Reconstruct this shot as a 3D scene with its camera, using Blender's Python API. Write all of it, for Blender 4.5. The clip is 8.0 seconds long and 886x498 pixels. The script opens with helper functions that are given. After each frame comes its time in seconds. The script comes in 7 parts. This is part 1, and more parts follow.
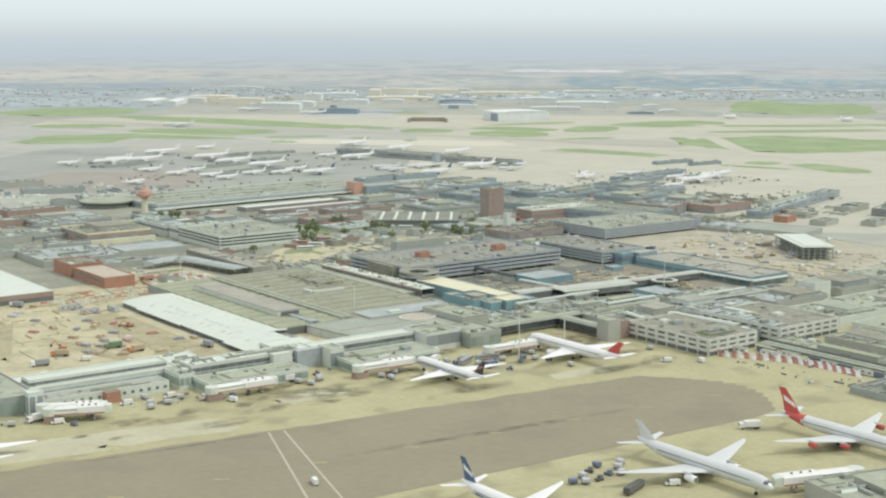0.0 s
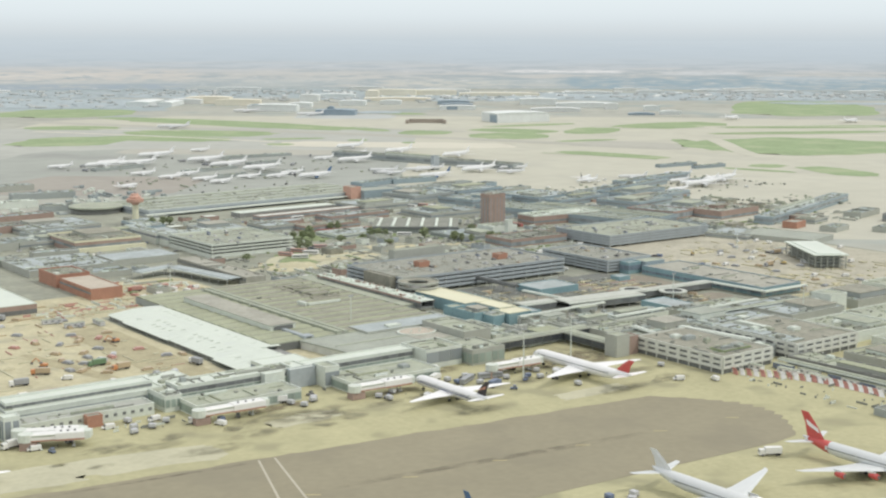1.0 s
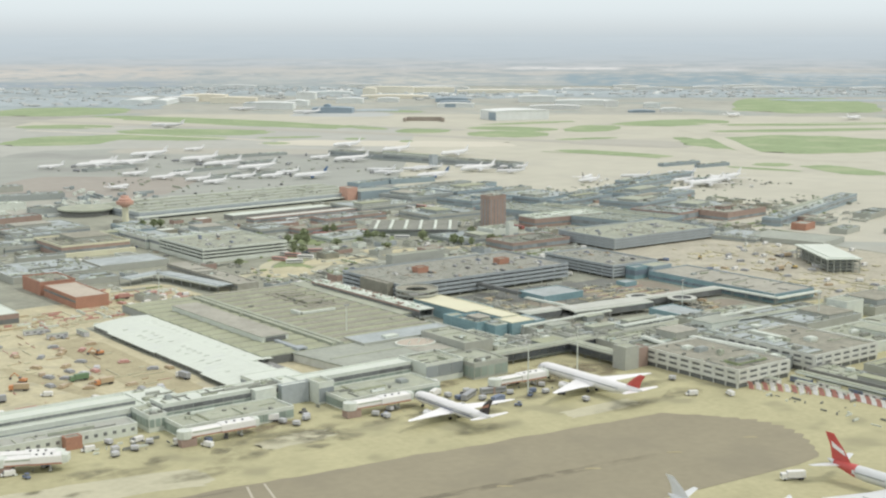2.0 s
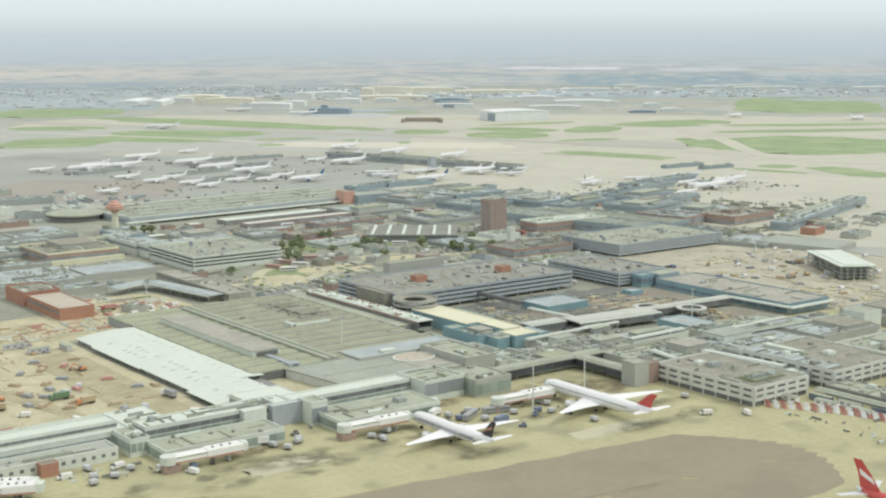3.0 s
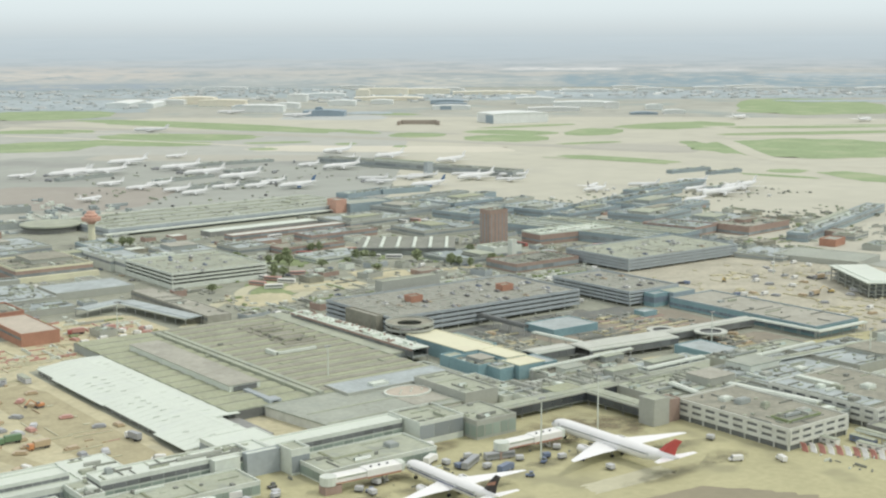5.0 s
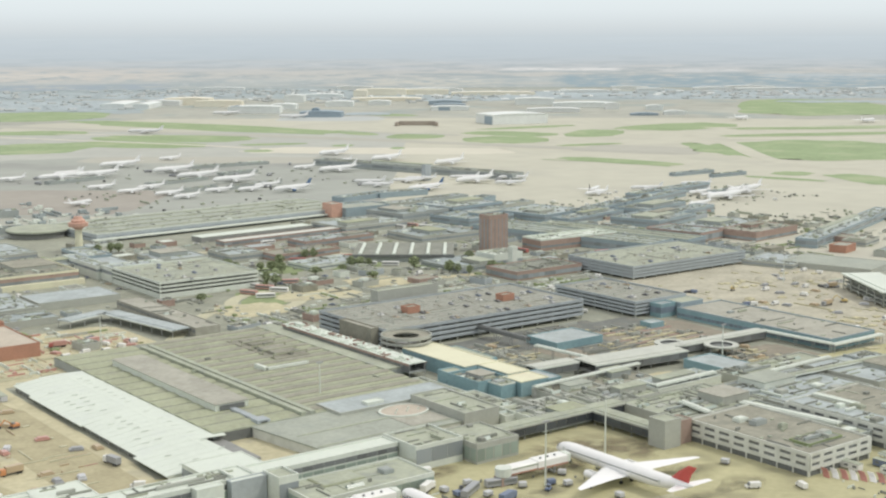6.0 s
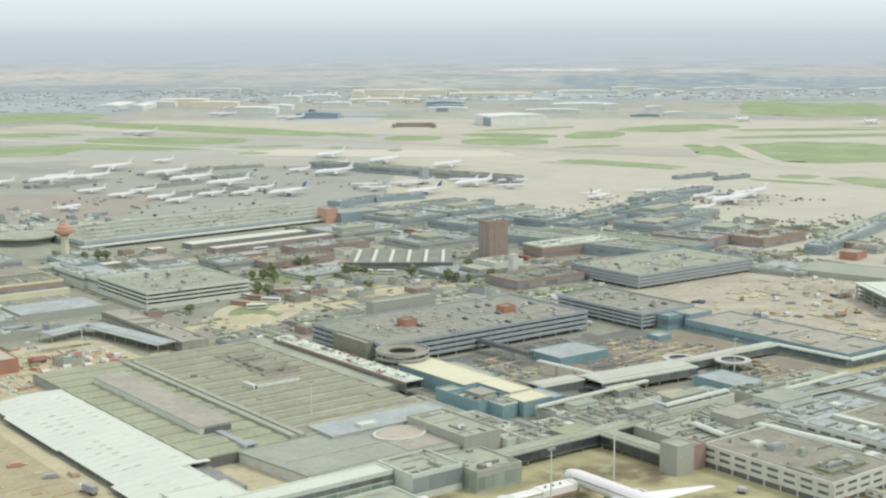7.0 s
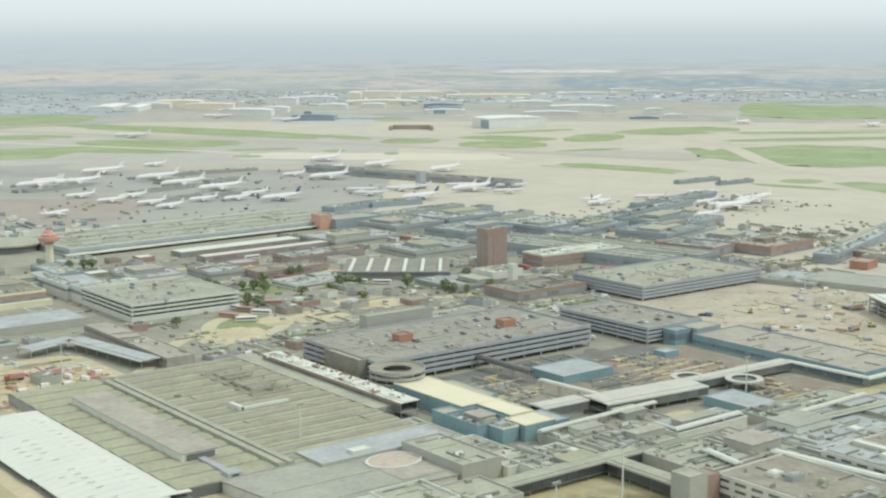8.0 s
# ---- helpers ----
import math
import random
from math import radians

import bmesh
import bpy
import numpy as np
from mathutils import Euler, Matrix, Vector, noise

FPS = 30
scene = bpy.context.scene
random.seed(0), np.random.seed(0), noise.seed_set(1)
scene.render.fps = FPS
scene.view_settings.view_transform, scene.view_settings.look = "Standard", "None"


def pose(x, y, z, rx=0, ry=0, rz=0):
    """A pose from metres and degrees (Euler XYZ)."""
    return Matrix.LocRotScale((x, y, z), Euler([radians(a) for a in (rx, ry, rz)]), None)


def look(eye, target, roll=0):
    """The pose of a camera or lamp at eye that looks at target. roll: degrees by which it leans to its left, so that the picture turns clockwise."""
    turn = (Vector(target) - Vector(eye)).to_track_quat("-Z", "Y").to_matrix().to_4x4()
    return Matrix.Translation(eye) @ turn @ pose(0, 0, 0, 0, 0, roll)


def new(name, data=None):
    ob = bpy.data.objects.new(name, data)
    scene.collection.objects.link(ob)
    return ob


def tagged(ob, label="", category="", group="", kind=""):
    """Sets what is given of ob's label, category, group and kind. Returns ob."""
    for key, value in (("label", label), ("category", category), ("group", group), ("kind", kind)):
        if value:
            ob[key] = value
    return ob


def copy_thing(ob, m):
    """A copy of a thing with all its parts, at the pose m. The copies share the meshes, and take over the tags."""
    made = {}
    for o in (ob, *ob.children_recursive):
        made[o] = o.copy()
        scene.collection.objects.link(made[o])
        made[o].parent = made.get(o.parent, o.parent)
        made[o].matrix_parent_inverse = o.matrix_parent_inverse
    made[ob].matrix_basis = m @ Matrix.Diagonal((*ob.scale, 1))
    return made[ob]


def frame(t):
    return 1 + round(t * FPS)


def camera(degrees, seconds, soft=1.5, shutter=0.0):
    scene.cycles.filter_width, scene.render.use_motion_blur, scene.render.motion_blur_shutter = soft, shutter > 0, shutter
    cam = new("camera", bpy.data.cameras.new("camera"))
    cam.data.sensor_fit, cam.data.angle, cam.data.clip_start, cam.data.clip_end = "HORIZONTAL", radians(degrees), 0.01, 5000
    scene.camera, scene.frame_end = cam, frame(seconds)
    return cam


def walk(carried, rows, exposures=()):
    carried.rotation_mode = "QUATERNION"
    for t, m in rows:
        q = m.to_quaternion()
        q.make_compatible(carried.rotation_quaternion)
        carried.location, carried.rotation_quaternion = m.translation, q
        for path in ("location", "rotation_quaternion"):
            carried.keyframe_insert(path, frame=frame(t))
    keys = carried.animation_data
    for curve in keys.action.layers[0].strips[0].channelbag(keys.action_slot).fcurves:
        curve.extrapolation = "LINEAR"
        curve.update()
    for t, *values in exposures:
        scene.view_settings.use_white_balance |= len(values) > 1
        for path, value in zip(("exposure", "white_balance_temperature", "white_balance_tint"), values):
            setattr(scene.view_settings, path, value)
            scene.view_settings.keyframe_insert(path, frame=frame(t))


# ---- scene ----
cam = camera(36.18, 8.0, soft=2.2)
PATH = [
    (0.0, 0.00, 0.00, 170.00, -36.797, -8.738, -0.118),
    (0.5, 10.53, 15.10, 170.58, -36.832, -8.730, -0.092),
    (1.0, 20.96, 30.03, 170.94, -36.884, -8.736, -0.071),
    (1.5, 31.38, 44.83, 171.19, -36.943, -8.852, -0.036),
    (3.0, 62.73, 88.26, 170.93, -37.069, -8.875, 0.124),
    (3.5, 73.38, 102.46, 170.86, -37.107, -8.873, 0.156),
    (4.0, 83.95, 116.40, 170.70, -37.145, -8.875, 0.209),
    (4.5, 94.55, 130.18, 170.69, -37.175, -8.861, 0.221),
    (6.0, 125.99, 171.03, 170.27, -37.266, -8.848, 0.216),
    (6.5, 136.43, 184.77, 170.28, -37.310, -8.826, 0.235),
    (7.0, 146.80, 198.42, 170.39, -37.352, -8.833, 0.236),
    (7.5, 157.22, 211.95, 170.74, -37.410, -8.799, 0.202),
    (8.0, 167.49, 225.38, 171.06, -37.458, -8.794, 0.161),
]
walk(cam, [(t, pose(x, y, z, 90 + pitch, roll, yaw)) for t, x, y, z, yaw, pitch, roll in PATH],
     exposures=((0.0, 0.0, 6500, 10), (0.5, 0.0, 6500, 10.5), (1.0, 0.02, 6520, 13), (1.5, 0.02, 6570, 13), (3.0, 0.0, 6500, 10), (4.5, 0.0, 6500, 9), (6.0, 0.02, 6600, 13), (6.5, 0.03, 6480, 13), (7.0, 0.01, 6500, 11), (8.0, 0.0, 6500, 9)))

# ---- light: hazy daylight, sun veiled by thin cloud ----
SUN_FROM = Vector((0.46, -0.46, 0.80)).normalized()
scene.view_settings.exposure = 0.0
world = bpy.data.worlds.new("sky")
scene.world = world
world.use_nodes = True
wn, wl = world.node_tree.nodes, world.node_tree.links
wn.clear()
sky = wn.new("ShaderNodeTexSky")
sky.sky_type, sky.sun_disc = "NISHITA", False
sky.sun_elevation = math.asin(SUN_FROM.z)
sky.sun_rotation = math.atan2(SUN_FROM.x, SUN_FROM.y)
sky.air_density, sky.dust_density = 1.0, 3.0
tc = wn.new("ShaderNodeTexCoord")
sep = wn.new("ShaderNodeSeparateXYZ")
wl.new(tc.outputs["Generated"], sep.inputs[0])
veil = wn.new("ShaderNodeValToRGB")
for pos, col in ((0.0, (0.575, 0.66, 0.695)), (0.007, (0.65, 0.725, 0.745)), (0.018, (0.74, 0.83, 0.85)), (0.03, (0.78, 0.875, 0.89)), (0.10, (0.82, 0.91, 0.92)), (1.0, (0.80, 0.90, 0.97))):
    e = veil.color_ramp.elements.new(pos)
    e.color = (*col, 1)
veil.color_ramp.elements.remove(veil.color_ramp.elements[0])
veil.color_ramp.elements.remove(veil.color_ramp.elements[-1])
wl.new(sep.outputs["Z"], veil.inputs[0])
dim = wn.new("ShaderNodeMix")
dim.data_type, dim.blend_type = "RGBA", "MULTIPLY"
dim.inputs[0].default_value = 1.0
dim.inputs[7].default_value = (0.10, 0.10, 0.10, 1)
wl.new(sky.outputs[0], dim.inputs[6])
cover = wn.new("ShaderNodeMix")
cover.data_type = "RGBA"
cover.inputs[0].default_value = 0.97
wl.new(dim.outputs[2], cover.inputs[6])
wl.new(veil.outputs[0], cover.inputs[7])
bg = wn.new("ShaderNodeBackground")
bg.inputs[1].default_value = 1.0
wl.new(cover.outputs[2], bg.inputs[0])
wo = wn.new("ShaderNodeOutputWorld")
wl.new(bg.outputs[0], wo.inputs[0])
sun = new("sun", bpy.data.lights.new("sun", "SUN"))
sun.data.energy, sun.data.angle, sun.data.color = 1.35, radians(11), (1.0, 0.985, 0.88)
sun.matrix_world = look(SUN_FROM * 3000, (0, 0, 0))


# ---- materials ----
def material(name, colour, rough=0.8, vary=0.12, grain=1.5, patch=14.0, metal=0.0, bump=0.15, stain=None, stain_amount=0.0, stain_size=20.0, shift=0.0):
    """Paint, metal, stone or earth: colour varied at a patch scale and a grain scale (metres), stains with edges of their own."""
    m = bpy.data.materials.new(name)
    m.use_nodes = True
    n, l = m.node_tree.nodes, m.node_tree.links
    b = n["Principled BSDF"]
    b.inputs["Roughness"].default_value, b.inputs["Metallic"].default_value = rough, metal
    geo = n.new("ShaderNodeNewGeometry")
    def noise_at(size, detail=3.0):
        t = n.new("ShaderNodeTexNoise")
        t.inputs["Scale"].default_value, t.inputs["Detail"].default_value = 1.0 / size, detail
        l.new(geo.outputs["Position"], t.inputs["Vector"])
        return t.outputs["Fac"]
    big, small = noise_at(patch), noise_at(grain, 4.0)
    add = n.new("ShaderNodeMath")
    add.operation = "ADD"
    l.new(big, add.inputs[0])
    l.new(small, add.inputs[1])
    if shift:
        info = n.new("ShaderNodeObjectInfo")
        rnd = n.new("ShaderNodeMath")
        rnd.operation = "MULTIPLY_ADD"
        rnd.inputs[1].default_value = shift
        l.new(info.outputs["Random"], rnd.inputs[0])
        l.new(add.outputs[0], rnd.inputs[2])
        add = rnd
    ramp = n.new("ShaderNodeMapRange")
    ramp.inputs["From Min"].default_value, ramp.inputs["From Max"].default_value = 0.6, 1.4
    ramp.inputs["To Min"].default_value, ramp.inputs["To Max"].default_value = 1 - vary, 1 + vary
    ramp.clamp = False
    l.new(add.outputs[0], ramp.inputs["Value"])
    mul = n.new("ShaderNodeMix")
    mul.data_type, mul.blend_type = "RGBA", "MULTIPLY"
    mul.inputs[0].default_value = 1.0
    mul.inputs[6].default_value = (*colour, 1)
    l.new(ramp.outputs[0], mul.inputs[7])
    out = mul.outputs[2]
    if stain:
        sn = noise_at(stain_size, 5.0)
        sr = n.new("ShaderNodeMapRange")
        sr.interpolation_type = "SMOOTHSTEP"
        sr.inputs["From Min"].default_value, sr.inputs["From Max"].default_value = 0.52, 0.68
        sr.inputs["To Min"].default_value, sr.inputs["To Max"].default_value = 0.0, stain_amount
        l.new(sn, sr.inputs["Value"])
        sm = n.new("ShaderNodeMix")
        sm.data_type = "RGBA"
        l.new(sr.outputs[0], sm.inputs[0])
        l.new(out, sm.inputs[6])
        sm.inputs[7].default_value = (*stain, 1)
        out = sm.outputs[2]
    l.new(out, b.inputs["Base Color"])
    if bump:
        bn = n.new("ShaderNodeBump")
        bn.inputs["Strength"].default_value = bump
        bn.inputs["Distance"].default_value = 0.05
        l.new(small, bn.inputs["Height"])
        l.new(bn.outputs[0], b.inputs["Normal"])
    return m


M = {}
M["ground"] = material("far_ground", (0.37, 0.375, 0.325), 0.95, 0.22, 40, 220, stain=(0.27, 0.325, 0.315), stain_amount=0.8, stain_size=170)
M["apron"] = material("apron_concrete", (0.42, 0.40, 0.238), 0.9, 0.15, 3, 34, stain=(0.255, 0.245, 0.155), stain_amount=0.62, stain_size=24)
M["asphalt"] = material("worn_asphalt", (0.275, 0.25, 0.172), 0.9, 0.1, 4, 50, stain=(0.23, 0.21, 0.15), stain_amount=0.5, stain_size=40)
M["road"] = material("grey_road", (0.285, 0.295, 0.235), 0.9, 0.25, 5, 30, stain=(0.225, 0.24, 0.195), stain_amount=0.7, stain_size=20)
M["site_sand"] = material("grey_sandy_earth", (0.42, 0.40, 0.315), 0.95, 0.25, 3, 22, stain=(0.33, 0.315, 0.25), stain_amount=0.65, stain_size=14)
M["sand"] = material("sandy_earth", (0.48, 0.446, 0.298), 0.95, 0.2, 3, 22, stain=(0.35, 0.335, 0.255), stain_amount=0.6, stain_size=17)
M["yard_earth"] = material("olive_brown_earth", (0.385, 0.35, 0.225), 0.95, 0.18, 2, 12, stain=(0.29, 0.265, 0.175), stain_amount=0.6, stain_size=9)
M["far_apron"] = material("far_concrete", (0.475, 0.468, 0.385), 0.95, 0.08, 30, 150, stain=(0.425, 0.42, 0.355), stain_amount=0.65, stain_size=110)
M["grey_apron"] = material("grey_far_apron", (0.333, 0.35, 0.315), 0.95, 0.10, 30, 150, stain=(0.26, 0.265, 0.25), stain_amount=0.5, stain_size=140)
M["grass"] = material("mown_grass", (0.265, 0.342, 0.185), 0.95, 0.18, 10, 70, stain=(0.36, 0.385, 0.25), stain_amount=0.6, stain_size=70)
M["deck_top"] = material("car_park_deck", (0.30, 0.305, 0.262), 0.9, 0.22, 2, 9, stain=(0.215, 0.22, 0.185), stain_amount=0.75, stain_size=6)
M["far_asphalt"] = material("far_grey_asphalt", (0.335, 0.315, 0.275), 0.95, 0.08, 12, 80, stain=(0.29, 0.275, 0.245), stain_amount=0.5, stain_size=60)
M["pale_far"] = material("pale_taxiway_concrete", (0.56, 0.54, 0.45), 0.95, 0.06, 20, 120)
M["taxi_grey"] = material("grey_taxiway_concrete", (0.405, 0.415, 0.375), 0.95, 0.1, 25, 150, stain=(0.34, 0.35, 0.32), stain_amount=0.6, stain_size=110)
M["pipe_dark"] = material("dark_roof_plant", (0.235, 0.245, 0.215), 0.8, 0.25, 1, 5)
M["lawn"] = material("street_lawn", (0.23, 0.28, 0.14), 0.95, 0.25, 2, 10)
M["pale_blue_apron"] = material("pale_blue_concrete", (0.43, 0.455, 0.44), 0.95, 0.1, 15, 90)
M["pen_earth"] = material("brown_earth_bank", (0.34, 0.30, 0.255), 0.95, 0.15, 4, 30)
M["runway"] = material("runway_strip", (0.405, 0.40, 0.345), 0.95, 0.06, 20, 200)
M["pale_slab"] = material("pale_concrete_slabs", (0.47, 0.455, 0.325), 0.9, 0.12, 3, 20)
M["white_line"] = material("white_paint_line", (0.46, 0.43, 0.34), 0.8, 0.1, 1, 8)
M["yellow_line"] = material("yellow_paint_line", (0.48, 0.42, 0.22), 0.8, 0.15, 1, 8)
M["white_metal"] = material("white_metal_roof", (0.60, 0.65, 0.575), 0.6, 0.06, 2, 20, bump=0.08, stain=(0.56, 0.60, 0.56), stain_amount=0.35, stain_size=9)
M["roof_grey"] = material("grey_felt_roof", (0.335, 0.356, 0.248), 0.9, 0.21, 2, 18, stain=(0.285, 0.29, 0.235), stain_amount=0.6, stain_size=11)
M["roof_light"] = material("light_grey_roof", (0.36, 0.386, 0.302), 0.85, 0.23, 2, 14, stain=(0.28, 0.305, 0.27), stain_amount=0.65, stain_size=8)
M["roof_dark"] = material("dark_grey_roof", (0.235, 0.245, 0.21), 0.9, 0.23, 2, 12, stain=(0.30, 0.305, 0.26), stain_amount=0.5, stain_size=8)
M["roof_blue"] = material("blue_grey_roof", (0.33, 0.355, 0.30), 0.7, 0.19, 2, 16, stain=(0.27, 0.30, 0.27), stain_amount=0.5, stain_size=9)
# Copies of roof_light, roof_grey with far haze in the colour; near roofs share them.
M["cool_light_roof"] = material("cool_hazy_light_roof", (0.372, 0.418, 0.415), 0.7, 0.23, 2, 14, stain=(0.29, 0.325, 0.31), stain_amount=0.65, stain_size=8)
M["cool_grey_roof"] = material("cool_hazy_grey_roof", (0.30, 0.345, 0.345), 0.8, 0.23, 2, 14, stain=(0.25, 0.28, 0.265), stain_amount=0.6, stain_size=9)
M["roof_cream"] = material("cream_roof", (0.66, 0.65, 0.48), 0.8, 0.06, 2, 15, stain=(0.60, 0.56, 0.43), stain_amount=0.4, stain_size=12)
M["roof_beige"] = material("beige_roof", (0.365, 0.36, 0.305), 0.9, 0.21, 2, 12, stain=(0.30, 0.295, 0.24), stain_amount=0.6, stain_size=8)
M["roof_brown"] = material("brown_grey_roof", (0.285, 0.28, 0.225), 0.9, 0.23, 2, 10, stain=(0.21, 0.215, 0.175), stain_amount=0.6, stain_size=7)
M["concrete"] = material("pale_concrete", (0.385, 0.40, 0.355), 0.85, 0.10, 1.5, 10, stain=(0.36, 0.36, 0.32), stain_amount=0.4, stain_size=6)
M["pale_roof"] = material("pale_walkway_roof", (0.49, 0.51, 0.455), 0.8, 0.10, 2, 12, stain=(0.42, 0.43, 0.39), stain_amount=0.4, stain_size=7)
M["white_wall"] = material("white_cladding", (0.60, 0.64, 0.575), 0.6, 0.1, 1.5, 9, stain=(0.53, 0.56, 0.515), stain_amount=0.45, stain_size=5)
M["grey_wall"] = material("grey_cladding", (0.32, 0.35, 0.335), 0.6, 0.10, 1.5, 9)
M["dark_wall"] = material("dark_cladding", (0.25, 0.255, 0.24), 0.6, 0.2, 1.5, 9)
M["blue_wall"] = material("blue_cladding", (0.21, 0.335, 0.365), 0.5, 0.14, 1.5, 12, stain=(0.28, 0.385, 0.40), stain_amount=0.4, stain_size=8)
M["blue_grey"] = material("blue_grey_cladding", (0.27, 0.34, 0.37), 0.5, 0.12, 1.5, 12)
M["buff_roof"] = material("buff_roof", (0.47, 0.42, 0.345), 0.9, 0.15, 2, 10)
M["brick"] = material("red_brick", (0.40, 0.215, 0.15), 0.9, 0.16, 1.0, 8, stain=(0.33, 0.18, 0.13), stain_amount=0.5, stain_size=6)
M["brick_brown"] = material("brown_brick", (0.335, 0.25, 0.21), 0.9, 0.14, 1.0, 8, stain=(0.28, 0.195, 0.155), stain_amount=0.5, stain_size=5)
M["orange_roof"] = material("orange_paint", (0.54, 0.33, 0.255), 0.7, 0.12, 1.0, 5)
M["pale_band"] = material("pale_blue_grey_band", (0.36, 0.40, 0.415), 0.8, 0.10, 1.5, 10, stain=(0.28, 0.31, 0.32), stain_amount=0.4, stain_size=8)
M["office_wall"] = material("pale_office_render", (0.59, 0.605, 0.55), 0.85, 0.10, 1.5, 9, stain=(0.43, 0.44, 0.38), stain_amount=0.4, stain_size=6)
# Suburban ground made pale and bluish: haze put into the base colour.
M["suburb"] = material("hazy_suburban_ground", (0.315, 0.37, 0.38), 0.95, 0.16, 25, 110, stain=(0.375, 0.40, 0.385), stain_amount=0.6, stain_size=85)
M["court"] = material("brown_building_earth", (0.26, 0.235, 0.185), 0.95, 0.2, 3, 14, stain=(0.22, 0.21, 0.17), stain_amount=0.6, stain_size=9)
M["court_dark"] = material("dark_court_ground", (0.165, 0.175, 0.16), 0.9, 0.25, 2, 10, stain=(0.24, 0.225, 0.18), stain_amount=0.6, stain_size=8)
M["steel"] = material("galvanised_steel", (0.42, 0.43, 0.42), 0.45, 0.1, 1, 5, metal=0.4)
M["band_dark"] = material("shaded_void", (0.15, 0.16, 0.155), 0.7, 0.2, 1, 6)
M["plane_white"] = material("aircraft_white", (0.80, 0.80, 0.79), 0.3, 0.03, 2, 12, bump=0.0)
# Duller copy of plane_white for far airliners, haze in the colour.
M["plane_far"] = material("aircraft_hazy_white", (0.665, 0.675, 0.67), 0.4, 0.05, 2, 12, bump=0.0)
M["plane_silver"] = material("aircraft_silver", (0.64, 0.66, 0.655), 0.3, 0.04, 2, 12, metal=0.1, bump=0.0)
M["plane_grey"] = material("aircraft_grey", (0.62, 0.64, 0.635), 0.4, 0.05, 2, 12, bump=0.0)
M["plane_red"] = material("aircraft_red", (0.52, 0.085, 0.075), 0.35, 0.1, 2, 6, bump=0.0)
M["plane_navy"] = material("aircraft_navy", (0.03, 0.05, 0.14), 0.35, 0.06, 2, 6, bump=0.0)
M["plane_blue"] = material("aircraft_blue", (0.06, 0.125, 0.235), 0.35, 0.1, 2, 6, bump=0.0)
M["plane_dark"] = material("aircraft_dark_fin", (0.04, 0.035, 0.04), 0.4, 0.06, 2, 6, bump=0.0)
M["tyre"] = material("tyre_rubber", (0.03, 0.03, 0.03), 0.9, 0.1, 0.5, 3)
for nm, c in (("v_white", (0.74, 0.74, 0.71)), ("v_red", (0.38, 0.13, 0.11)), ("v_orange", (0.55, 0.25, 0.11)), ("v_yellow", (0.56, 0.42, 0.16)), ("v_green", (0.14, 0.23, 0.13)),
              ("v_blue", (0.15, 0.19, 0.28)), ("v_dark", (0.10, 0.10, 0.10)), ("v_grey", (0.32, 0.33, 0.34)), ("v_silver", (0.50, 0.51, 0.52)), ("v_tan", (0.45, 0.36, 0.24)), ("v_pink", (0.49, 0.28, 0.235)), ("v_brick", (0.42, 0.19, 0.15))):
    M[nm] = material("paint_" + nm[2:], c, 0.4, 0.08, 1.0, 5, bump=0.0)
M["bark"] = material("bark", (0.10, 0.085, 0.06), 0.95, 0.2, 0.5, 3)
M["leaf"] = material("leaves", (0.285, 0.33, 0.19), 0.9, 0.4, 1.0, 6, bump=0.0)
# Distant haze is mixed into the colours of these trees and houses.
M["wood_far"] = material("hazy_far_trees", (0.36, 0.415, 0.43), 0.95, 0.12, 15, 110, bump=0.0)
M["house"] = material("hazy_far_houses", (0.42, 0.44, 0.43), 0.9, 0.12, 8, 60, bump=0.0)
M["far_white"] = material("far_white_sheds", (0.66, 0.68, 0.66), 0.7, 0.08, 8, 60, bump=0.0)
M["hangar_cream"] = material("cream_hangar_sheet", (0.76, 0.72, 0.60), 0.7, 0.08, 8, 60, bump=0.0)
M["hangar_grey"] = material("grey_hangar_sheet", (0.68, 0.71, 0.69), 0.7, 0.08, 8, 60, bump=0.0)
M["hangar_blue"] = material("blue_hangar_sheet", (0.29, 0.36, 0.41), 0.7, 0.1, 8, 60, bump=0.0)


def glass_material(name, tint, rough=0.32):
    m = bpy.data.materials.new(name)
    m.use_nodes = True
    n, l = m.node_tree.nodes, m.node_tree.links
    b = n["Principled BSDF"]
    b.inputs["Roughness"].default_value = rough
    b.inputs["Specular IOR Level"].default_value = 0.7
    info = n.new("ShaderNodeObjectInfo")
    r = n.new("ShaderNodeValToRGB")
    r.color_ramp.elements[0].color = (*[c * 0.8 for c in tint], 1)
    r.color_ramp.elements[1].color = (*[c * 1.25 for c in tint], 1)
    l.new(info.outputs["Random"], r.inputs[0])
    l.new(r.outputs[0], b.inputs["Base Color"])
    return m


M["glass"] = glass_material("dark_window_glass", (0.155, 0.165, 0.165))
M["glass_dark"] = glass_material("unlit_corridor_glass", (0.055, 0.065, 0.075))
M["glass_green"] = glass_material("green_tinted_glass", (0.265, 0.325, 0.285))
M["glass_blue"] = glass_material("blue_tinted_glass", (0.16, 0.20, 0.24))

# Paler glass: haze over far windows put into the tint; pier panes share it.
M["glass_far"] = glass_material("haze_pale_glass", (0.255, 0.285, 0.295), 0.25)


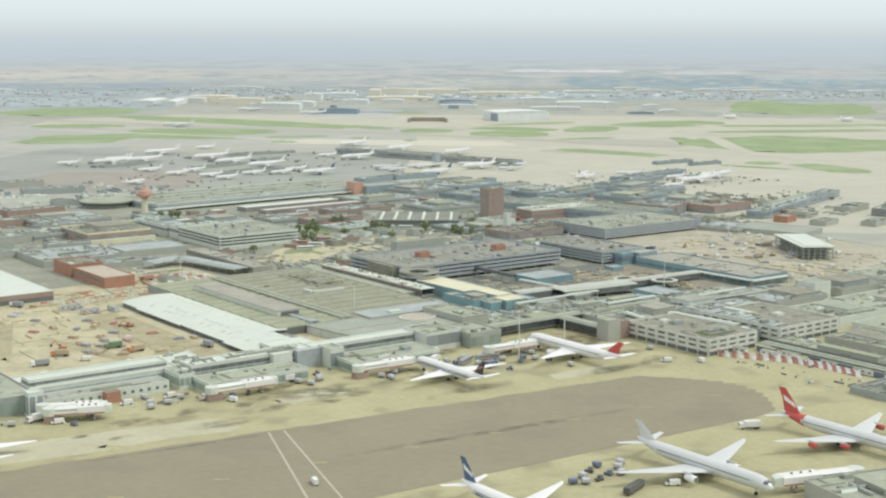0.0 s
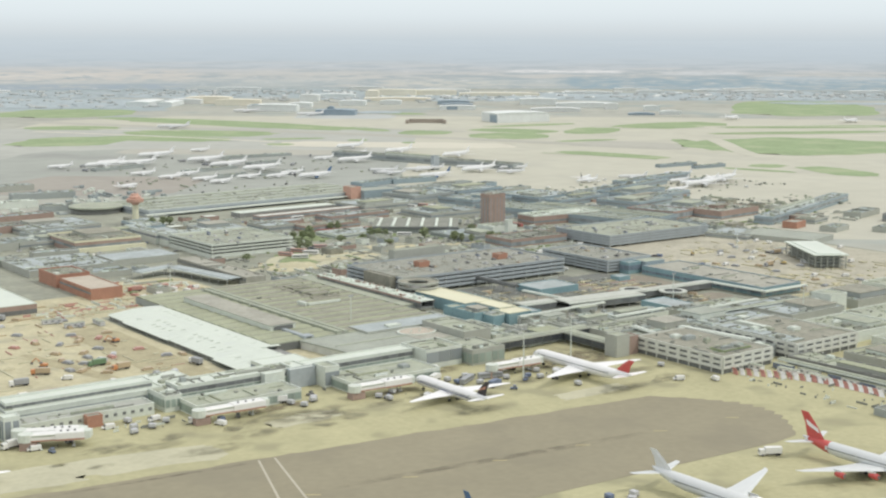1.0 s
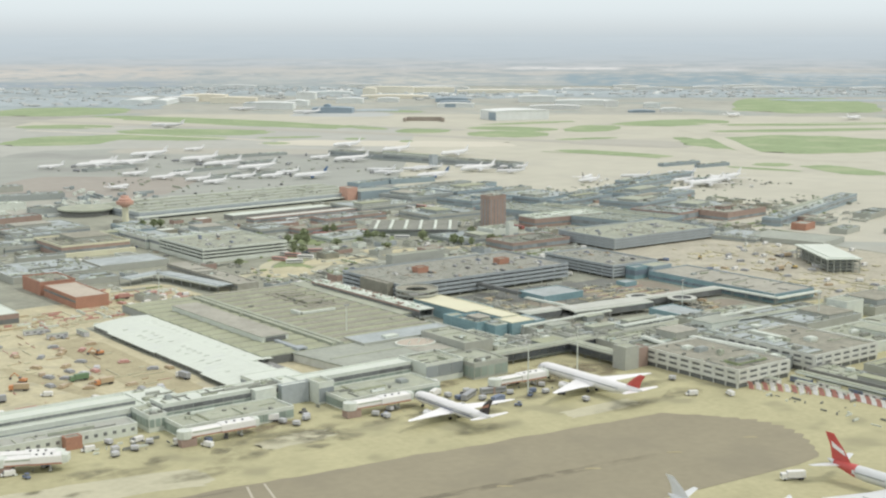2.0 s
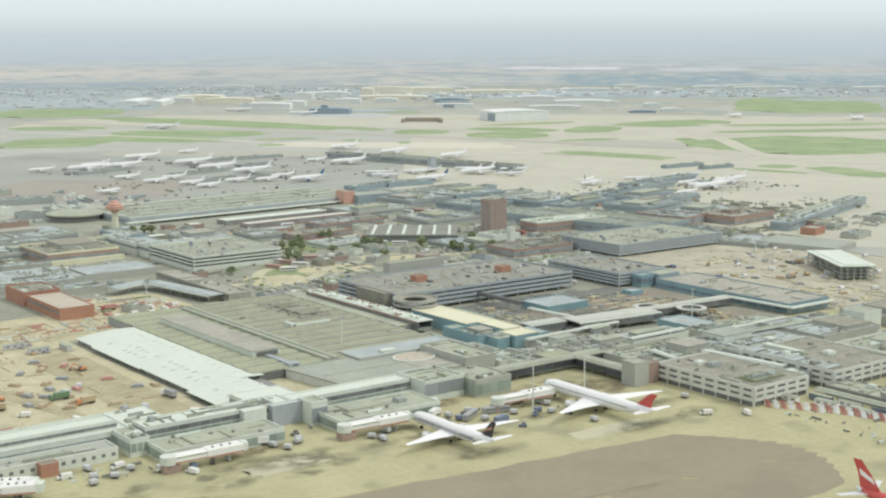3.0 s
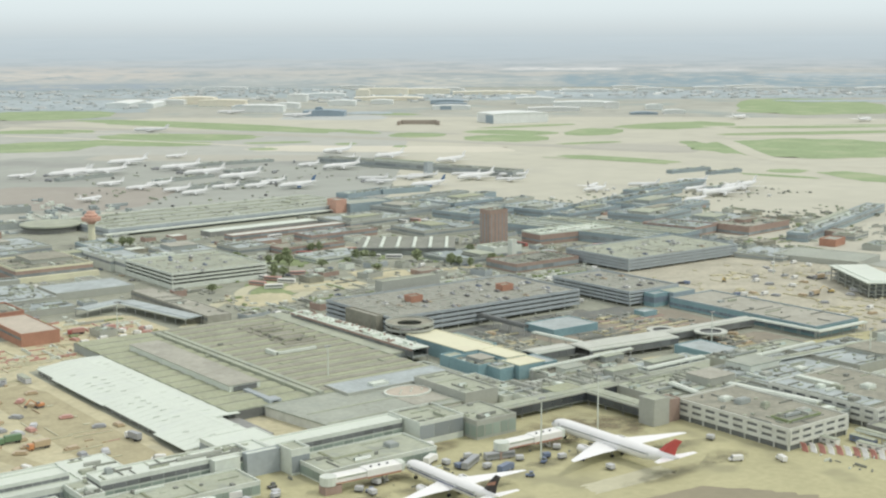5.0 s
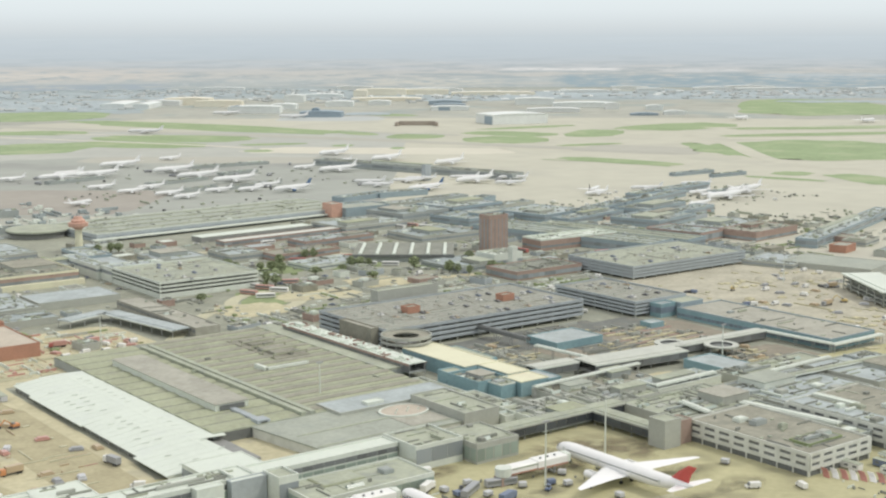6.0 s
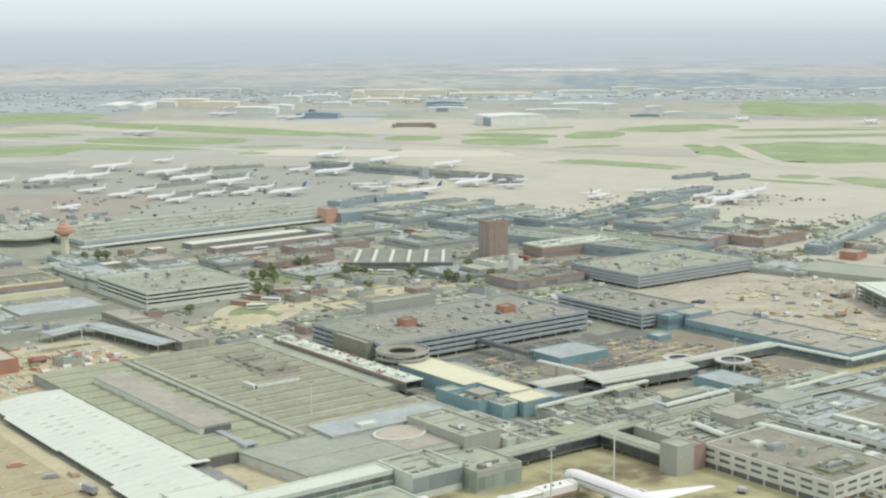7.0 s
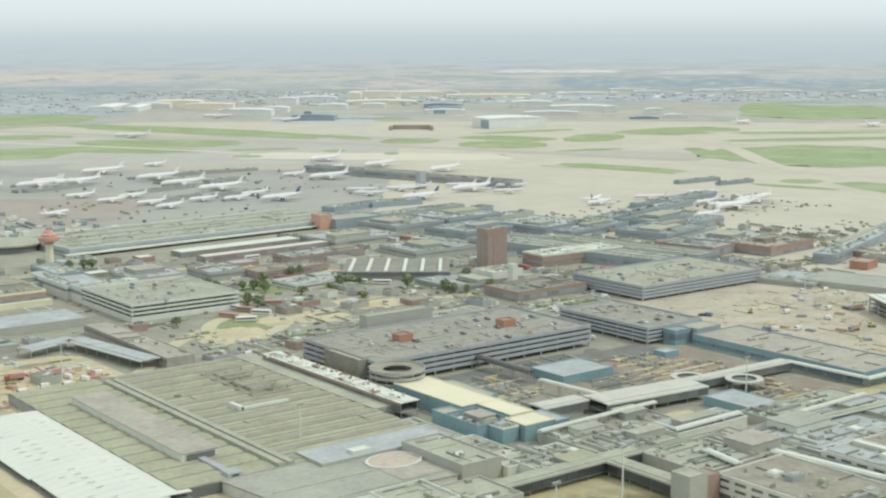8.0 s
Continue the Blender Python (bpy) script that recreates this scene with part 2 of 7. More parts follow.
# ---- mesh helpers ----
def box(bm, x0, y0, z0, x1, y1, z1):
    v = [bm.verts.new(p) for p in ((x0, y0, z0), (x1, y0, z0), (x1, y1, z0), (x0, y1, z0), (x0, y0, z1), (x1, y0, z1), (x1, y1, z1), (x0, y1, z1))]
    for f in ((3, 2, 1, 0), (4, 5, 6, 7), (0, 1, 5, 4), (1, 2, 6, 5), (2, 3, 7, 6), (3, 0, 4, 7)):
        bm.faces.new([v[i] for i in f])
    return bm


def hoop(r0, r1, z0, z1, k=36):
    """A closed ring of square section."""
    bm = bmesh.new()
    vs = [[bm.verts.new((q * math.cos(2 * math.pi * i / k), q * math.sin(2 * math.pi * i / k), w)) for q, w in ((r0, z0), (r1, z0), (r1, z1), (r0, z1))] for i in range(k)]
    for i in range(k):
        a, b = vs[i], vs[(i + 1) % k]
        for j in range(4):
            bm.faces.new((a[j], a[(j + 1) % 4], b[(j + 1) % 4], b[j]))
    return bm


def ring_flat(r, z, k=24):
    return [(r * math.cos(2 * math.pi * i / k), r * math.sin(2 * math.pi * i / k), z) for i in range(k)]


def boxes(*rows):
    bm = bmesh.new()
    for r in rows:
        box(bm, *r)
    return bm


def loft(bm, rings, cap=True):
    """Skin over rings of equally many points."""
    vs = [[bm.verts.new(p) for p in r] for r in rings]
    k = len(rings[0])
    for a, b in zip(vs, vs[1:]):
        for i in range(k):
            bm.faces.new((a[i], a[(i + 1) % k], b[(i + 1) % k], b[i]))
    if cap:
        bm.faces.new(vs[0][::-1])
        bm.faces.new(vs[-1])
    return bm


def ring(x, y, z, rx, rz, k=14, axis="y"):
    out = []
    for i in range(k):
        a = 2 * math.pi * i / k
        c, s = math.cos(a), math.sin(a)
        out.append((x + rx * c, y, z + rz * s) if axis == "y" else (x + rx * c, y + rz * s, z))
    return out


def post(bm, x, y, z0, z1, r0, r1=None, k=8):
    return loft(bm, [ring(x, y, z0, r0, r0, k, "z"), ring(x, y, z1, r1 or r0, r1 or r0, k, "z")])


def mesh_of(name, bm, mat, smooth=False):
    bmesh.ops.recalc_face_normals(bm, faces=bm.faces)
    me = bpy.data.meshes.new(name)
    bm.to_mesh(me)
    bm.free()
    me.materials.append(mat)
    if smooth:
        for p in me.polygons:
            p.use_smooth = True
    return me


def part(name, bm, mat, parent, label="", smooth=False):
    """One mesh object under a thing or under a part."""
    ob = new(name, mesh_of(name, bm, mat, smooth) if isinstance(bm, bmesh.types.BMesh) else bm)
    ob.parent = parent
    if label:
        ob["label"] = label
    return ob


def thing(name, label, category, x=0, y=0, z=0, turn=0, group=""):
    ob = new(name)
    ob.empty_display_size = 1.0
    ob.matrix_basis = pose(x, y, z, 0, 0, turn)
    return tagged(ob, label, category, group)


def setting(name, bm, mat, label, category):
    return tagged(new(name, mesh_of(name, bm, mat)), label, category, "", "structure")


shared = {}


def piece(name, key, make, mat, parent, x, y, z, turn=0):
    """One of many alike pieces: an object of its own on a shared mesh."""
    if key not in shared:
        shared[key] = mesh_of(name, make(), mat)
    ob = new(name, shared[key])
    ob.parent = parent
    ob.matrix_basis = pose(x, y, z, 0, 0, turn)
    return ob


# ---- ground and distance ----
def outline(cx, cy, lx, ly, turn=0, power=0.7, rag=0.0, n=72, seed=0):
    """A rounded, slightly uneven outline; power 0.2 is near a rectangle, 1 an ellipse."""
    a0, pts = radians(turn), []
    for i in range(n):
        a = 2 * math.pi * i / n
        c, s = math.cos(a), math.sin(a)
        u = lx * math.copysign(abs(c) ** power, c)
        v = ly * math.copysign(abs(s) ** power, s)
        k = 1 + rag * noise.noise((3 * c + seed * 7.3, 3 * s, seed * 1.7))
        j = rag * 0.5 * noise.noise((u * 0.05 + seed, v * 0.05, 5.0)) * ly
        u, v = u * k, v * k + j
        pts.append((cx + u * math.cos(a0) - v * math.sin(a0), cy + u * math.sin(a0) + v * math.cos(a0)))
    return pts


def sheet(name, pts, z, mat, label, category, thick=0.0):
    bm = bmesh.new()
    f = bm.faces.new([bm.verts.new((x, y, z)) for x, y in pts])
    if thick:
        r = bmesh.ops.extrude_face_region(bm, geom=[f])
        bmesh.ops.translate(bm, verts=[v for v in r["geom"] if isinstance(v, bmesh.types.BMVert)], vec=(0, 0, -thick))
    bmesh.ops.triangulate(bm, faces=bm.faces)
    return setting(name, bm, mat, label, category)


bm = bmesh.new()
bmesh.ops.create_circle(bm, cap_ends=True, segments=128, radius=4960)
setting("ground", bm, M["ground"], "hazy flat land of fields and suburbs reaching the horizon", "ground")


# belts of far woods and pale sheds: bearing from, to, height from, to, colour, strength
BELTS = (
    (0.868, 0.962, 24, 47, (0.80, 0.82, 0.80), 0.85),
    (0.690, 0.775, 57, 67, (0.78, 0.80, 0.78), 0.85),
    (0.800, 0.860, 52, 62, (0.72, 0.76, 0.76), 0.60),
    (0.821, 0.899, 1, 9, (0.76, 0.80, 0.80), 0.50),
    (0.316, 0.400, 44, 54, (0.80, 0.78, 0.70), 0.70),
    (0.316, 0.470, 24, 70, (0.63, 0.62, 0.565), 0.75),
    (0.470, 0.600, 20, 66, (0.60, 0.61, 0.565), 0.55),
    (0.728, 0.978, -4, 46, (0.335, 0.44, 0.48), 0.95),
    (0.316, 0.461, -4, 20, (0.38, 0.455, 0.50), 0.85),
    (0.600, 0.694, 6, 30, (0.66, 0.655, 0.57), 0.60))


# Glowing distance ring; its haze is painted as a colour ramp over height.
def backdrop_material():
    m = bpy.data.materials.new("hazy_distance")
    m.use_nodes = True
    n, l = m.node_tree.nodes, m.node_tree.links
    n.clear()
    geo = n.new("ShaderNodeNewGeometry")
    sp = n.new("ShaderNodeSeparateXYZ")
    l.new(geo.outputs["Position"], sp.inputs[0])
    at = n.new("ShaderNodeMath")
    at.operation = "ARCTAN2"
    l.new(sp.outputs["X"], at.inputs[0])
    l.new(sp.outputs["Y"], at.inputs[1])
    def streaks(along, up, detail):
        cb = n.new("ShaderNodeCombineXYZ")
        a = n.new("ShaderNodeMath")
        a.operation = "MULTIPLY"
        a.inputs[1].default_value = along
        l.new(at.outputs[0], a.inputs[0])
        b = n.new("ShaderNodeMath")
        b.operation = "MULTIPLY"
        b.inputs[1].default_value = up
        l.new(sp.outputs["Z"], b.inputs[0])
        l.new(a.outputs[0], cb.inputs[0])
        l.new(b.outputs[0], cb.inputs[1])
        t = n.new("ShaderNodeTexNoise")
        t.inputs["Scale"].default_value, t.inputs["Detail"].default_value = 1.0, detail
        l.new(cb.outputs[0], t.inputs["Vector"])
        return t.outputs["Fac"]
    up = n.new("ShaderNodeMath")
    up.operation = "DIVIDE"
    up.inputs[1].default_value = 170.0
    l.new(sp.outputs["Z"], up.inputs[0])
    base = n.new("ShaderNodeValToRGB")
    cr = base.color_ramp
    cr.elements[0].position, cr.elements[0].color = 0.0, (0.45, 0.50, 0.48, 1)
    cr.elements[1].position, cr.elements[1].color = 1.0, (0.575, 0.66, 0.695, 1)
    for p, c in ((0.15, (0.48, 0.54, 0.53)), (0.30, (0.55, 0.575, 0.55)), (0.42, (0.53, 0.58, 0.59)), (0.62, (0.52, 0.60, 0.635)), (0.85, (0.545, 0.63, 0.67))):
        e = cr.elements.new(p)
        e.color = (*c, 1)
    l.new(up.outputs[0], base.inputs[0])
    s1, s2, s3 = streaks(30.0, 0.10, 6.0), streaks(90.0, 0.32, 3.0), streaks(9.0, 0.06, 2.0)
    fade = n.new("ShaderNodeMapRange")
    fade.inputs["From Min"].default_value, fade.inputs["From Max"].default_value = 0.25, 0.65
    fade.inputs["To Min"].default_value, fade.inputs["To Max"].default_value = 1.0, 0.06
    l.new(up.outputs[0], fade.inputs["Value"])
    def mixed(col, fac, lo, hi, amount, rgb):
        r = n.new("ShaderNodeMapRange")
        r.inputs["From Min"].default_value, r.inputs["From Max"].default_value = lo, hi
        r.inputs["To Min"].default_value, r.inputs["To Max"].default_value = 0.0, amount
        l.new(fac, r.inputs["Value"])
        k = n.new("ShaderNodeMath")
        k.operation = "MULTIPLY"
        l.new(r.outputs[0], k.inputs[0])
        l.new(fade.outputs[0], k.inputs[1])
        x = n.new("ShaderNodeMix")
        x.data_type = "RGBA"
        l.new(k.outputs[0], x.inputs[0])
        l.new(col, x.inputs[6])
        x.inputs[7].default_value = (*rgb, 1)
        return x.outputs[2]
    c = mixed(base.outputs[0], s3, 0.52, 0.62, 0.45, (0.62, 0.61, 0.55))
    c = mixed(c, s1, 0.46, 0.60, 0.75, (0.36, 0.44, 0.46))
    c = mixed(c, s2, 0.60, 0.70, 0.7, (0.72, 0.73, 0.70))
    def step(value, lo, hi):
        r = n.new("ShaderNodeMapRange")
        r.interpolation_type = "SMOOTHSTEP"
        r.inputs["From Min"].default_value, r.inputs["From Max"].default_value = lo, hi
        l.new(value, r.inputs["Value"])
        return r.outputs[0]
    def times(a, b):
        k = n.new("ShaderNodeMath")
        k.operation = "MULTIPLY"
        l.new(a, k.inputs[0])
        l.new(b, k.inputs[1])
        return k.outputs[0]
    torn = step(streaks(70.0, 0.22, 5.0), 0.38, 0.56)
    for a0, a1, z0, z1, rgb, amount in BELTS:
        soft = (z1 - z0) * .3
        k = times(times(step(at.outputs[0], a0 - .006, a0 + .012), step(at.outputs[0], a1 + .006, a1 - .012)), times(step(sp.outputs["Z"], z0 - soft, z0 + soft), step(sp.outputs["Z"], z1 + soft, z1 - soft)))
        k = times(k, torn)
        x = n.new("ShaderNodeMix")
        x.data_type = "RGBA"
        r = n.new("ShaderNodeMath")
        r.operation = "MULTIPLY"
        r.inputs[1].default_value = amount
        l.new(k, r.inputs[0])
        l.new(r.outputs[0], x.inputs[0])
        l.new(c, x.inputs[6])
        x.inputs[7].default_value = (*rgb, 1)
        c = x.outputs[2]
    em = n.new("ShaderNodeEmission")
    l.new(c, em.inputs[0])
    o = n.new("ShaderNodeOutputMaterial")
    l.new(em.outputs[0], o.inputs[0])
    return m


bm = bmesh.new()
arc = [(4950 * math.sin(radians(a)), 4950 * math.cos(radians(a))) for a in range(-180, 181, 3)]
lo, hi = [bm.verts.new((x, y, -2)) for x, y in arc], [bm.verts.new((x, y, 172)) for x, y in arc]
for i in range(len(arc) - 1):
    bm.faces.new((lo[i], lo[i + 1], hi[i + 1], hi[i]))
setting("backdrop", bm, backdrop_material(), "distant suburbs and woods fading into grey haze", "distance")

# aprons, taxiways and roads
sheet("far_apron", outline(1500, 1900, 900, 700, -40, 0.35, 0.05, seed=1), 0.03, M["far_apron"], "sandy pale concrete taxiways and aprons", "apron")
sheet("mid_apron", outline(1150, 1180, 560, 420, -38, 0.35, 0.03, seed=2), 0.035, M["far_apron"], "sandy pale concrete apron round the terminals", "apron")
sheet("grey_apron", outline(830, 1690, 300, 330, -38, 0.4, 0.06, seed=3), 0.045, M["grey_apron"], "grey concrete aircraft stands", "apron")
sheet("grey_taxiway", outline(1010, 2160, 430, 420, -40, 0.4, 0.10, seed=9), 0.04, M["taxi_grey"], "grey concrete taxiways between grass strips", "taxiway")
sheet("dark_apron", outline(660, 1560, 110, 110, -39, 0.4, 0.05, seed=4), 0.05, M["far_asphalt"], "brown-grey asphalt apron", "apron")
sheet("terminal_road", outline(640, 900, 330, 430, 0, 0.25, 0.04, seed=5), 0.30, M["road"], "worn grey roads and yards between the terminals", "road")
sheet("building_site", outline(850, 735, 115, 130, 8, 0.5, 0.10, seed=6), 0.36, M["site_sand"], "sandy building site scattered with plant", "building site")
sheet("apron", outline(250, 250, 650, 400, -4, 0.2, 0.0, seed=7), 0.34, M["apron"], "oil-stained beige concrete apron", "apron")
sheet("works_yard", outline(238, 745, 110, 116, 0, 0.25, 0.05, seed=8), 0.40, M["sand"], "sandy works yard beside the white shed", "yard")

sheet("works_yard", outline(352, 858, 62, 40, 0, .4, .12, seed=87), .405, M["sand"], "sandy yard strewn with red materials", "yard")
sheet("works_yard", outline(404, 652, 24, 25, 0, .5, .1, seed=86), .43, M["sand"], "sandy corner between the shed and the link building", "yard")
sheet("works_yard", outline(616, 634, 14, 10, 0, .5, .12, seed=85), .428, M["sand"], "sandy corner beside the blue building", "yard")
sheet("dark_court", outline(641, 704, 14, 22, 0, .35, .12, seed=84), .50, M["court_dark"], "dark ground in front of the blue building", "yard")
sheet("dark_court", outline(590, 742, 26, 20, 0, .35, .12, seed=83), .50, M["court_dark"], "dark ground beside the car park", "yard")
for k, (x, y, a, b) in enumerate(((690, 741, 22, 13), (650, 752, 34, 11), (560, 752, 16, 10))):
    sheet("dark_court", outline(x, y, a, b, 0, .35, .12, seed=180 + k), .512 + .004 * k, M["court_dark"], "dark ground beside the car park", "yard")
sheet("yard_track", outline(325, 706, 15, 84, 0, .35, .12, seed=89), .412, M["yard_earth"], "olive-brown earth track beside the white shed", "yard")
sheet("yard_track", outline(285, 690, 5, 60, 12, .5, .3, seed=90), .416, M["yard_earth"], "worn brown wheel track in the works yard", "yard")
sheet("yard_track", outline(255, 760, 4, 60, -20, .5, .3, seed=91), .420, M["yard_earth"], "worn brown wheel track in the works yard", "yard")
sheet("works_yard", outline(416, 884, 36, 44, 0, .4, .1, seed=88), .41, M["sand"], "tan earth yard by the brick building", "yard")
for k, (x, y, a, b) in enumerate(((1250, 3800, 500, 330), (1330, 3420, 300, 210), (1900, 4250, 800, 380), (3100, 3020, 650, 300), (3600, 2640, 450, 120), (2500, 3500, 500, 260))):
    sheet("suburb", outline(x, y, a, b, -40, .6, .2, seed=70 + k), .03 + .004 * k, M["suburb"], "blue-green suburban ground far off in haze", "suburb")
for k, (x, y, a, b) in enumerate(((666, 702, 60, 36), (640, 690, 30, 20), (711, 690, 14, 28), (580, 728, 16, 15), (700, 634, 22, 18), (622, 756, 40, 4))):
    sheet("works_court", outline(x, y, a, b, 0, .3, .1, seed=80 + k), .42 + .012 * k, M["court"], "brown earth court between the buildings", "yard")

# the asphalt taxilane, with a ragged edge
def taxilane():
    """The asphalt strip: a straight near edge, a ragged far edge and a ragged rounded end."""
    top, bot = [], []
    for i in range(91):
        x = -60 + i * (486 + 60) / 90
        w = 2.2 * noise.noise((x * 0.06, 0, 0)) + 1.2 * noise.noise((x * 0.23, 3, 0))
        top.append((x, 516.5 - 0.122 * (x - 205) + w))
        if x < 478:
            bot.append((x, 407 - 0.06 * (x - 271)))
    end = [(488 + math.sin(math.pi * k / 36) * 25 + 2.2 * math.sin(k * 2.1) * math.sin(math.pi * k / 36) + 2 * noise.noise((0, k * .35, 9)), 479 - k * 2.35) for k in range(1, 36)]
    return bot + end[::-1] + top[::-1]


sheet("taxiway", taxilane(), 0.42, M["asphalt"], "brown-grey asphalt taxilane with ragged edges", "taxiway")


def stripe(name, x0, y0, x1, y1, w, mat, label, z=0.50):
    d = Vector((x1 - x0, y1 - y0)).normalized()
    s = Vector((-d.y, d.x)) * w / 2
    bm = bmesh.new()
    bm.faces.new([bm.verts.new((x0 + a * s.x if k else x1 + a * s.x, y0 + a * s.y if k else y1 + a * s.y, z)) for k, a in ((1, 1), (1, -1), (0, -1), (0, 1))])
    return setting(name, bm, mat, label, "marking")


stripe("road_edge_line", 283, 505, 250, 416, 1.0, M["white_line"], "white painted edge line of a service road")
stripe("road_edge_line", 290, 504, 262, 412, 1.0, M["white_line"], "white painted edge line of a service road")
for k in range(9):
    x = 150 + 42 * k
    stripe("stand_mark", x, 462 - 0.11 * (x - 230), x + 5, 458.5 - 0.11 * (x - 230), 0.8, M["yellow_line"], "short yellow painted taxi mark")

for k, (x, y, a, b, t) in enumerate(((245, 534, 34, 12, -12), (190, 540, 30, 14, -8), (330, 548, 18, 7, 0), (470, 505, 22, 6, 0))):
    sheet("pale_apron_patch", outline(x, y, a, b, t, .5, .25, seed=110 + k), .37 + .004 * k, M["pale_slab"], "paler patch of concrete slabs on the apron", "apron")
def oil_stains(first, *rows):
    for k, (x, y, a, b, t) in enumerate(rows):
        sheet("oil_stain", outline(x, y, a * 2.1, b * 2.6, t, .9, .28, seed=120 + first + k), .44 + .002 * (first + k), M["oil"], "dark oil stain on the concrete", "stain")


def smear_material(name, colour, strength):
    """A stain that thins out to nothing at its rim, broken up by noise."""
    m = bpy.data.materials.new(name)
    m.use_nodes = True
    n, l = m.node_tree.nodes, m.node_tree.links
    b, out = n["Principled BSDF"], n["Material Output"]
    b.inputs["Base Color"].default_value, b.inputs["Roughness"].default_value = (*colour, 1), .85
    tc_ = n.new("ShaderNodeTexCoord")
    far = n.new("ShaderNodeVectorMath")
    far.operation = "DISTANCE"
    flat = n.new("ShaderNodeVectorMath")
    flat.operation = "MULTIPLY"
    flat.inputs[1].default_value = (1, 1, 0)
    l.new(tc_.outputs["Generated"], flat.inputs[0])
    l.new(flat.outputs[0], far.inputs[0])
    far.inputs[1].default_value = (.5, .5, 0)
    rim = n.new("ShaderNodeMapRange")
    rim.interpolation_type = "SMOOTHSTEP"
    rim.inputs["From Min"].default_value, rim.inputs["From Max"].default_value = .46, .08
    l.new(far.outputs["Value"], rim.inputs["Value"])
    geo = n.new("ShaderNodeNewGeometry")
    t = n.new("ShaderNodeTexNoise")
    t.inputs["Scale"].default_value, t.inputs["Detail"].default_value = .11, 5.0
    l.new(geo.outputs["Position"], t.inputs["Vector"])
    grit = n.new("ShaderNodeMapRange")
    grit.inputs["From Min"].default_value, grit.inputs["From Max"].default_value = .35, .6
    grit.inputs["To Max"].default_value = strength
    l.new(t.outputs["Fac"], grit.inputs["Value"])
    k = n.new("ShaderNodeMath")
    k.operation = "MULTIPLY"
    l.new(rim.outputs[0], k.inputs[0])
    l.new(grit.outputs[0], k.inputs[1])
    clear = n.new("ShaderNodeBsdfTransparent")
    mix = n.new("ShaderNodeMixShader")
    l.new(k.outputs[0], mix.inputs[0])
    l.new(clear.outputs[0], mix.inputs[1])
    l.new(b.outputs[0], mix.inputs[2])
    l.new(mix.outputs[0], out.inputs["Surface"])
    return m


M["oil"] = smear_material("oil_darkened_concrete", (0.21, 0.20, 0.135), .55)
oil_stains(0, (257, 548, 9, 2.6, 10), (268, 556, 6, 1.6, 30), (340, 545, 8, 3.5, 0), (351, 537, 5, 2.2, 20), (330, 533, 6, 1.8, -10), (228, 536, 4, 1.4, 0), (402, 512, 12, 3, 0), (486, 500, 14, 3, 0), (296, 552, 5, 1.5, 40), (215, 548, 3, 1.2, 0), (420, 535, 8, 3, 20), (372, 548, 6, 2, 0))
oil_stains(12, (318, 556, 14, 5, -10), (345, 551, 12, 5, 15), (300, 540, 10, 3, 0), (275, 530, 12, 2.5, -15), (240, 556, 9, 3, 10), (395, 543, 10, 4, 0), (452, 540, 9, 3, 0), (510, 525, 14, 4, -20), (520, 500, 10, 3, 30), (388, 352, 10, 4, 0), (470, 345, 12, 4, 0))
M["tyre_dark"] = smear_material("tyre_darkened_asphalt", (0.19, 0.17, 0.125), .38)
# Darker brown smear laid over the apron beside the pier.
M["worn"] = smear_material("brown_smeared_ground", (0.235, 0.20, 0.125), .85)
for k, (x, y, a, b, t) in enumerate(((500, 575, 34, 20, 0), (520, 560, 18, 20, 0), (430, 585, 24, 9, 0), (480, 560, 26, 10, 0), (330, 572, 30, 8, 0), (395, 562, 22, 6, 0))):
    sheet("worn_patch", outline(x, y, a, b, t, .8, .2, seed=150 + k), .448 + .003 * k, M["worn"], "brown patch on the ground beside the pier", "stain")
sheet("tyre_track", outline(372, 447, 125, 2.4, -7.5, .6, .3, seed=140), .47, M["tyre_dark"], "dark tyre track along the taxilane", "marking")
sheet("tyre_track", outline(240, 508.5, 75, 1.2, -7, .4, .3, seed=141), .47, M["tyre_dark"], "dark joint along the taxilane edge", "marking")

def grass(first, *rows):
    for k, (x, y, a, b, t) in enumerate(rows):
        sheet("grass_area", outline(x, y, a, b, t, 0.8, 0.16, seed=20 + first + k), 0.08 + 0.004 * (first + k), M["grass"], "mown pale green grass between taxiways", "grass")


# west of the runway
grass(0, (1242, 3144, 160, 190, -40), (1360, 2564, 357, 75, -72), (1041, 2606, 96, 58, -36), (1176, 2322, 146, 81, -52), (1055, 2238, 129, 61, -52), (899, 2263, 90, 118, -46), (1243, 2098, 54, 22, -21), (1159, 1998, 22, 24, -12), (1316, 2002, 18, 22, -39), (1354, 1903, 11, 21, -40))
# between the taxiways
grass(10, (1494, 2239, 27, 77, -8), (1531, 2094, 48, 70, -47), (1837, 2148, 110, 26, -5), (1696, 2036, 90, 55, -67), (1599, 1931, 73, 79, -40), (1874, 2679, 38, 79, 18), (1821, 1949, 50, 95, -56), (2069, 1977, 143, 79, 2))
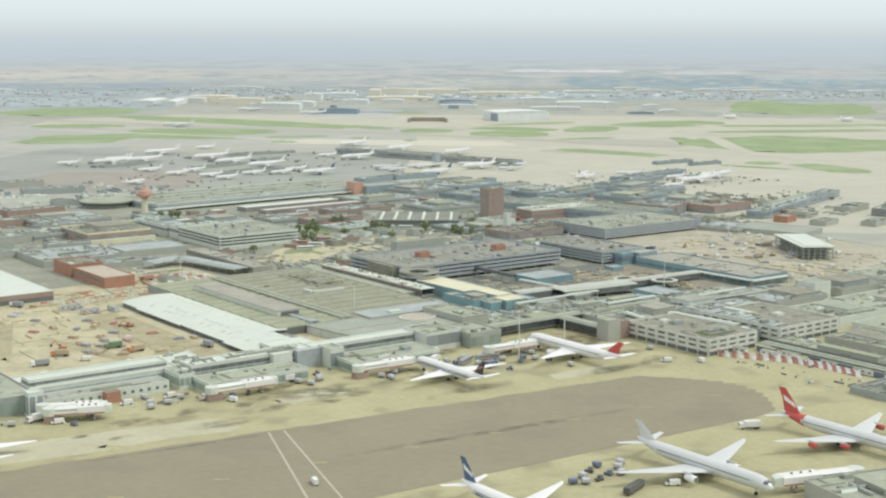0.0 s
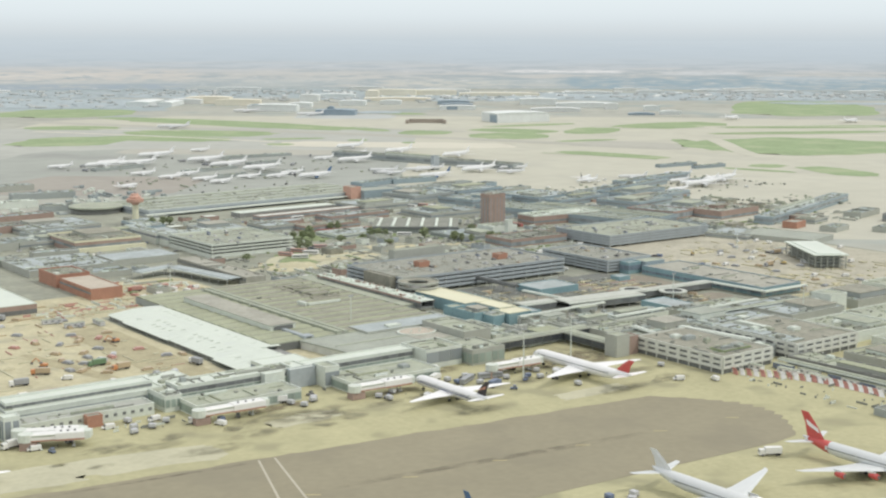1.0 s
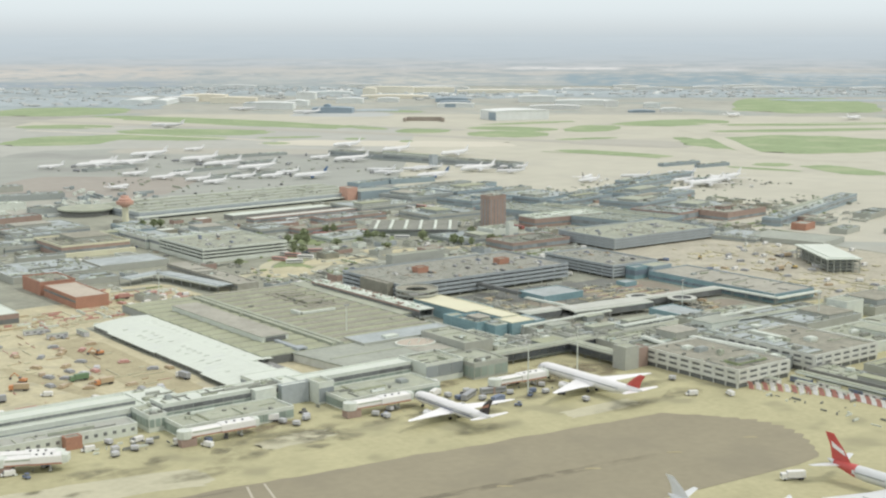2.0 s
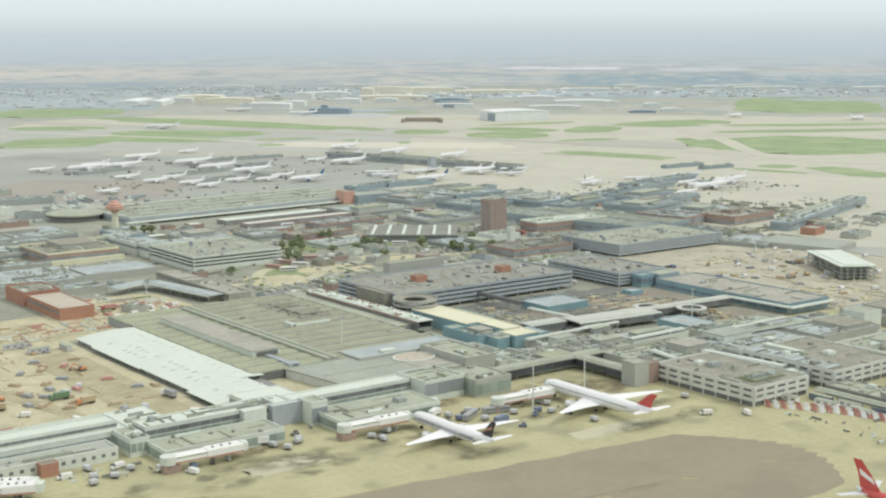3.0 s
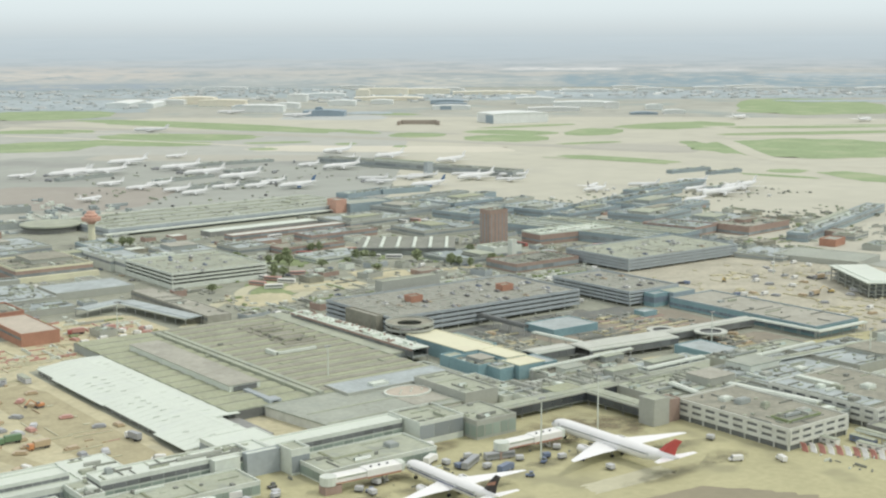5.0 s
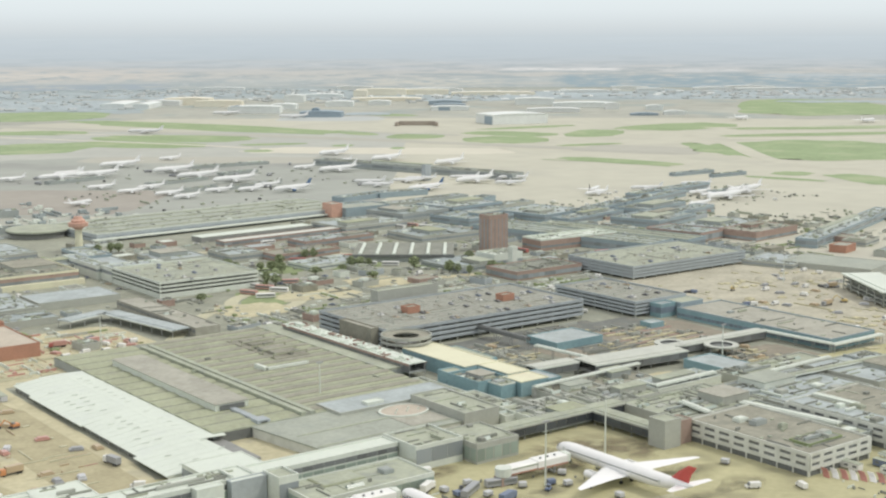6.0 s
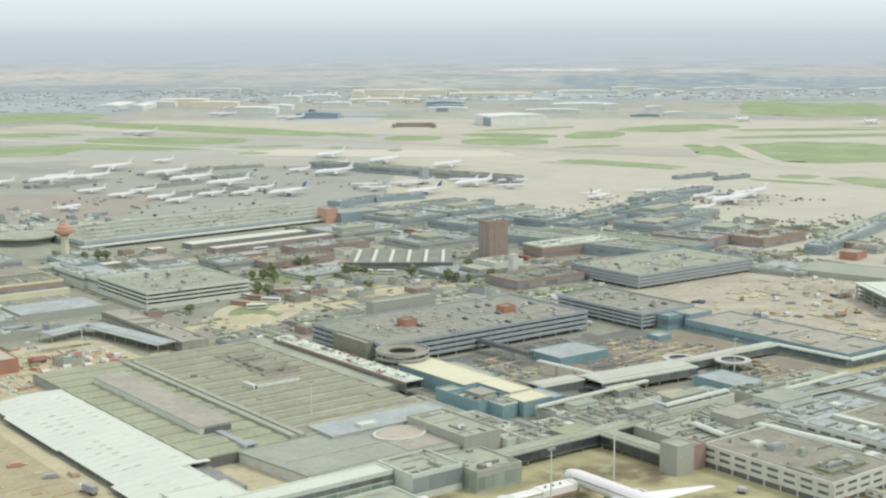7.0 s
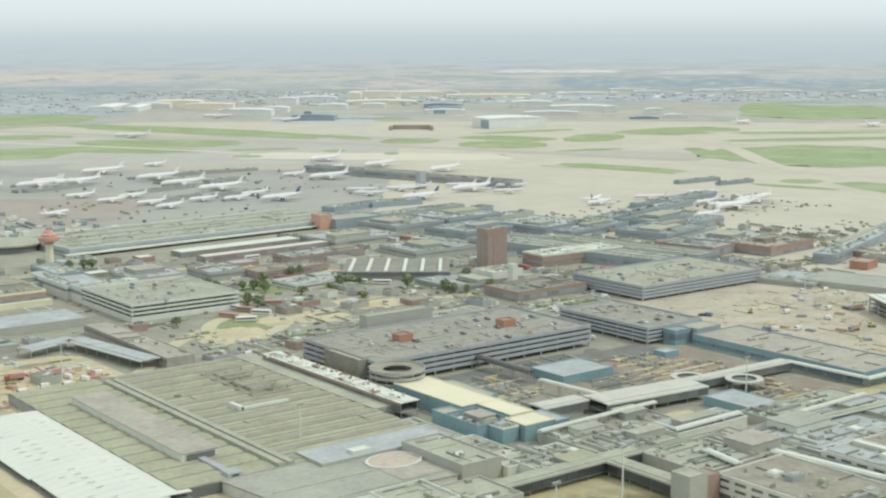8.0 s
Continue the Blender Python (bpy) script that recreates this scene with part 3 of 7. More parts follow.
# east of the stands
grass(18, (2870, 2285, 185, 400, -50), (2103, 1672, 189, 36, -25), (1840, 1464, 176, 187, -91), (1718, 1581, 126, 22, -120), (1460, 1523, 93, 31, -77), (1633, 1763, 59, 19, -12), (1505, 1259, 25, 26, -71), (1447, 1225, 53, 12, -75), (1518, 1151, 73, 33, -109), (2256, 1776, 185, 44, -30))
def band(name, pts, width, mat, label, z=.44):
    """A strip of road along a bent line, its corners rounded."""
    for _ in range(3):
        pts = [pts[0]] + [((1 - f) * a[0] + f * b[0], (1 - f) * a[1] + f * b[1]) for a, b in zip(pts, pts[1:]) for f in (.25, .75)] + [pts[-1]]
    one, two = [], []
    for i, p in enumerate(pts):
        a, b = pts[max(0, i - 1)], pts[min(len(pts) - 1, i + 1)]
        d = Vector((b[0] - a[0], b[1] - a[1])).normalized() * width / 2
        one.append((p[0] - d.y, p[1] + d.x))
        two.append((p[0] + d.y, p[1] - d.x))
    bm = bmesh.new()
    va, vb = [bm.verts.new((x, y, z)) for x, y in one], [bm.verts.new((x, y, z)) for x, y in two]
    for i in range(len(pts) - 1):
        bm.faces.new((va[i], va[i + 1], vb[i + 1], vb[i]))
    return setting(name, bm, mat, label, "road")


band("taxiway_strip", ((1940, 1828), (1821, 1630), (1667, 1451), (1585, 1323), (1646, 1203)), 30, M["far_apron"], "pale taxiway curving round the grass", 0.230)
band("taxiway_strip", ((1903, 1710), (1978, 1648), (2180, 1529)), 14, M["pale_far"], "pale runway edge through the grass", 0.234)
band("taxiway_strip", ((2082, 1922), (2226, 1840), (2370, 1693)), 14, M["pale_far"], "pale taxiway along the grass", 0.238)
band("taxiway_strip", ((946, 2551), (1012, 2415), (1141, 2159), (1178, 2045)), 15, M["pale_far"], "pale taxiway between grass strips", 0.246)
band("taxiway_strip", ((1060, 2560), (1110, 2500), (1180, 2410)), 12, M["pale_far"], "pale taxiway between grass strips", 0.250)
band("taxiway_strip", ((1046, 2846), (1250, 2439), (1403, 2124), (1490, 1900), (1556, 1736), (1640, 1541)), 46, M["runway"], "long grey runway across the field", 0.226)
band("taxiway_strip", ((1500, 2290), (1540, 2200), (1600, 2060)), 12, M["taxi_grey"], "grey taxiway across the grass", 0.254)
band("taxiway_strip", ((1396, 1609), (1438, 1518), (1456, 1421)), 9, M["grass"], "thin olive grass strip", 0.262)
for k, (x, y, a, b, t) in enumerate(((1018, 1909, 173, 50, -40), (1626, 1639, 100, 70, -66))):
    sheet("runway", outline(x, y, a, b, t, 0.35, 0.05, seed=60 + k), 0.055 + 0.004 * k, M["runway"], "grey taxiway concrete between the grass", "runway")
sheet("pale_apron_patch", outline(1306, 1876, 200, 60, -44, .5, .2, seed=117), .062, M["pale_far"], "bright sandy concrete beside the runway", "apron")
sheet("blue_apron", outline(1700, 2640, 110, 90, -40, .6, .15, seed=118), .066, M["pale_blue_apron"], "pale blue-grey concrete round the blue hangar", "apron")


# ---- builders ----
FOOT = []  # footprints: middle and half sizes


def heap_of_boxes(name, rows, mat, parent, label):
    """Many small boxes, too small to pick apart, joined into one part."""
    verts, faces = [], []
    for x0, y0, z0, x1, y1, z1 in rows:
        b = len(verts)
        verts += [(x0, y0, z0), (x1, y0, z0), (x1, y1, z0), (x0, y1, z0), (x0, y0, z1), (x1, y0, z1), (x1, y1, z1), (x0, y1, z1)]
        faces += [tuple(b + i for i in f) for f in ((4, 5, 6, 7), (0, 1, 5, 4), (1, 2, 6, 5), (2, 3, 7, 6), (3, 0, 4, 7))]
    me = bpy.data.meshes.new(name)
    me.from_pydata(verts, [], faces)
    me.materials.append(mat)
    ob = new(name, me)
    ob.parent = parent
    return tagged(ob, label, "", "", "stuff")


def litter(t, lx, ly, z, n, seed, pale="roof_light", dark="pipe_dark"):
    """Pipes, kerbs, cowls and small plant strewn over a roof."""
    r_ = random.Random(seed)
    sets = ([], [])
    lines = [r_.uniform(-ly, ly) * .9 for _ in range(6)]
    for k in range(n):
        x, y, w = r_.uniform(-lx, lx) * .93, r_.uniform(-ly, ly) * .93, r_.random()
        out = sets[0] if r_.random() < .55 else sets[1]
        if w < .45:
            a, b, c = r_.uniform(.3, 1.3), r_.uniform(.3, 1.1), r_.uniform(.3, 1.5)
        elif w < .8:
            a, b, c = r_.uniform(2, 9), r_.uniform(.14, .3), r_.uniform(.3, .8)
            y = r_.choice(lines) + r_.choice((0, .8, 1.6)) if r_.random() < .5 else y
        else:
            a, b, c = r_.uniform(.15, .35), r_.uniform(2, 8), r_.uniform(.2, .7)
        x0, x1, y0, y1 = max(-lx + .5, x - a), min(lx - .5, x + a), max(-ly + .5, y - b), min(ly - .5, y + b)
        if x1 > x0 and y1 > y0:
            out.append((x0, y0, z, x1, y1, z + c))
    for rows, mat, word in ((sets[0], pale, "pale pipes, cowls and kerbs on the roof"), (sets[1], dark, "dark pipes and plant on the roof")):
        if rows:
            heap_of_boxes("roof_clutter", rows, M[mat], t, word)


def block(name, label, category, x0, y0, x1, y1, h, wall, roof, z0=0.3, turn=0, parapet=0.7, glaze=None, glaze_z=(0.35, 0.8), bay=6.0, plant=0, seed=0, group="", faces="wy", stripe_mat=None, gap=.09, ribs=0, mess=1.0):
    """A flat-roofed building: walls, roof deck, parapet ring, window panes in bays on the sides named, plant boxes on the roof."""
    cx, cy, lx, ly = (x0 + x1) / 2, (y0 + y1) / 2, (x1 - x0) / 2, (y1 - y0) / 2
    # Beyond here haze is put into the colours: paler glass, cooler roofs.
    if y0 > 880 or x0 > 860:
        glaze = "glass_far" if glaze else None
        roof = {"roof_light": "cool_light_roof", "roof_grey": "cool_grey_roof"}.get(roof, roof)
    t = thing(name, label, category, cx, cy, z0, turn, group)
    part("wall", boxes((-lx, -ly, -.28 if z0 < 1 else 0, lx, ly, h - z0)), M[wall], t)
    part("roof", boxes((-lx + 0.4, -ly + 0.4, h - z0 - 0.2, lx - 0.4, ly - 0.4, h - z0 + 0.06)), M[roof], t)
    if parapet:
        p, zz = 0.45, h - z0
        part("parapet", boxes((-lx - .08, -ly - .08, zz, lx + .08, -ly + p, zz + parapet), (-lx - .08, ly - p, zz, lx + .08, ly + .08, zz + parapet), (-lx - .08, -ly + p, zz, -lx + p, ly - p, zz + parapet), (lx - p, -ly + p, zz, lx + .08, ly - p, zz + parapet)), M[stripe_mat or wall], t)
    if glaze:
        za, zb = (h - z0) * glaze_z[0], (h - z0) * glaze_z[1]
        for side, length, in (("w", 2 * ly), ("y", 2 * lx)):
            if side not in faces:
                continue
            n = max(1, round(length / bay))
            w = length / n
            for i in range(n):
                c = -length / 2 + (i + 0.5) * w
                key = ("pane", glaze, round(w, 2), round(zb - za, 2), gap)
                def make(w=w, a=zb - za):
                    return boxes((-w / 2 + gap, -0.12, 0, w / 2 - gap, 0.05, a))
                if side == "y":
                    piece("window_pane", key, make, M[glaze], t, c, -ly, za)
                else:
                    piece("window_pane", key, make, M[glaze], t, -lx, -c, za, -90)
    rnd = random.Random(seed + int(x0) + int(y0))
    zz = h - z0
    for i in range(plant):
        px, py = rnd.uniform(-lx + 3, lx - 3) if lx > 4 else 0, rnd.uniform(-ly + 3, ly - 3) if ly > 4 else 0
        pick = rnd.random()
        coat = M[rnd.choice(("roof_light", "white_wall", "grey_wall", "roof_dark", "concrete", "white_metal"))]
        if pick < .45:
            a, b, c = rnd.uniform(1.0, 3.6), rnd.uniform(.8, 2.6), rnd.uniform(.8, 2.2)
            part("roof_unit", boxes((px - a, py - b, zz, px + a, py + b, zz + c), (px - a * .8, py - b * .8, zz + c, px + a * .8, py + b * .8, zz + c + .25)), coat, t)
        elif pick < .8:
            n, along = rnd.uniform(6, min(26, max(7, lx))), rnd.random() < .5
            x0_, x1_ = max(-lx + .6, px - n / 2), min(lx - .6, px + n / 2)
            y0_, y1_ = max(-ly + .6, py - n / 2), min(ly - .6, py + n / 2)
            part("roof_duct", boxes((x0_, py - .5, zz + .3, x1_, py + .5, zz + 1.4), (x0_, py - .4, zz, x0_ + .4, py + .4, zz + .3), (x1_ - .4, py - .4, zz, x1_, py + .4, zz + .3)) if along else boxes((px - .5, y0_, zz + .3, px + .5, y1_, zz + 1.4), (px - .4, y0_, zz, px + .4, y0_ + .4, zz + .3), (px - .4, y1_ - .4, zz, px + .4, y1_, zz + .3)), coat, t)
        else:
            a = rnd.uniform(1.5, 4)
            part("rooflight", loft(bmesh.new(), [[(px - a, py - 1.2, zz), (px + a, py - 1.2, zz), (px + a, py + 1.2, zz), (px - a, py + 1.2, zz)], [(px - a, py - .2, zz + 1.1), (px + a, py - .2, zz + 1.1), (px + a, py + .2, zz + 1.1), (px - a, py + .2, zz + 1.1)]]), M["glass_green"], t)
    if plant >= 4 and mess and lx > 9 and ly > 9:
        a, b, c = lx * rnd.uniform(.25, .6), ly * rnd.uniform(.25, .6), rnd.uniform(1.8, 3.6)
        px, py = rnd.uniform(-.9, .9) * (lx - a - 1), rnd.uniform(-.9, .9) * (ly - b - 1)
        part("upper_storey", boxes((px - a, py - b, zz, px + a, py + b, zz + c)), M[rnd.choice((wall, "white_wall", "concrete", "grey_wall"))], t)
        part("upper_roof", boxes((px - a - .3, py - b - .3, zz + c, px + a + .3, py + b + .3, zz + c + .4)), M[rnd.choice(("roof_light", "roof_grey", "roof_beige", "roof_blue", "roof_brown"))], t)
    if plant and mess:
        litter(t, lx, ly, zz, min(320, 8 + int(mess * 4 * lx * ly / 42)), seed + int(x0 * 7 + y0))
    for i in range(abs(ribs)):
        if ribs > 0:
            c = -lx + 2 * lx * (i + .5) / ribs
            part("roof_rib", soft_box(c - .9, -ly + 1, zz, c + .9, ly - 1, zz + .9, .3), M["roof_light"], t)
        else:
            c = -ly + 2 * ly * (i + .5) / -ribs
            part("roof_rib", soft_box(-lx + 1, c - .9, zz, lx - 1, c + .9, zz + .9, .3), M["roof_light"], t)
    FOOT.append((cx, cy, lx, ly))
    return t


def car_park(label, x0, y0, x1, y1, h, decks, wall="concrete", top="roof_light", turn=0, bay=12.0, gap=1.0, closed=0, mess=1.0):
    """A multi-storey car park: deck slabs, parapet bands, columns, an inner core and stair towers."""
    cx, cy, lx, ly = (x0 + x1) / 2, (y0 + y1) / 2, (x1 - x0) / 2, (y1 - y0) / 2
    t = thing("car_park", label, "car park", cx, cy, 0.3, turn)
    FOOT.append((cx, cy, lx, ly))
    step = h / decks
    # Dark inner box puts the shade between the decks into its colour.
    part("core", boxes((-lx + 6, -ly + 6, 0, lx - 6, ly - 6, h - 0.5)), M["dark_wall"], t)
    for k in range(1, decks + 1):
        z = k * step
        part("deck", boxes((-lx, -ly, z - 0.45, lx, ly, z)), M[top if k == decks else "concrete"], t)
        q, zb, zt = 0.3, z - .6, z + (1.15 if k == decks else step - .6 - gap)
        zb = 0.0 if k == closed else zb
        part("parapet", boxes((-lx - .1, -ly - .1, zb, lx + .1, -ly + q, zt), (-lx - .1, ly - q, zb, lx + .1, ly + .1, zt), (-lx - .1, -ly + q, zb, -lx + q, ly - q, zt), (lx - q, -ly + q, zb, lx + .1, ly - q, zt)), M[wall], t)
    for n, length, side in ((round(2 * lx / bay), 2 * lx, 0), (round(2 * ly / bay), 2 * ly, 1)):
        for i in range(n + 1):
            c = -length / 2 + i * length / n
            c = min(max(c, -length / 2 + 0.5), length / 2 - 0.5)
            x, y = (c, -ly + 0.8) if side == 0 else (-lx + 0.8, c)
            piece("column", ("column", round(h, 1)), lambda: boxes((-0.35, -0.35, 0, 0.35, 0.35, h - 0.4)), M["concrete"], t, x, y, 0)
    rows, y = [], -ly + 7
    while y < ly - 4:
        x = -lx + 3
        while x < lx - 12:
            n = 6 + (x * 13 + y * 7) % 9
            rows.append((x, y, h, x + n, y + .5, h + .25))
            x += n + 2
        y += 5.5
    heap_of_boxes("bay_kerb", rows, M["concrete"], t, "pale kerbs between the rows of bays")
    litter(t, lx, ly, h, int(mess * lx * ly / 26), int(x0), "concrete", "roof_beige")
    return t


def offices(label, x0, y0, x1, y1, h, floors, bay, wall="office_wall", roof="roof_brown", turn=0, plant=6, ground=3.0):
    """Offices with pane after pane set back between piers and spandrels."""
    cx, cy, lx, ly = (x0 + x1) / 2, (y0 + y1) / 2, (x1 - x0) / 2, (y1 - y0) / 2
    t = thing("office_block", label, "office building", cx, cy, 0.3, turn)
    FOOT.append((cx, cy, lx, ly))
    # Core and plinth coloured dark for the shaded inside and undercroft.
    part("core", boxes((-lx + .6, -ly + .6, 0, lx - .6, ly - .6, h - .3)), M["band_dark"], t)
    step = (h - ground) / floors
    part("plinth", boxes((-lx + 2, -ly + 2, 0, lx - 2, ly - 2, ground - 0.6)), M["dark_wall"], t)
    for k in range(floors + 1):
        z0 = ground + k * step - step * 0.27 if k else ground - 0.9
        z1 = min(ground + k * step + step * 0.27, h + 0.7) if k < floors else h + 0.7
        part("spandrel", boxes((-lx, -ly, z0, lx, -ly + .5, z1), (-lx, ly - .5, z0, lx, ly, z1), (-lx, -ly + .5, z0, -lx + .5, ly - .5, z1), (lx - .5, -ly + .5, z0, lx, ly - .5, z1)), M[wall], t)
    part("roof", boxes((-lx + .5, -ly + .5, h - .3, lx - .5, ly - .5, h)), M[roof], t)
    for length, side in ((2 * lx, "y"), (2 * ly, "w")):
        n = round(length / bay)
        w = length / n
        for i in range(n + 1):
            c = -length / 2 + i * w
            c = min(max(c, -length / 2 + .6), length / 2 - .6)
            x, y, a = (c, -ly + .25, 0) if side == "y" else (-lx + .25, c, 90)
            piece("pier", ("pier", round(h, 1), round(ground, 1)), lambda: boxes((-1.25, -.22, ground - .6, 1.25, .22, h), (-.3, -.2, 0, .3, .2, ground - .6)), M[wall], t, x, y, 0, a)
        for i in range(n):
            for k in range(floors):
                c = -length / 2 + (i + .5) * w
                x, y, a = (c, -ly + .42, 0) if side == "y" else (-lx + .42, c, 90)
                piece("window_pane", ("opane", round(w, 2), round(step, 2)), lambda: boxes((-w / 2 + 1.0, -.06, 0, w / 2 - 1.0, .06, step * .46)), M["glass"], t, x, y, ground + k * step + step * .27, a)
    litter(t, lx, ly, h, int(lx * ly / 40), int(x0 + y0))
    rnd = random.Random(int(x0 * 3))
    for i in range(plant):
        a, b, c = rnd.uniform(1.5, 4), rnd.uniform(1.2, 3), rnd.uniform(1, 2.4)
        px, py = rnd.uniform(-lx * .6, lx * .6), rnd.uniform(-ly * .6, ly * .6)
        part("roof_plant", boxes((px - a, py - b, h, px + a, py + b, h + c), (px - a * .7, py - b * .7, h + c, px + a * .7, py + b * .7, h + c + .4)), M[rnd.choice(("roof_light", "white_wall", "steel", "grey_wall"))], t)
    return t


def canopy(name, label, x0, y0, x1, y1, z, roof="white_metal", fascia="white_wall", width=9.0, thick=1.2, legs=9.0, body=None, glaze="glass"):
    """A covered walkway between two ends: roof slab, fascia, glazed sides in panes or open sides, legs."""
    d = Vector((x1 - x0, y1 - y0))
    n = d.length
    FOOT.append(((x0 + x1) / 2, (y0 + y1) / 2, abs(d.x) / 2 + width / 2, abs(d.y) / 2 + width / 2))
    t = thing(name, label, "walkway", (x0 + x1) / 2, (y0 + y1) / 2, 0.3, math.degrees(math.atan2(d.y, d.x)))
    part("roof", boxes((-n / 2, -width / 2, z - .35, n / 2, width / 2, z), (-n / 2 + .5, -width * .3, z, n / 2 - .5, width * .3, z + .35)), M[roof], t)
    part("fascia", boxes((-n / 2, -width / 2 - .12, z - thick, n / 2, -width / 2 + .02, z - .02), (-n / 2, width / 2 - .02, z - thick, n / 2, width / 2 + .12, z - .02)), M[fascia], t)
    if body:
        part("deck", boxes((-n / 2, -width / 2 + .3, z - 3.6 - thick, n / 2, width / 2 - .3, z - 3.2 - thick)), M[body], t)
        k = max(1, round(n / 6))
        w = n / k
        for i in range(k):
            for s in (-1, 1):
                piece("window_pane", ("cpane", round(w, 2), glaze), lambda: boxes((-w / 2 + .1, -.05, 0, w / 2 - .1, .05, 3.3)), M[glaze], t, -n / 2 + (i + .5) * w, s * (width / 2 - .35), z - 3.3 - thick)
    k = max(1, round(n / legs))
    for i in range(k + 1):
        x = -n / 2 + .6 + i * (n - 1.2) / k
        for s in (-1, 1):
            piece("leg", ("leg", round(z, 1)), lambda: post(bmesh.new(), 0, 0, 0, z - .4, .22, .22, 6), M["steel"], t, x, s * (width / 2 - .8), 0)
    return t


# ---- aircraft ----
def aircraft(label, length, span, radius, engines, body, fin, nacelle, stripe_mat=None, fin_size=.128, flash=None, wheeled=True, tail=None):
    t = thing("airliner", label, "aircraft")
    L, r, zc = length, radius, radius * 1.85
    prof = ((0.5, .02, -.35), (.492, .32, -.30), (.475, .58, -.2), (.45, .80, -.1), (.41, .95, -.02), (.36, 1, 0), (.1, 1, 0), (-.15, 1, 0), (-.25, .97, .03), (-.34, .80, .18), (-.42, .52, .42), (-.48, .24, .62), (-.5, .08, .7))
    fuselage = part("fuselage", loft(bmesh.new(), [ring(0, f * L, zc + dz * r, r * k, r * k, 18) for f, k, dz in prof]), M[body], t, smooth=True)
    if wheeled:
        part("cockpit_window", loft(bmesh.new(), [ring(0, f * L, zc + dz * r + r * .30, r * k * .93, r * k * .55, 12) for f, k, dz in ((.478, .50, -.2), (.468, .62, -.16), (.458, .74, -.12))]), M["glass"], fuselage)
    if tail:
        part("tail_paint", loft(bmesh.new(), [ring(0, f * L, zc + dz * r, r * k + .05, r * k + .05, 18) for f, k, dz in ((-.305, .87, .12), (-.34, .80, .18), (-.42, .52, .42), (-.455, .35, .53))]), M[tail], fuselage, "painted rear fuselage", smooth=True)
    for s in (-1, 1):
        if wheeled:
            part("window_band", boxes((s * r * .985 - .06, -.30 * L, zc + r * .16, s * r * .985 + .06, .38 * L, zc + r * .16 + .34)), M["glass"], fuselage)
        if wheeled:
            for f in (.40, .13, -.11, -.31):
                part("door", boxes((s * r * .99 - .07, f * L - .5, zc - .2, s * r * .99 + .07, f * L + .5, zc + 1.5)), M["plane_grey"], fuselage)
        if stripe_mat:
            part("stripe", boxes((s * r * .99 - .06, -.33 * L, zc - r * .16, s * r * .99 + .06, .42 * L, zc + r * .02)), M[stripe_mat], fuselage)
    hs = span / 2
    for s in (-1, 1):
        def sec(x, y0, y1, z, th):
            c = y0 - y1
            return [(s * x, y0, z), (s * x, y0 - .15 * c, z + th), (s * x, y0 - .55 * c, z + th * .8), (s * x, y1, z), (s * x, y0 - .55 * c, z - th * .5), (s * x, y0 - .15 * c, z - th * .6)]
        zr = zc - r * .55
        part("wing", loft(bmesh.new(), [sec(r * .3, .115 * L, -.085 * L, zr, .9), (sec(hs * .36, .03 * L, -.095 * L, zr + hs * .02, .6)), sec(hs * .96, -.115 * L, -.15 * L, zr + hs * .058, .22), sec(hs, -.138 * L, -.158 * L, zr + hs * .064, .1)]), M["plane_grey" if body == "plane_silver" else body], t)
        part("tailplane", loft(bmesh.new(), [sec(r * .2, -.40 * L, -.475 * L, zc + r * .35, .3), sec(hs * .345, -.462 * L, -.495 * L, zc + r * .35 + hs * .03, .1)]), M[body], t)
        spots = (.33,) if engines == 2 else (.30, .62)
        for f in spots:
            ex, er = hs * f, r * (.52 if engines == 2 else .42)
            ey = .055 * L - (f - .33) * hs * .62 + (.02 * L)
            ez = zr + hs * f * .08 - er * 1.15
            engine = part("engine", loft(bmesh.new(), [ring(s * ex, ey + er * a, ez, er * k, er * k, 14) for a, k in ((2.0, .80), (1.85, .95), (.9, 1.0), (-.6, .85), (-1.5, .60), (-1.6, .35))]), M[nacelle], t, smooth=True)
            if not wheeled:
                continue
            part("intake", loft(bmesh.new(), [ring(s * ex, ey + er * a, ez, er * k, er * k, 14) for a, k in ((1.98, .66), (2.03, .66), (2.06, .3))]), M["band_dark"], engine, "dark fan intake")
            part("pylon", boxes((s * ex - .18, ey - er * 2.2, ez + er * .6, s * ex + .18, ey + er * .9, zr + hs * f * .09 + .1)), M[body], t)
    fh = L * fin_size
    def fsec(z, y0, y1, th):
        c = y0 - y1
        return [(0, y0, z), (th, y0 - .3 * c, z), (th * .6, y1 + .2 * c, z), (0, y1, z), (-th * .6, y1 + .2 * c, z), (-th, y0 - .3 * c, z)]
    fin_ = part("fin", loft(bmesh.new(), [fsec(zc + r * .75, -.345 * L, -.47 * L, .38), fsec(zc + r + fh * .5, -.405 * L, -.488 * L, .28), fsec(zc + r + fh, -.468 * L, -.522 * L, .12)]), M[fin], t)
    if flash:
        for s in (-1, 1):
            part("fin_flash", loft(bmesh.new(), [[(s * .30 - .1, -.385 * L, zc + r + fh * .22), (s * .30 + .1, -.385 * L, zc + r + fh * .22), (s * .30 + .1, -.40 * L, zc + r + fh * .40), (s * .30 - .1, -.40 * L, zc + r + fh * .40)], [(s * .24 - .1, -.47 * L, zc + r + fh * .45), (s * .24 + .1, -.47 * L, zc + r + fh * .45), (s * .24 + .1, -.48 * L, zc + r + fh * .68), (s * .24 - .1, -.48 * L, zc + r + fh * .68)]]), M[flash], fin_)
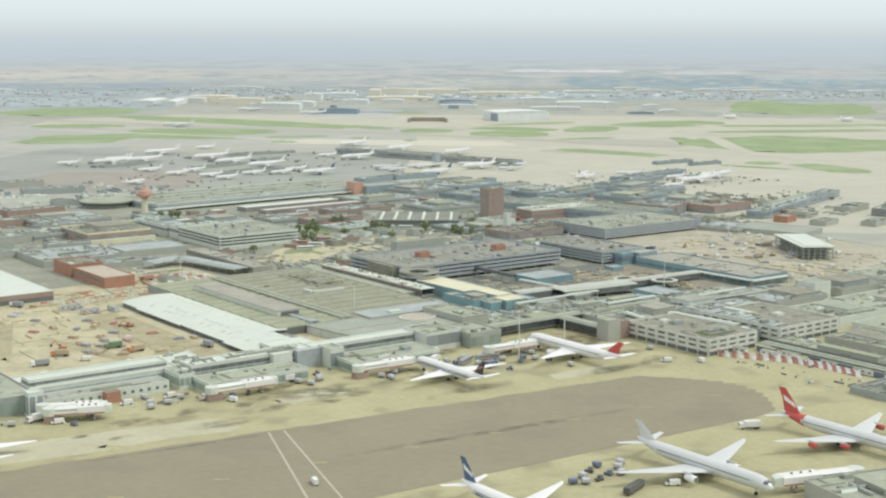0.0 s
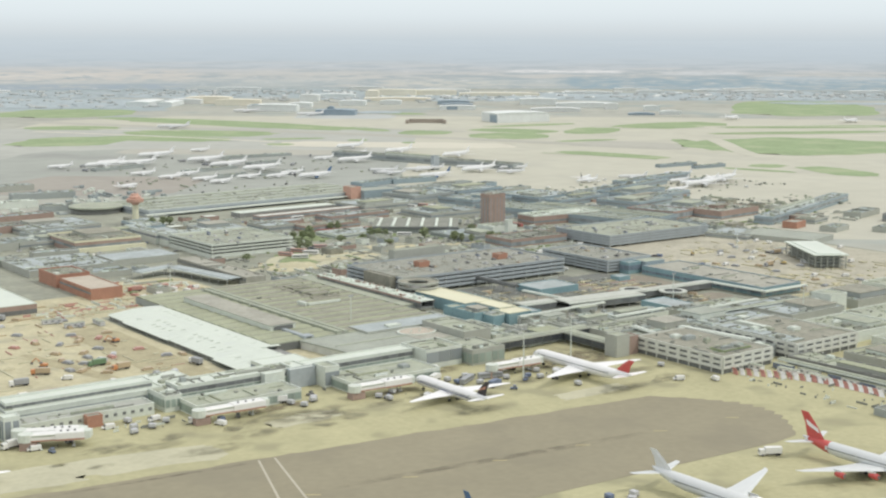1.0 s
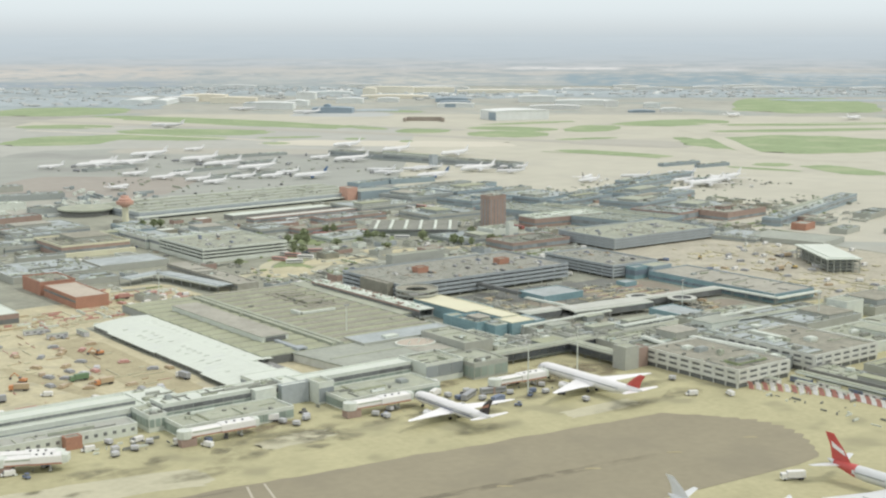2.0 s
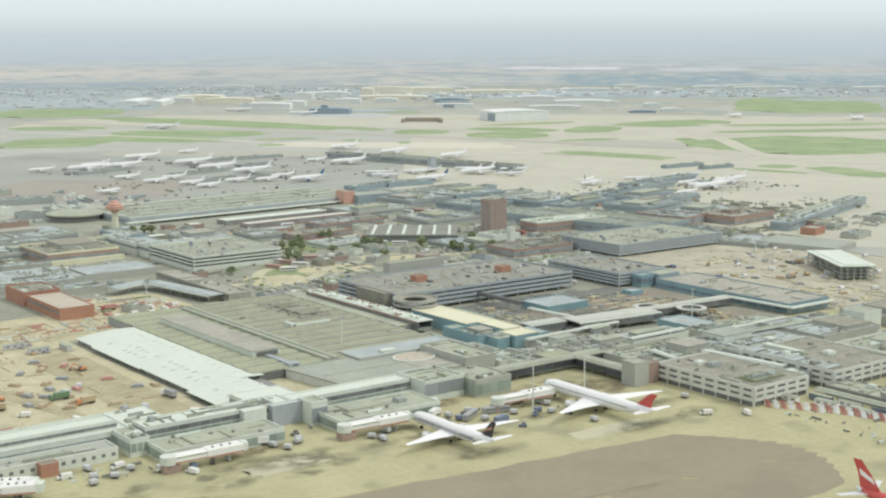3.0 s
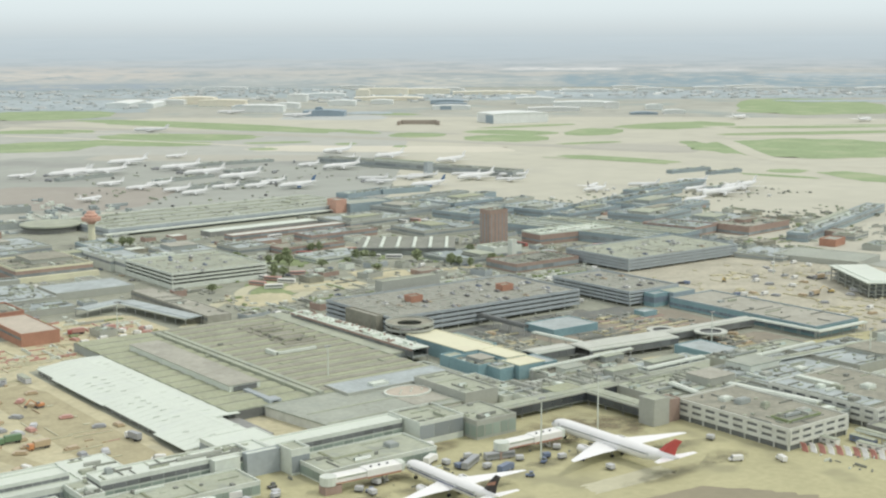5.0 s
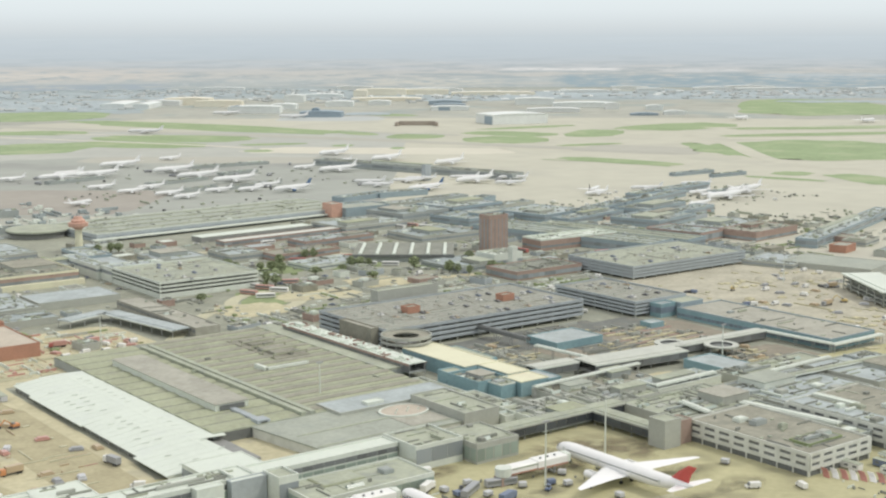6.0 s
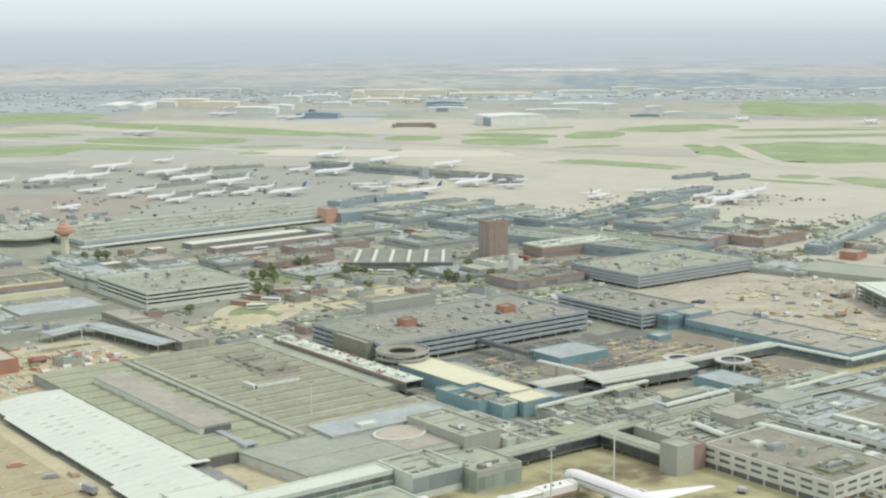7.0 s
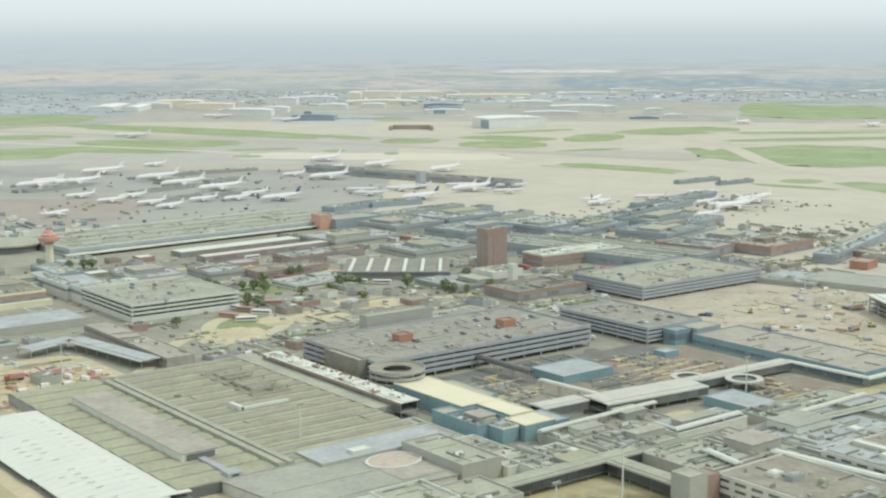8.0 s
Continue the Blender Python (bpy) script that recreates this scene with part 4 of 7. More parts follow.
    for gx, gy in ((0, .39 * L), (-r * .95, -.04 * L), (r * .95, -.04 * L)):
        g = part("landing_gear", post(bmesh.new(), gx, gy, .6, zc - r * .7, .22, .22, 6), M["steel"], t)
        for s in (-1, 1) if wheeled else ():
            part("wheel", loft(bmesh.new(), [ring(0, 0, 0, .62, .62, 10), ring(0, .5, 0, .62, .62, 10)]), M["tyre"], g).matrix_basis = pose(gx + s * .3 - .25, gy, .62, 0, 0, -90)
    return t


def put(ob, x, y, turn, z=0.45):
    ob.matrix_basis = pose(x, y, z, 0, 0, turn)
    return ob


# ---- vehicles and small things ----
def wheels(t, x, ys, r=.45):
    for y in ys:
        for s in (-1, 1):
            piece("wheel", ("wheel", r), lambda: loft(bmesh.new(), [ring(0, -.15, 0, r, r, 8), ring(0, .15, 0, r, r, 8)]), M["tyre"], t, s * x, y, r, 90)


def soft_box(x0, y0, z0, x1, y1, z1, c=.15):
    """A box with its upper edges rounded off."""
    bm = bmesh.new()
    return loft(bm, [[(x0, y0, z0), (x1, y0, z0), (x1, y1, z0), (x0, y1, z0)], [(x0, y0, z1 - c), (x1, y0, z1 - c), (x1, y1, z1 - c), (x0, y1, z1 - c)], [(x0 + c, y0 + c, z1), (x1 - c, y0 + c, z1), (x1 - c, y1 - c, z1), (x0 + c, y1 - c, z1)]])


def car(paint, word):
    t = thing("car", word + " saloon car with dark windows", "car")
    part("body", soft_box(-.88, -2.15, .28, .88, 2.15, .95), M[paint], t)
    cabin_ = part("cabin", loft(bmesh.new(), [[(-.82, -1.7, .95), (.82, -1.7, .95), (.82, 1.0, .95), (-.82, 1.0, .95)], [(-.65, -1.2, 1.45), (.65, -1.2, 1.45), (.65, .35, 1.45), (-.65, .35, 1.45)]]), M["glass"], t)
    part("roof", boxes((-.64, -1.15, 1.44, .64, .3, 1.49)), M[paint], cabin_, "painted roof panel")
    return t


def van(paint, word):
    t = thing("van", "plain " + word + " delivery van with a dark windscreen", "van")
    body = part("body", soft_box(-1.0, -2.9, .4, 1.0, 1.5, 2.4, .2), M[paint], t)
    part("bonnet", soft_box(-.98, 1.5, .4, .98, 2.9, 1.25, .15), M[paint], t)
    part("windscreen", loft(bmesh.new(), [[(-.95, 1.45, 1.2), (.95, 1.45, 1.2), (.95, 2.2, 1.2), (-.95, 2.2, 1.2)], [(-.9, 1.4, 2.3), (.9, 1.4, 2.3), (.9, 1.6, 2.3), (-.9, 1.6, 2.3)]]), M["glass"], body)
    wheels(t, .88, (-1.9, 1.9), .38)
    return t


def lorry(paint, load, word):
    t = thing("lorry", word, "lorry")
    cab = part("cab", soft_box(-1.2, 2.6, .6, 1.2, 4.8, 3.0, .25), M[paint], t)
    part("windscreen", boxes((-1.1, 4.78, 1.7, 1.1, 4.86, 2.6)), M["glass"], cab)
    part("load", soft_box(-1.25, -4.8, 1.1, 1.25, 2.4, 3.7, .08), M[load], t)
    part("chassis", boxes((-.9, -4.8, .6, .9, 3.0, 1.08)), M["v_dark"], t)
    wheels(t, 1.05, (-3.6, -2.4, 3.6), .5)
    return t


def bus(paint, word):
    t = thing("apron_bus", word, "bus")
    part("body", soft_box(-1.4, -6.5, .4, 1.4, 6.5, 3.1, .25), M[paint], t)
    for s in (-1, 1):
        part("window_band", boxes((s * 1.4 - .04, -6.0, 1.4, s * 1.4 + .04, 6.0, 2.5)), M["glass"], t)
    wheels(t, 1.2, (-4, 4), .5)
    return t


def tug(paint, word):
    t = thing("baggage_tug", word, "tug")
    part("body", soft_box(-.9, -1.8, .35, .9, 1.8, 1.1), M[paint], t)
    part("cab", soft_box(-.75, -1.2, 1.1, .75, .3, 2.0), M["glass"], t)
    part("canopy", boxes((-.85, -1.3, 2.0, .85, .4, 2.1)), M[paint], t)
    wheels(t, .8, (-1.2, 1.2), .38)
    return t


def dolly(paint, word):
    t = thing("container_dolly", word, "baggage container")
    part("bed", boxes((-1.3, -1.7, .5, 1.3, 1.7, .7)), M["v_dark"], t)
    part("container", loft(bmesh.new(), [[(-1.0, -1.5, .7), (1.2, -1.5, .7), (1.2, 1.5, .7), (-1.0, 1.5, .7)], [(-1.25, -1.5, 1.2), (1.2, -1.5, 1.2), (1.2, 1.5, 1.2), (-1.25, 1.5, 1.2)], [(-1.25, -1.5, 2.3), (1.2, -1.5, 2.3), (1.2, 1.5, 2.3), (-1.25, 1.5, 2.3)]]), M[paint], t)
    return t


def digger(paint, word):
    t = thing("excavator", word, "excavator")
    part("track", boxes((-1.4, -2, 0, -.7, 2, .8), (.7, -2, 0, 1.4, 2, .8)), M["v_dark"], t)
    part("body", soft_box(-1.3, -2.2, .9, 1.3, 1.2, 2.2, .2), M[paint], t)
    part("cab", soft_box(-1.2, .2, 2.2, -.1, 1.5, 3.1), M["glass"], t)
    part("boom", loft(bmesh.new(), [[(.1, 1, 1.8), (.6, 1, 1.8), (.6, 1, 2.4), (.1, 1, 2.4)], [(.15, 4.2, 4.3), (.55, 4.2, 4.3), (.55, 4.4, 4.8), (.15, 4.4, 4.8)], [(.2, 6.6, 2.2), (.5, 6.6, 2.2), (.5, 7.0, 2.4), (.2, 7.0, 2.4)]]), M[paint], t)
    part("bucket", loft(bmesh.new(), [[(-.3, 6.3, 1.0), (1, 6.3, 1.0), (1, 7.4, 1.2), (-.3, 7.4, 1.2)], [(-.2, 6.5, 2.3), (.9, 6.5, 2.3), (.9, 7.1, 2.3), (-.2, 7.1, 2.3)]]), M["v_dark"], t)
    return t


def cabin(paint, word, n=12.0):
    t = thing("site_cabin", word, "site cabin")
    part("body", boxes((-1.5, -n / 2, .2, 1.5, n / 2, 2.8)), M[paint], t)
    part("roof", boxes((-1.6, -n / 2 - .1, 2.8, 1.6, n / 2 + .1, 3.0)), M["roof_light"], t)
    for k in range(3):
        part("window", boxes((-1.56, -n / 2 + n * (k + .25) / 3, 1.2, -1.48, -n / 2 + n * (k + .7) / 3, 2.1)), M["glass"], t)
    return t


def heap(paint, word, r=4.0):
    t = thing("spoil_heap", word, "heap")
    bm = bmesh.new()
    rnd = random.Random(int(r * 10))
    loft(bm, [ring(0, 0, z, r * k * rnd.uniform(.85, 1.1), r * .7 * k, 12, "z") for z, k in ((0, 1), (.6 * r / 5, .8), (1.1 * r / 5, .5), (1.5 * r / 5, .15))])
    part("mound", bm, M[paint], t)
    return t


def pallet(paint, word):
    t = thing("material_stack", word, "building materials")
    part("load", boxes((-1.6, -3, .1, 1.6, 3, .9), (-1.3, -2.4, .9, 1.2, 1.9, 1.5)), M[paint], t)
    part("bearer", boxes((-1.7, -2.5, 0, 1.7, -2.2, .1), (-1.7, 2.2, 0, 1.7, 2.5, .1)), M["v_dark"], t)
    return t


made = {}


def add(kind, x, y, turn=0, z=0.5, group="", **words):
    """A vehicle or small thing: built once for each kind and colour, then copied."""
    key = (kind, tuple(sorted(words.items())))
    if key in made:
        return copy_thing(made[key], pose(x, y, z, 0, 0, turn))
    ob = KINDS[kind](**words)
    made[key] = put(ob, x, y, turn, z)
    if group:
        ob["group"] = group
    return ob


KINDS = {"car": car, "van": van, "lorry": lorry, "bus": bus, "tug": tug, "dolly": dolly, "digger": digger, "cabin": cabin, "heap": heap, "pallet": pallet}


def jet_bridge(label, x, y, turn, length=26, stripe_mat="brick", group="jet bridges"):
    """A boarding bridge: rotunda, two telescoping tunnels, cab, and a wheeled lift column."""
    t = thing("jet_bridge", label, "jet bridge", x, y, .45, turn, group)
    part("rotunda", post(bmesh.new(), 0, 0, 3.4, 6.7, 3.3, 3.3, 12), M["white_wall"], t)
    part("column", post(bmesh.new(), 0, 0, 0, 3.6, .8, .8, 8), M["steel"], t)
    part("base_house", boxes((-2.6, -2.6, -.05, 2.6, 4.5, 3.2)), M["brick_brown"], t, "dark brick base under the bridge")
    part("tunnel", soft_box(-2.6, 2, 3.6, 2.6, length * .55, 6.6, .3), M["v_white"], t)
    outer = part("tunnel", soft_box(-3.0, length * .5, 3.4, 3.0, length, 7.0, .3), M["v_white"], t)
    for k in range(3):
        part("roof_vent", post(bmesh.new(), .4, length * (.6 + .12 * k), 6.95, 7.5, .55, .45, 8), M["band_dark"], outer, "dark vent cowl")
    for s in (-1, 1):
        part("stripe", boxes((s * 3.02 - .05, length * .5, 3.45, s * 3.02 + .05, length, 4.15), (s * 2.62 - .05, 2, 3.65, s * 2.62 + .05, length * .5, 4.2)), M[stripe_mat], t)
        part("window_band", boxes((s * 2.62 - .05, 2.5, 5.6, s * 2.62 + .05, length * .5, 6.2)), M["roof_light"], t)
    part("cab", loft(bmesh.new(), [[(-2.7, length, 3.5), (2.7, length, 3.5), (2.7, length, 7.1), (-2.7, length, 7.1)], [(-2.4, length + 3.4, 3.7), (2.0, length + 2.4, 3.7), (2.0, length + 2.4, 6.6), (-2.4, length + 3.4, 6.6)]]), M["white_wall"], t)
    part("lift_column", boxes((-1.8, length * .8, 0.7, -1.3, length * .8 + .6, 4.0), (1.3, length * .8, .7, 1.8, length * .8 + .6, 4.0), (-2.2, length * .8 - .3, .5, 2.2, length * .8 + .9, 1.0)), M["steel"], t)
    for s in (-1, 1):
        piece("wheel", ("wheel", .5), lambda: loft(bmesh.new(), [ring(0, -.15, 0, .5, .5, 8), ring(0, .15, 0, .5, .5, 8)]), M["tyre"], t, s * 1.6, length * .8 + .3, .5, 90)
    return t


def mast(x, y, h=22.0):
    t = thing("floodlight_mast", "tall pale steel floodlight mast on the apron", "light mast", x, y, .4, 0, "floodlight masts")
    part("pole", post(bmesh.new(), 0, 0, 0, h, .38, .18, 8), M["white_wall"], t)
    part("head_frame", boxes((-1.8, -.2, h - .2, 1.8, .2, h + .1)), M["steel"], t)
    for k in range(4):
        part("floodlight", boxes((-1.7 + k * .95, -.55, h - .7, -1.15 + k * .95, -.2, h - .15)), M["v_grey"], t)
    return t


tree_meshes = {}


def tree(x, y, h=9.0, spread=4.0, seed=0):
    t = thing("tree", "leafy green street tree beside the road", "tree", x, y, .4, (seed * 77) % 360, "street trees")
    v = seed % 4
    if v not in tree_meshes:
        rnd = random.Random(v + 5)
        bm = bmesh.new()
        loft(bm, [ring(0, 0, 0, .30, .30, 7, "z"), ring(.05, 0, 2.4, .22, .22, 7, "z"), ring(.12, .1, 5.2, .10, .10, 7, "z")])
        for k in range(5):
            a = k * 1.3 + v
            dx, dy = math.cos(a) * 2.0, math.sin(a) * 2.0
            loft(bm, [ring(.05, 0, 2.3 + .3 * k, .11, .11, 5, "z"), ring(dx, dy, 4.5 + .35 * k, .04, .04, 5, "z")])
        trunk = mesh_of("trunk", bm, M["bark"])
        bm = bmesh.new()
        for k in range(190):
            a, u, w = rnd.uniform(0, 6.28), rnd.random() ** .5, rnd.uniform(-1, 1)
            lump = 1 + .35 * math.sin(3 * a + v) * math.cos(2.2 * w)
            rr = 3.2 * u * math.sqrt(max(0.05, 1 - w * w)) * lump
            c = Vector((rr * math.cos(a), rr * math.sin(a), 5.6 + 2.9 * w * lump))
            s = rnd.uniform(.35, .75)
            q = Euler((rnd.uniform(0, 6), rnd.uniform(0, 6), rnd.uniform(0, 6))).to_matrix()
            p = [bm.verts.new(c + q @ Vector(o) * s) for o in ((-1, -.6, 0), (1, -.6, .2), (1, .6, 0), (-1, .6, .2))]
            bm.faces.new(p)
            p = [bm.verts.new(c + q @ Vector(o) * s) for o in ((-1, 0, -.6), (1, .1, -.6), (1, 0, .6), (-1, .1, .6))]
            bm.faces.new(p)
        tree_meshes[v] = (trunk, mesh_of("crown", bm, M["leaf"]))
    for nm, me in zip(("trunk", "crown"), tree_meshes[v]):
        o = part(nm, me, None, t)
        o.scale = (spread / 3.2, spread / 3.2, h / 8.5)
    return t


# ---- the long white shed and the grey hall beside it ----
def white_shed():
    t = thing("white_shed", "long low shed with a gently vaulted white metal roof", "shed", 368, 724.5, .4)
    lx, ly = 20.5, 87.5
    # Side wall coloured dark for the shadow line under the eave.
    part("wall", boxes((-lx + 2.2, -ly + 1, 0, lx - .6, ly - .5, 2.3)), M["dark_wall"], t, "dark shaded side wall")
    part("gable", boxes((-lx + 2.4, ly - .5, 0, lx - .6, ly - .2, 3.6)), M["white_wall"], t)
    n = 28
    for k in range(n):
        y0, y1 = -ly + 2 * ly * k / n, -ly + 2 * ly * (k + 1) / n
        step = 0 if k < 5 else 1 if k < 14 else 2 if k < 24 else 3
        def make(step=step, d=y1 - y0):
            w, e = ((-lx - 1.6, lx - 10), (-lx + .6, lx), (-lx - .4, lx), (-lx + 1.2, lx))[step]
            rim = [(w, 2.6), (-lx * .62, 3.6), (-lx * .2, 4.6), (lx * .2, 5.0), (lx * .24, 5.12), (lx * .28, 5.0), (e, 4.5)]
            return loft(bmesh.new(), [[(x, y, z) for x, z in rim] + [(x, y, z - .3) for x, z in rim[::-1]] for y in (.08, d - .08)])
        piece("roof_panel", ("shed roof", step), make, M["white_metal"], t, 0, y0, 0)
    rnd = random.Random(4)
    for k in range(24):
        for x, z in ((-11, 3.9), (-5, 4.7), (9, 4.85)):
            if rnd.random() < .55:
                piece("roof_vent", "shed vent", lambda: boxes((-1.5, -.16, 0, 1.5, .16, .22), (-1.55, -.2, .22, 1.55, .2, .28)), M["white_wall"], t, x + rnd.uniform(-.8, .8), -ly + 8 + k * 6.9 + rnd.uniform(-1, 1), z)
    for k in range(18):
        piece("gutter_post", "shed post", lambda: boxes((-.2, -.2, 0, .2, .2, 2.6)), M["steel"], t, -lx + 1.4, -ly + 4 + k * 9.6, 0)
    part("end_fascia", boxes((-lx - 1.4, -ly - .3, 1.6, lx - 10, -ly + .1, 3.1)), M["white_wall"], t)
    return t


white_shed()


def grey_hall():
    t = thing("grey_hall", "wide flat grey-roofed hall with dark seams", "terminal hall", 450, 760.5, .4)
    t.scale = (1.03, 1.03, 1)
    lx, ly, h = 64.0, 86.0, 4.9
    part("wall", boxes((-lx, -ly, 0, lx - 11, ly, h - .2)), M["grey_wall"], t)
    part("side_aisle", boxes((lx - 10.9, -42, 0, lx, ly, h - .3)), M["grey_wall"], t)
    for i, (a, b) in enumerate(((-lx, -22), (-14, lx - 10))):
        n = 14
        for k in range(n):
            y0, y1 = -ly + 2 * ly * k / n, -ly + 2 * ly * (k + 1) / n
            def make(a=a, b=b, d=y1 - y0):
                bm = bmesh.new()
                return loft(bm, [[(x, y, z) for y, z in ((.65, 0), (d * .5, .45), (d - .65, 0), (d - .65, -.4), (.65, -.4))] for x in (a, b)])
            piece("roof_panel", ("hall roof", i), make, M["roof_grey"], t, 0, y0, h)
            if i:
                piece("roof_seam", "hall seam", lambda b=b, d=y1 - y0: boxes((-13.6, -2.3, .0, b - .4, 2.3, .5)), M["roof_brown"], t, 0, y0 + .5 * (y1 - y0), h)
    part("roof_deck", boxes((-lx, -ly, h - .25, lx - 11, ly, h - .15)), M["roof_dark"], t)
    part("ridge", boxes((-21.5, -ly, h - .1, -18.8, ly - 10, h + 1.5), (-17.2, -ly, h - .1, -14.5, ly - 10, h + 1.4)), M["roof_light"], t, "long double ridge duct")
    part("gutter", boxes((-18.8, -ly, h - .1, -17.2, ly - 10, h + .8)), M["roof_dark"], t)
    part("monitor", boxes((-48, -58, h - .1, -32, 50, h + 3.1)), M["white_wall"], t, "long raised roof box with pale sides")
    part("monitor_roof", boxes((-48.3, -58.3, h + 3.1, -31.7, 50.3, h + 3.4)), M["roof_beige"], t)
    part("monitor_duct", boxes((-41.5, -ly, h, -38.5, -58.5, h + .9), (-43, -ly, h, -37, -ly + 6, h + 1.6)), M["pale_band"], t)
    # Closed panel; the shade of an open mouth is put into its colour.
    part("monitor_mouth", boxes((-46, -58.6, h + .4, -34, -58.2, h + 2.6)), M["band_dark"], t, "dark panel standing for the shaded open end of the roof box")
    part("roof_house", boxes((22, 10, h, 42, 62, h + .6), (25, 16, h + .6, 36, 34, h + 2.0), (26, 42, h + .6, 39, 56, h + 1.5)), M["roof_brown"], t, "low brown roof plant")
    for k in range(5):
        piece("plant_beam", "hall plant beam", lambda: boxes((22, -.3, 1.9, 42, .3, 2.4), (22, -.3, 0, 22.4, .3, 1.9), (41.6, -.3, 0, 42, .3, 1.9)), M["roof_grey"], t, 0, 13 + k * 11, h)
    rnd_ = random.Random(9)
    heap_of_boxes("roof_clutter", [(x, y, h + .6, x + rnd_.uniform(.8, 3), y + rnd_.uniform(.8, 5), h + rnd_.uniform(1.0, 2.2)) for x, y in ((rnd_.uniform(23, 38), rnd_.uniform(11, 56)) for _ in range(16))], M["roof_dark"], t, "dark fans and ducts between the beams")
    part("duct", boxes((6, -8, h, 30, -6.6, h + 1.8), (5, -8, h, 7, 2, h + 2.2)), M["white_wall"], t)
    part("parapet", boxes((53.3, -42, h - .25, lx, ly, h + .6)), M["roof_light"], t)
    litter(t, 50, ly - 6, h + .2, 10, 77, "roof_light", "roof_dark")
    # Panel coloured dark as the shade inside the hall's front.
    part("front_wall", boxes((-62, -ly - .35, -.3, -44, -ly - .02, h - .55)), M["band_dark"], t, "dark panel standing for the shaded open end of the hall")
    part("fascia", boxes((-lx, -ly - .4, h - .5, lx - 11, -ly - .02, h + .25)), M["roof_light"], t)
    return t


grey_hall()
canopy("covered_walkway", "white-roofed walkway with a brown glazed side", 519.1, 709.7, 519.1, 833.8, 8.2, "white_metal", "brick_brown", 11, 1.2, 8, body="grey_wall")


def link_building():
    """A low building whose roof runs to a slanting point beside the shed."""
    t = thing("link_building", "low link building with a wide dull grey slanting roof", "terminal building", 440, 648, .3)
    plan = [(-38, 23.4), (-32, -21.5), (39, -26), (39, 23.4)]
    def prism(k, z0, z1):
        return loft(bmesh.new(), [[(x * k, y * k, z) for x, y in plan] for z in (z0, z1)])
    part("wall", prism(.985, -.28, 4.3), M["office_wall"], t)
    part("roof", prism(1.0, 4.3, 4.9), M["roof_blue"], t)
    part("edge_strip", boxes((-30, -2.2, 4.9, 16, -1.2, 5.2), (-31, -20.5, 4.9, 37, -19.8, 5.2)), M["roof_light"], t, "pale joint strips on the roof")
    part("roof_sheet", boxes((17, -19, 4.9, 37, 9, 5.1)), M["roof_beige"], t)
    FOOT.append((440, 648, 36, 24))
    return t


link_building()
block("roof_deck", "pale flat roof deck along the front of the hall", "roof structure", 441.5, 661.5, 506, 682, 6.3, "concrete", "cool_light_roof", z0=4.9, parapet=.2, seed=5)


def oval_pavilion(x, y, z):
    t = thing("roof_pavilion", "oval beige roof box with a white rim", "roof structure", x, y, z)
    t.scale = (1.05, .82, 1)
    part("rim", hoop(10.6, 11.6, 0, 1.1), M["white_wall"], t)
    part("roof", loft(bmesh.new(), [ring_flat(10.5, k) for k in (.1, .85)]), M["buff_roof"], t)
    for k in range(5):
        piece("roof_cowl", "pavilion cowl", lambda: post(bmesh.new(), 0, 0, 0, .9, .5, .4, 8), M["white_wall"], t, -6 + 3 * k, -3 + 2.1 * ((k * 2) % 4), .85)


oval_pavilion(468, 650.5, 4.9)
block("roof_pavilion", "pale roof box on the link building", "roof structure", 458, 664.5, 467, 669.5, 7.4, "white_wall", "white_metal", z0=6.3, parapet=.3, seed=6)
block("plant_building", "pale-roofed plant building with plain walls", "terminal building", 479.3, 620.6, 498.7, 661, 8.3, "concrete", "roof_light", plant=1, seed=7, mess=.15)
block("plant_building", "low pale building beside the plant building", "terminal building", 499.5, 617.4, 516.7, 660.9, 4.3, "white_wall", "roof_light", plant=2, seed=8)
block("plant_building", "low pale-roofed lobby beside the annex", "terminal building", 496.7, 659, 516.2, 702.8, 2.6, "white_wall", "roof_light", plant=1, seed=9, mess=.2)

def glass_wall(t, lx, ly, za, zb, bay):
    """A second row of pale green panes between white mullions on the apron side."""
    n = round(2 * lx / bay)
    w = 2 * lx / n
    for i in range(n):
        piece("window_pane", ("wall pane", round(w, 2), round(zb - za, 2)), lambda: boxes((-w / 2 + .18, -.1, 0, w / 2 - .18, .05, zb - za)), M["glass_green"], t, -lx + (i + .5) * w, -ly, za)


# ---- the boarding pier ----
block("glazed_pier", "pier head with green-tinted glass front", "pier", 141.2, 597.6, 214.3, 648.4, 8.6, "grey_wall", "roof_light", glaze="glass_green", glaze_z=(.12, .8), bay=4, plant=2, seed=11, mess=.12)
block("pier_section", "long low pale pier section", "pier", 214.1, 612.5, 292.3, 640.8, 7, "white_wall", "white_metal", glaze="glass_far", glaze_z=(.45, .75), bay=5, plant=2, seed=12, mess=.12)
block("gate_room", "low white gate room with dark openings", "pier", 215.8, 595.8, 279.2, 608.6, 5.1, "white_wall", "concrete", glaze="glass", glaze_z=(.45, .75), bay=4.2, gap=1.3, plant=2, seed=23, mess=.12)
block("brick_box", "small red-brick stair box at the gates", "pier", 245.1, 591.1, 252.2, 595.9, 5.5, "brick", "roof_brown", parapet=.3, seed=24)
block("pier_upper", "raised white pier gallery with a dark window strip", "pier", 217.9, 618.5, 288.8, 628.7, 9.67, "white_wall", "white_metal", z0=7.1, glaze="glass", glaze_z=(.2, .7), bay=3.5, seed=13)
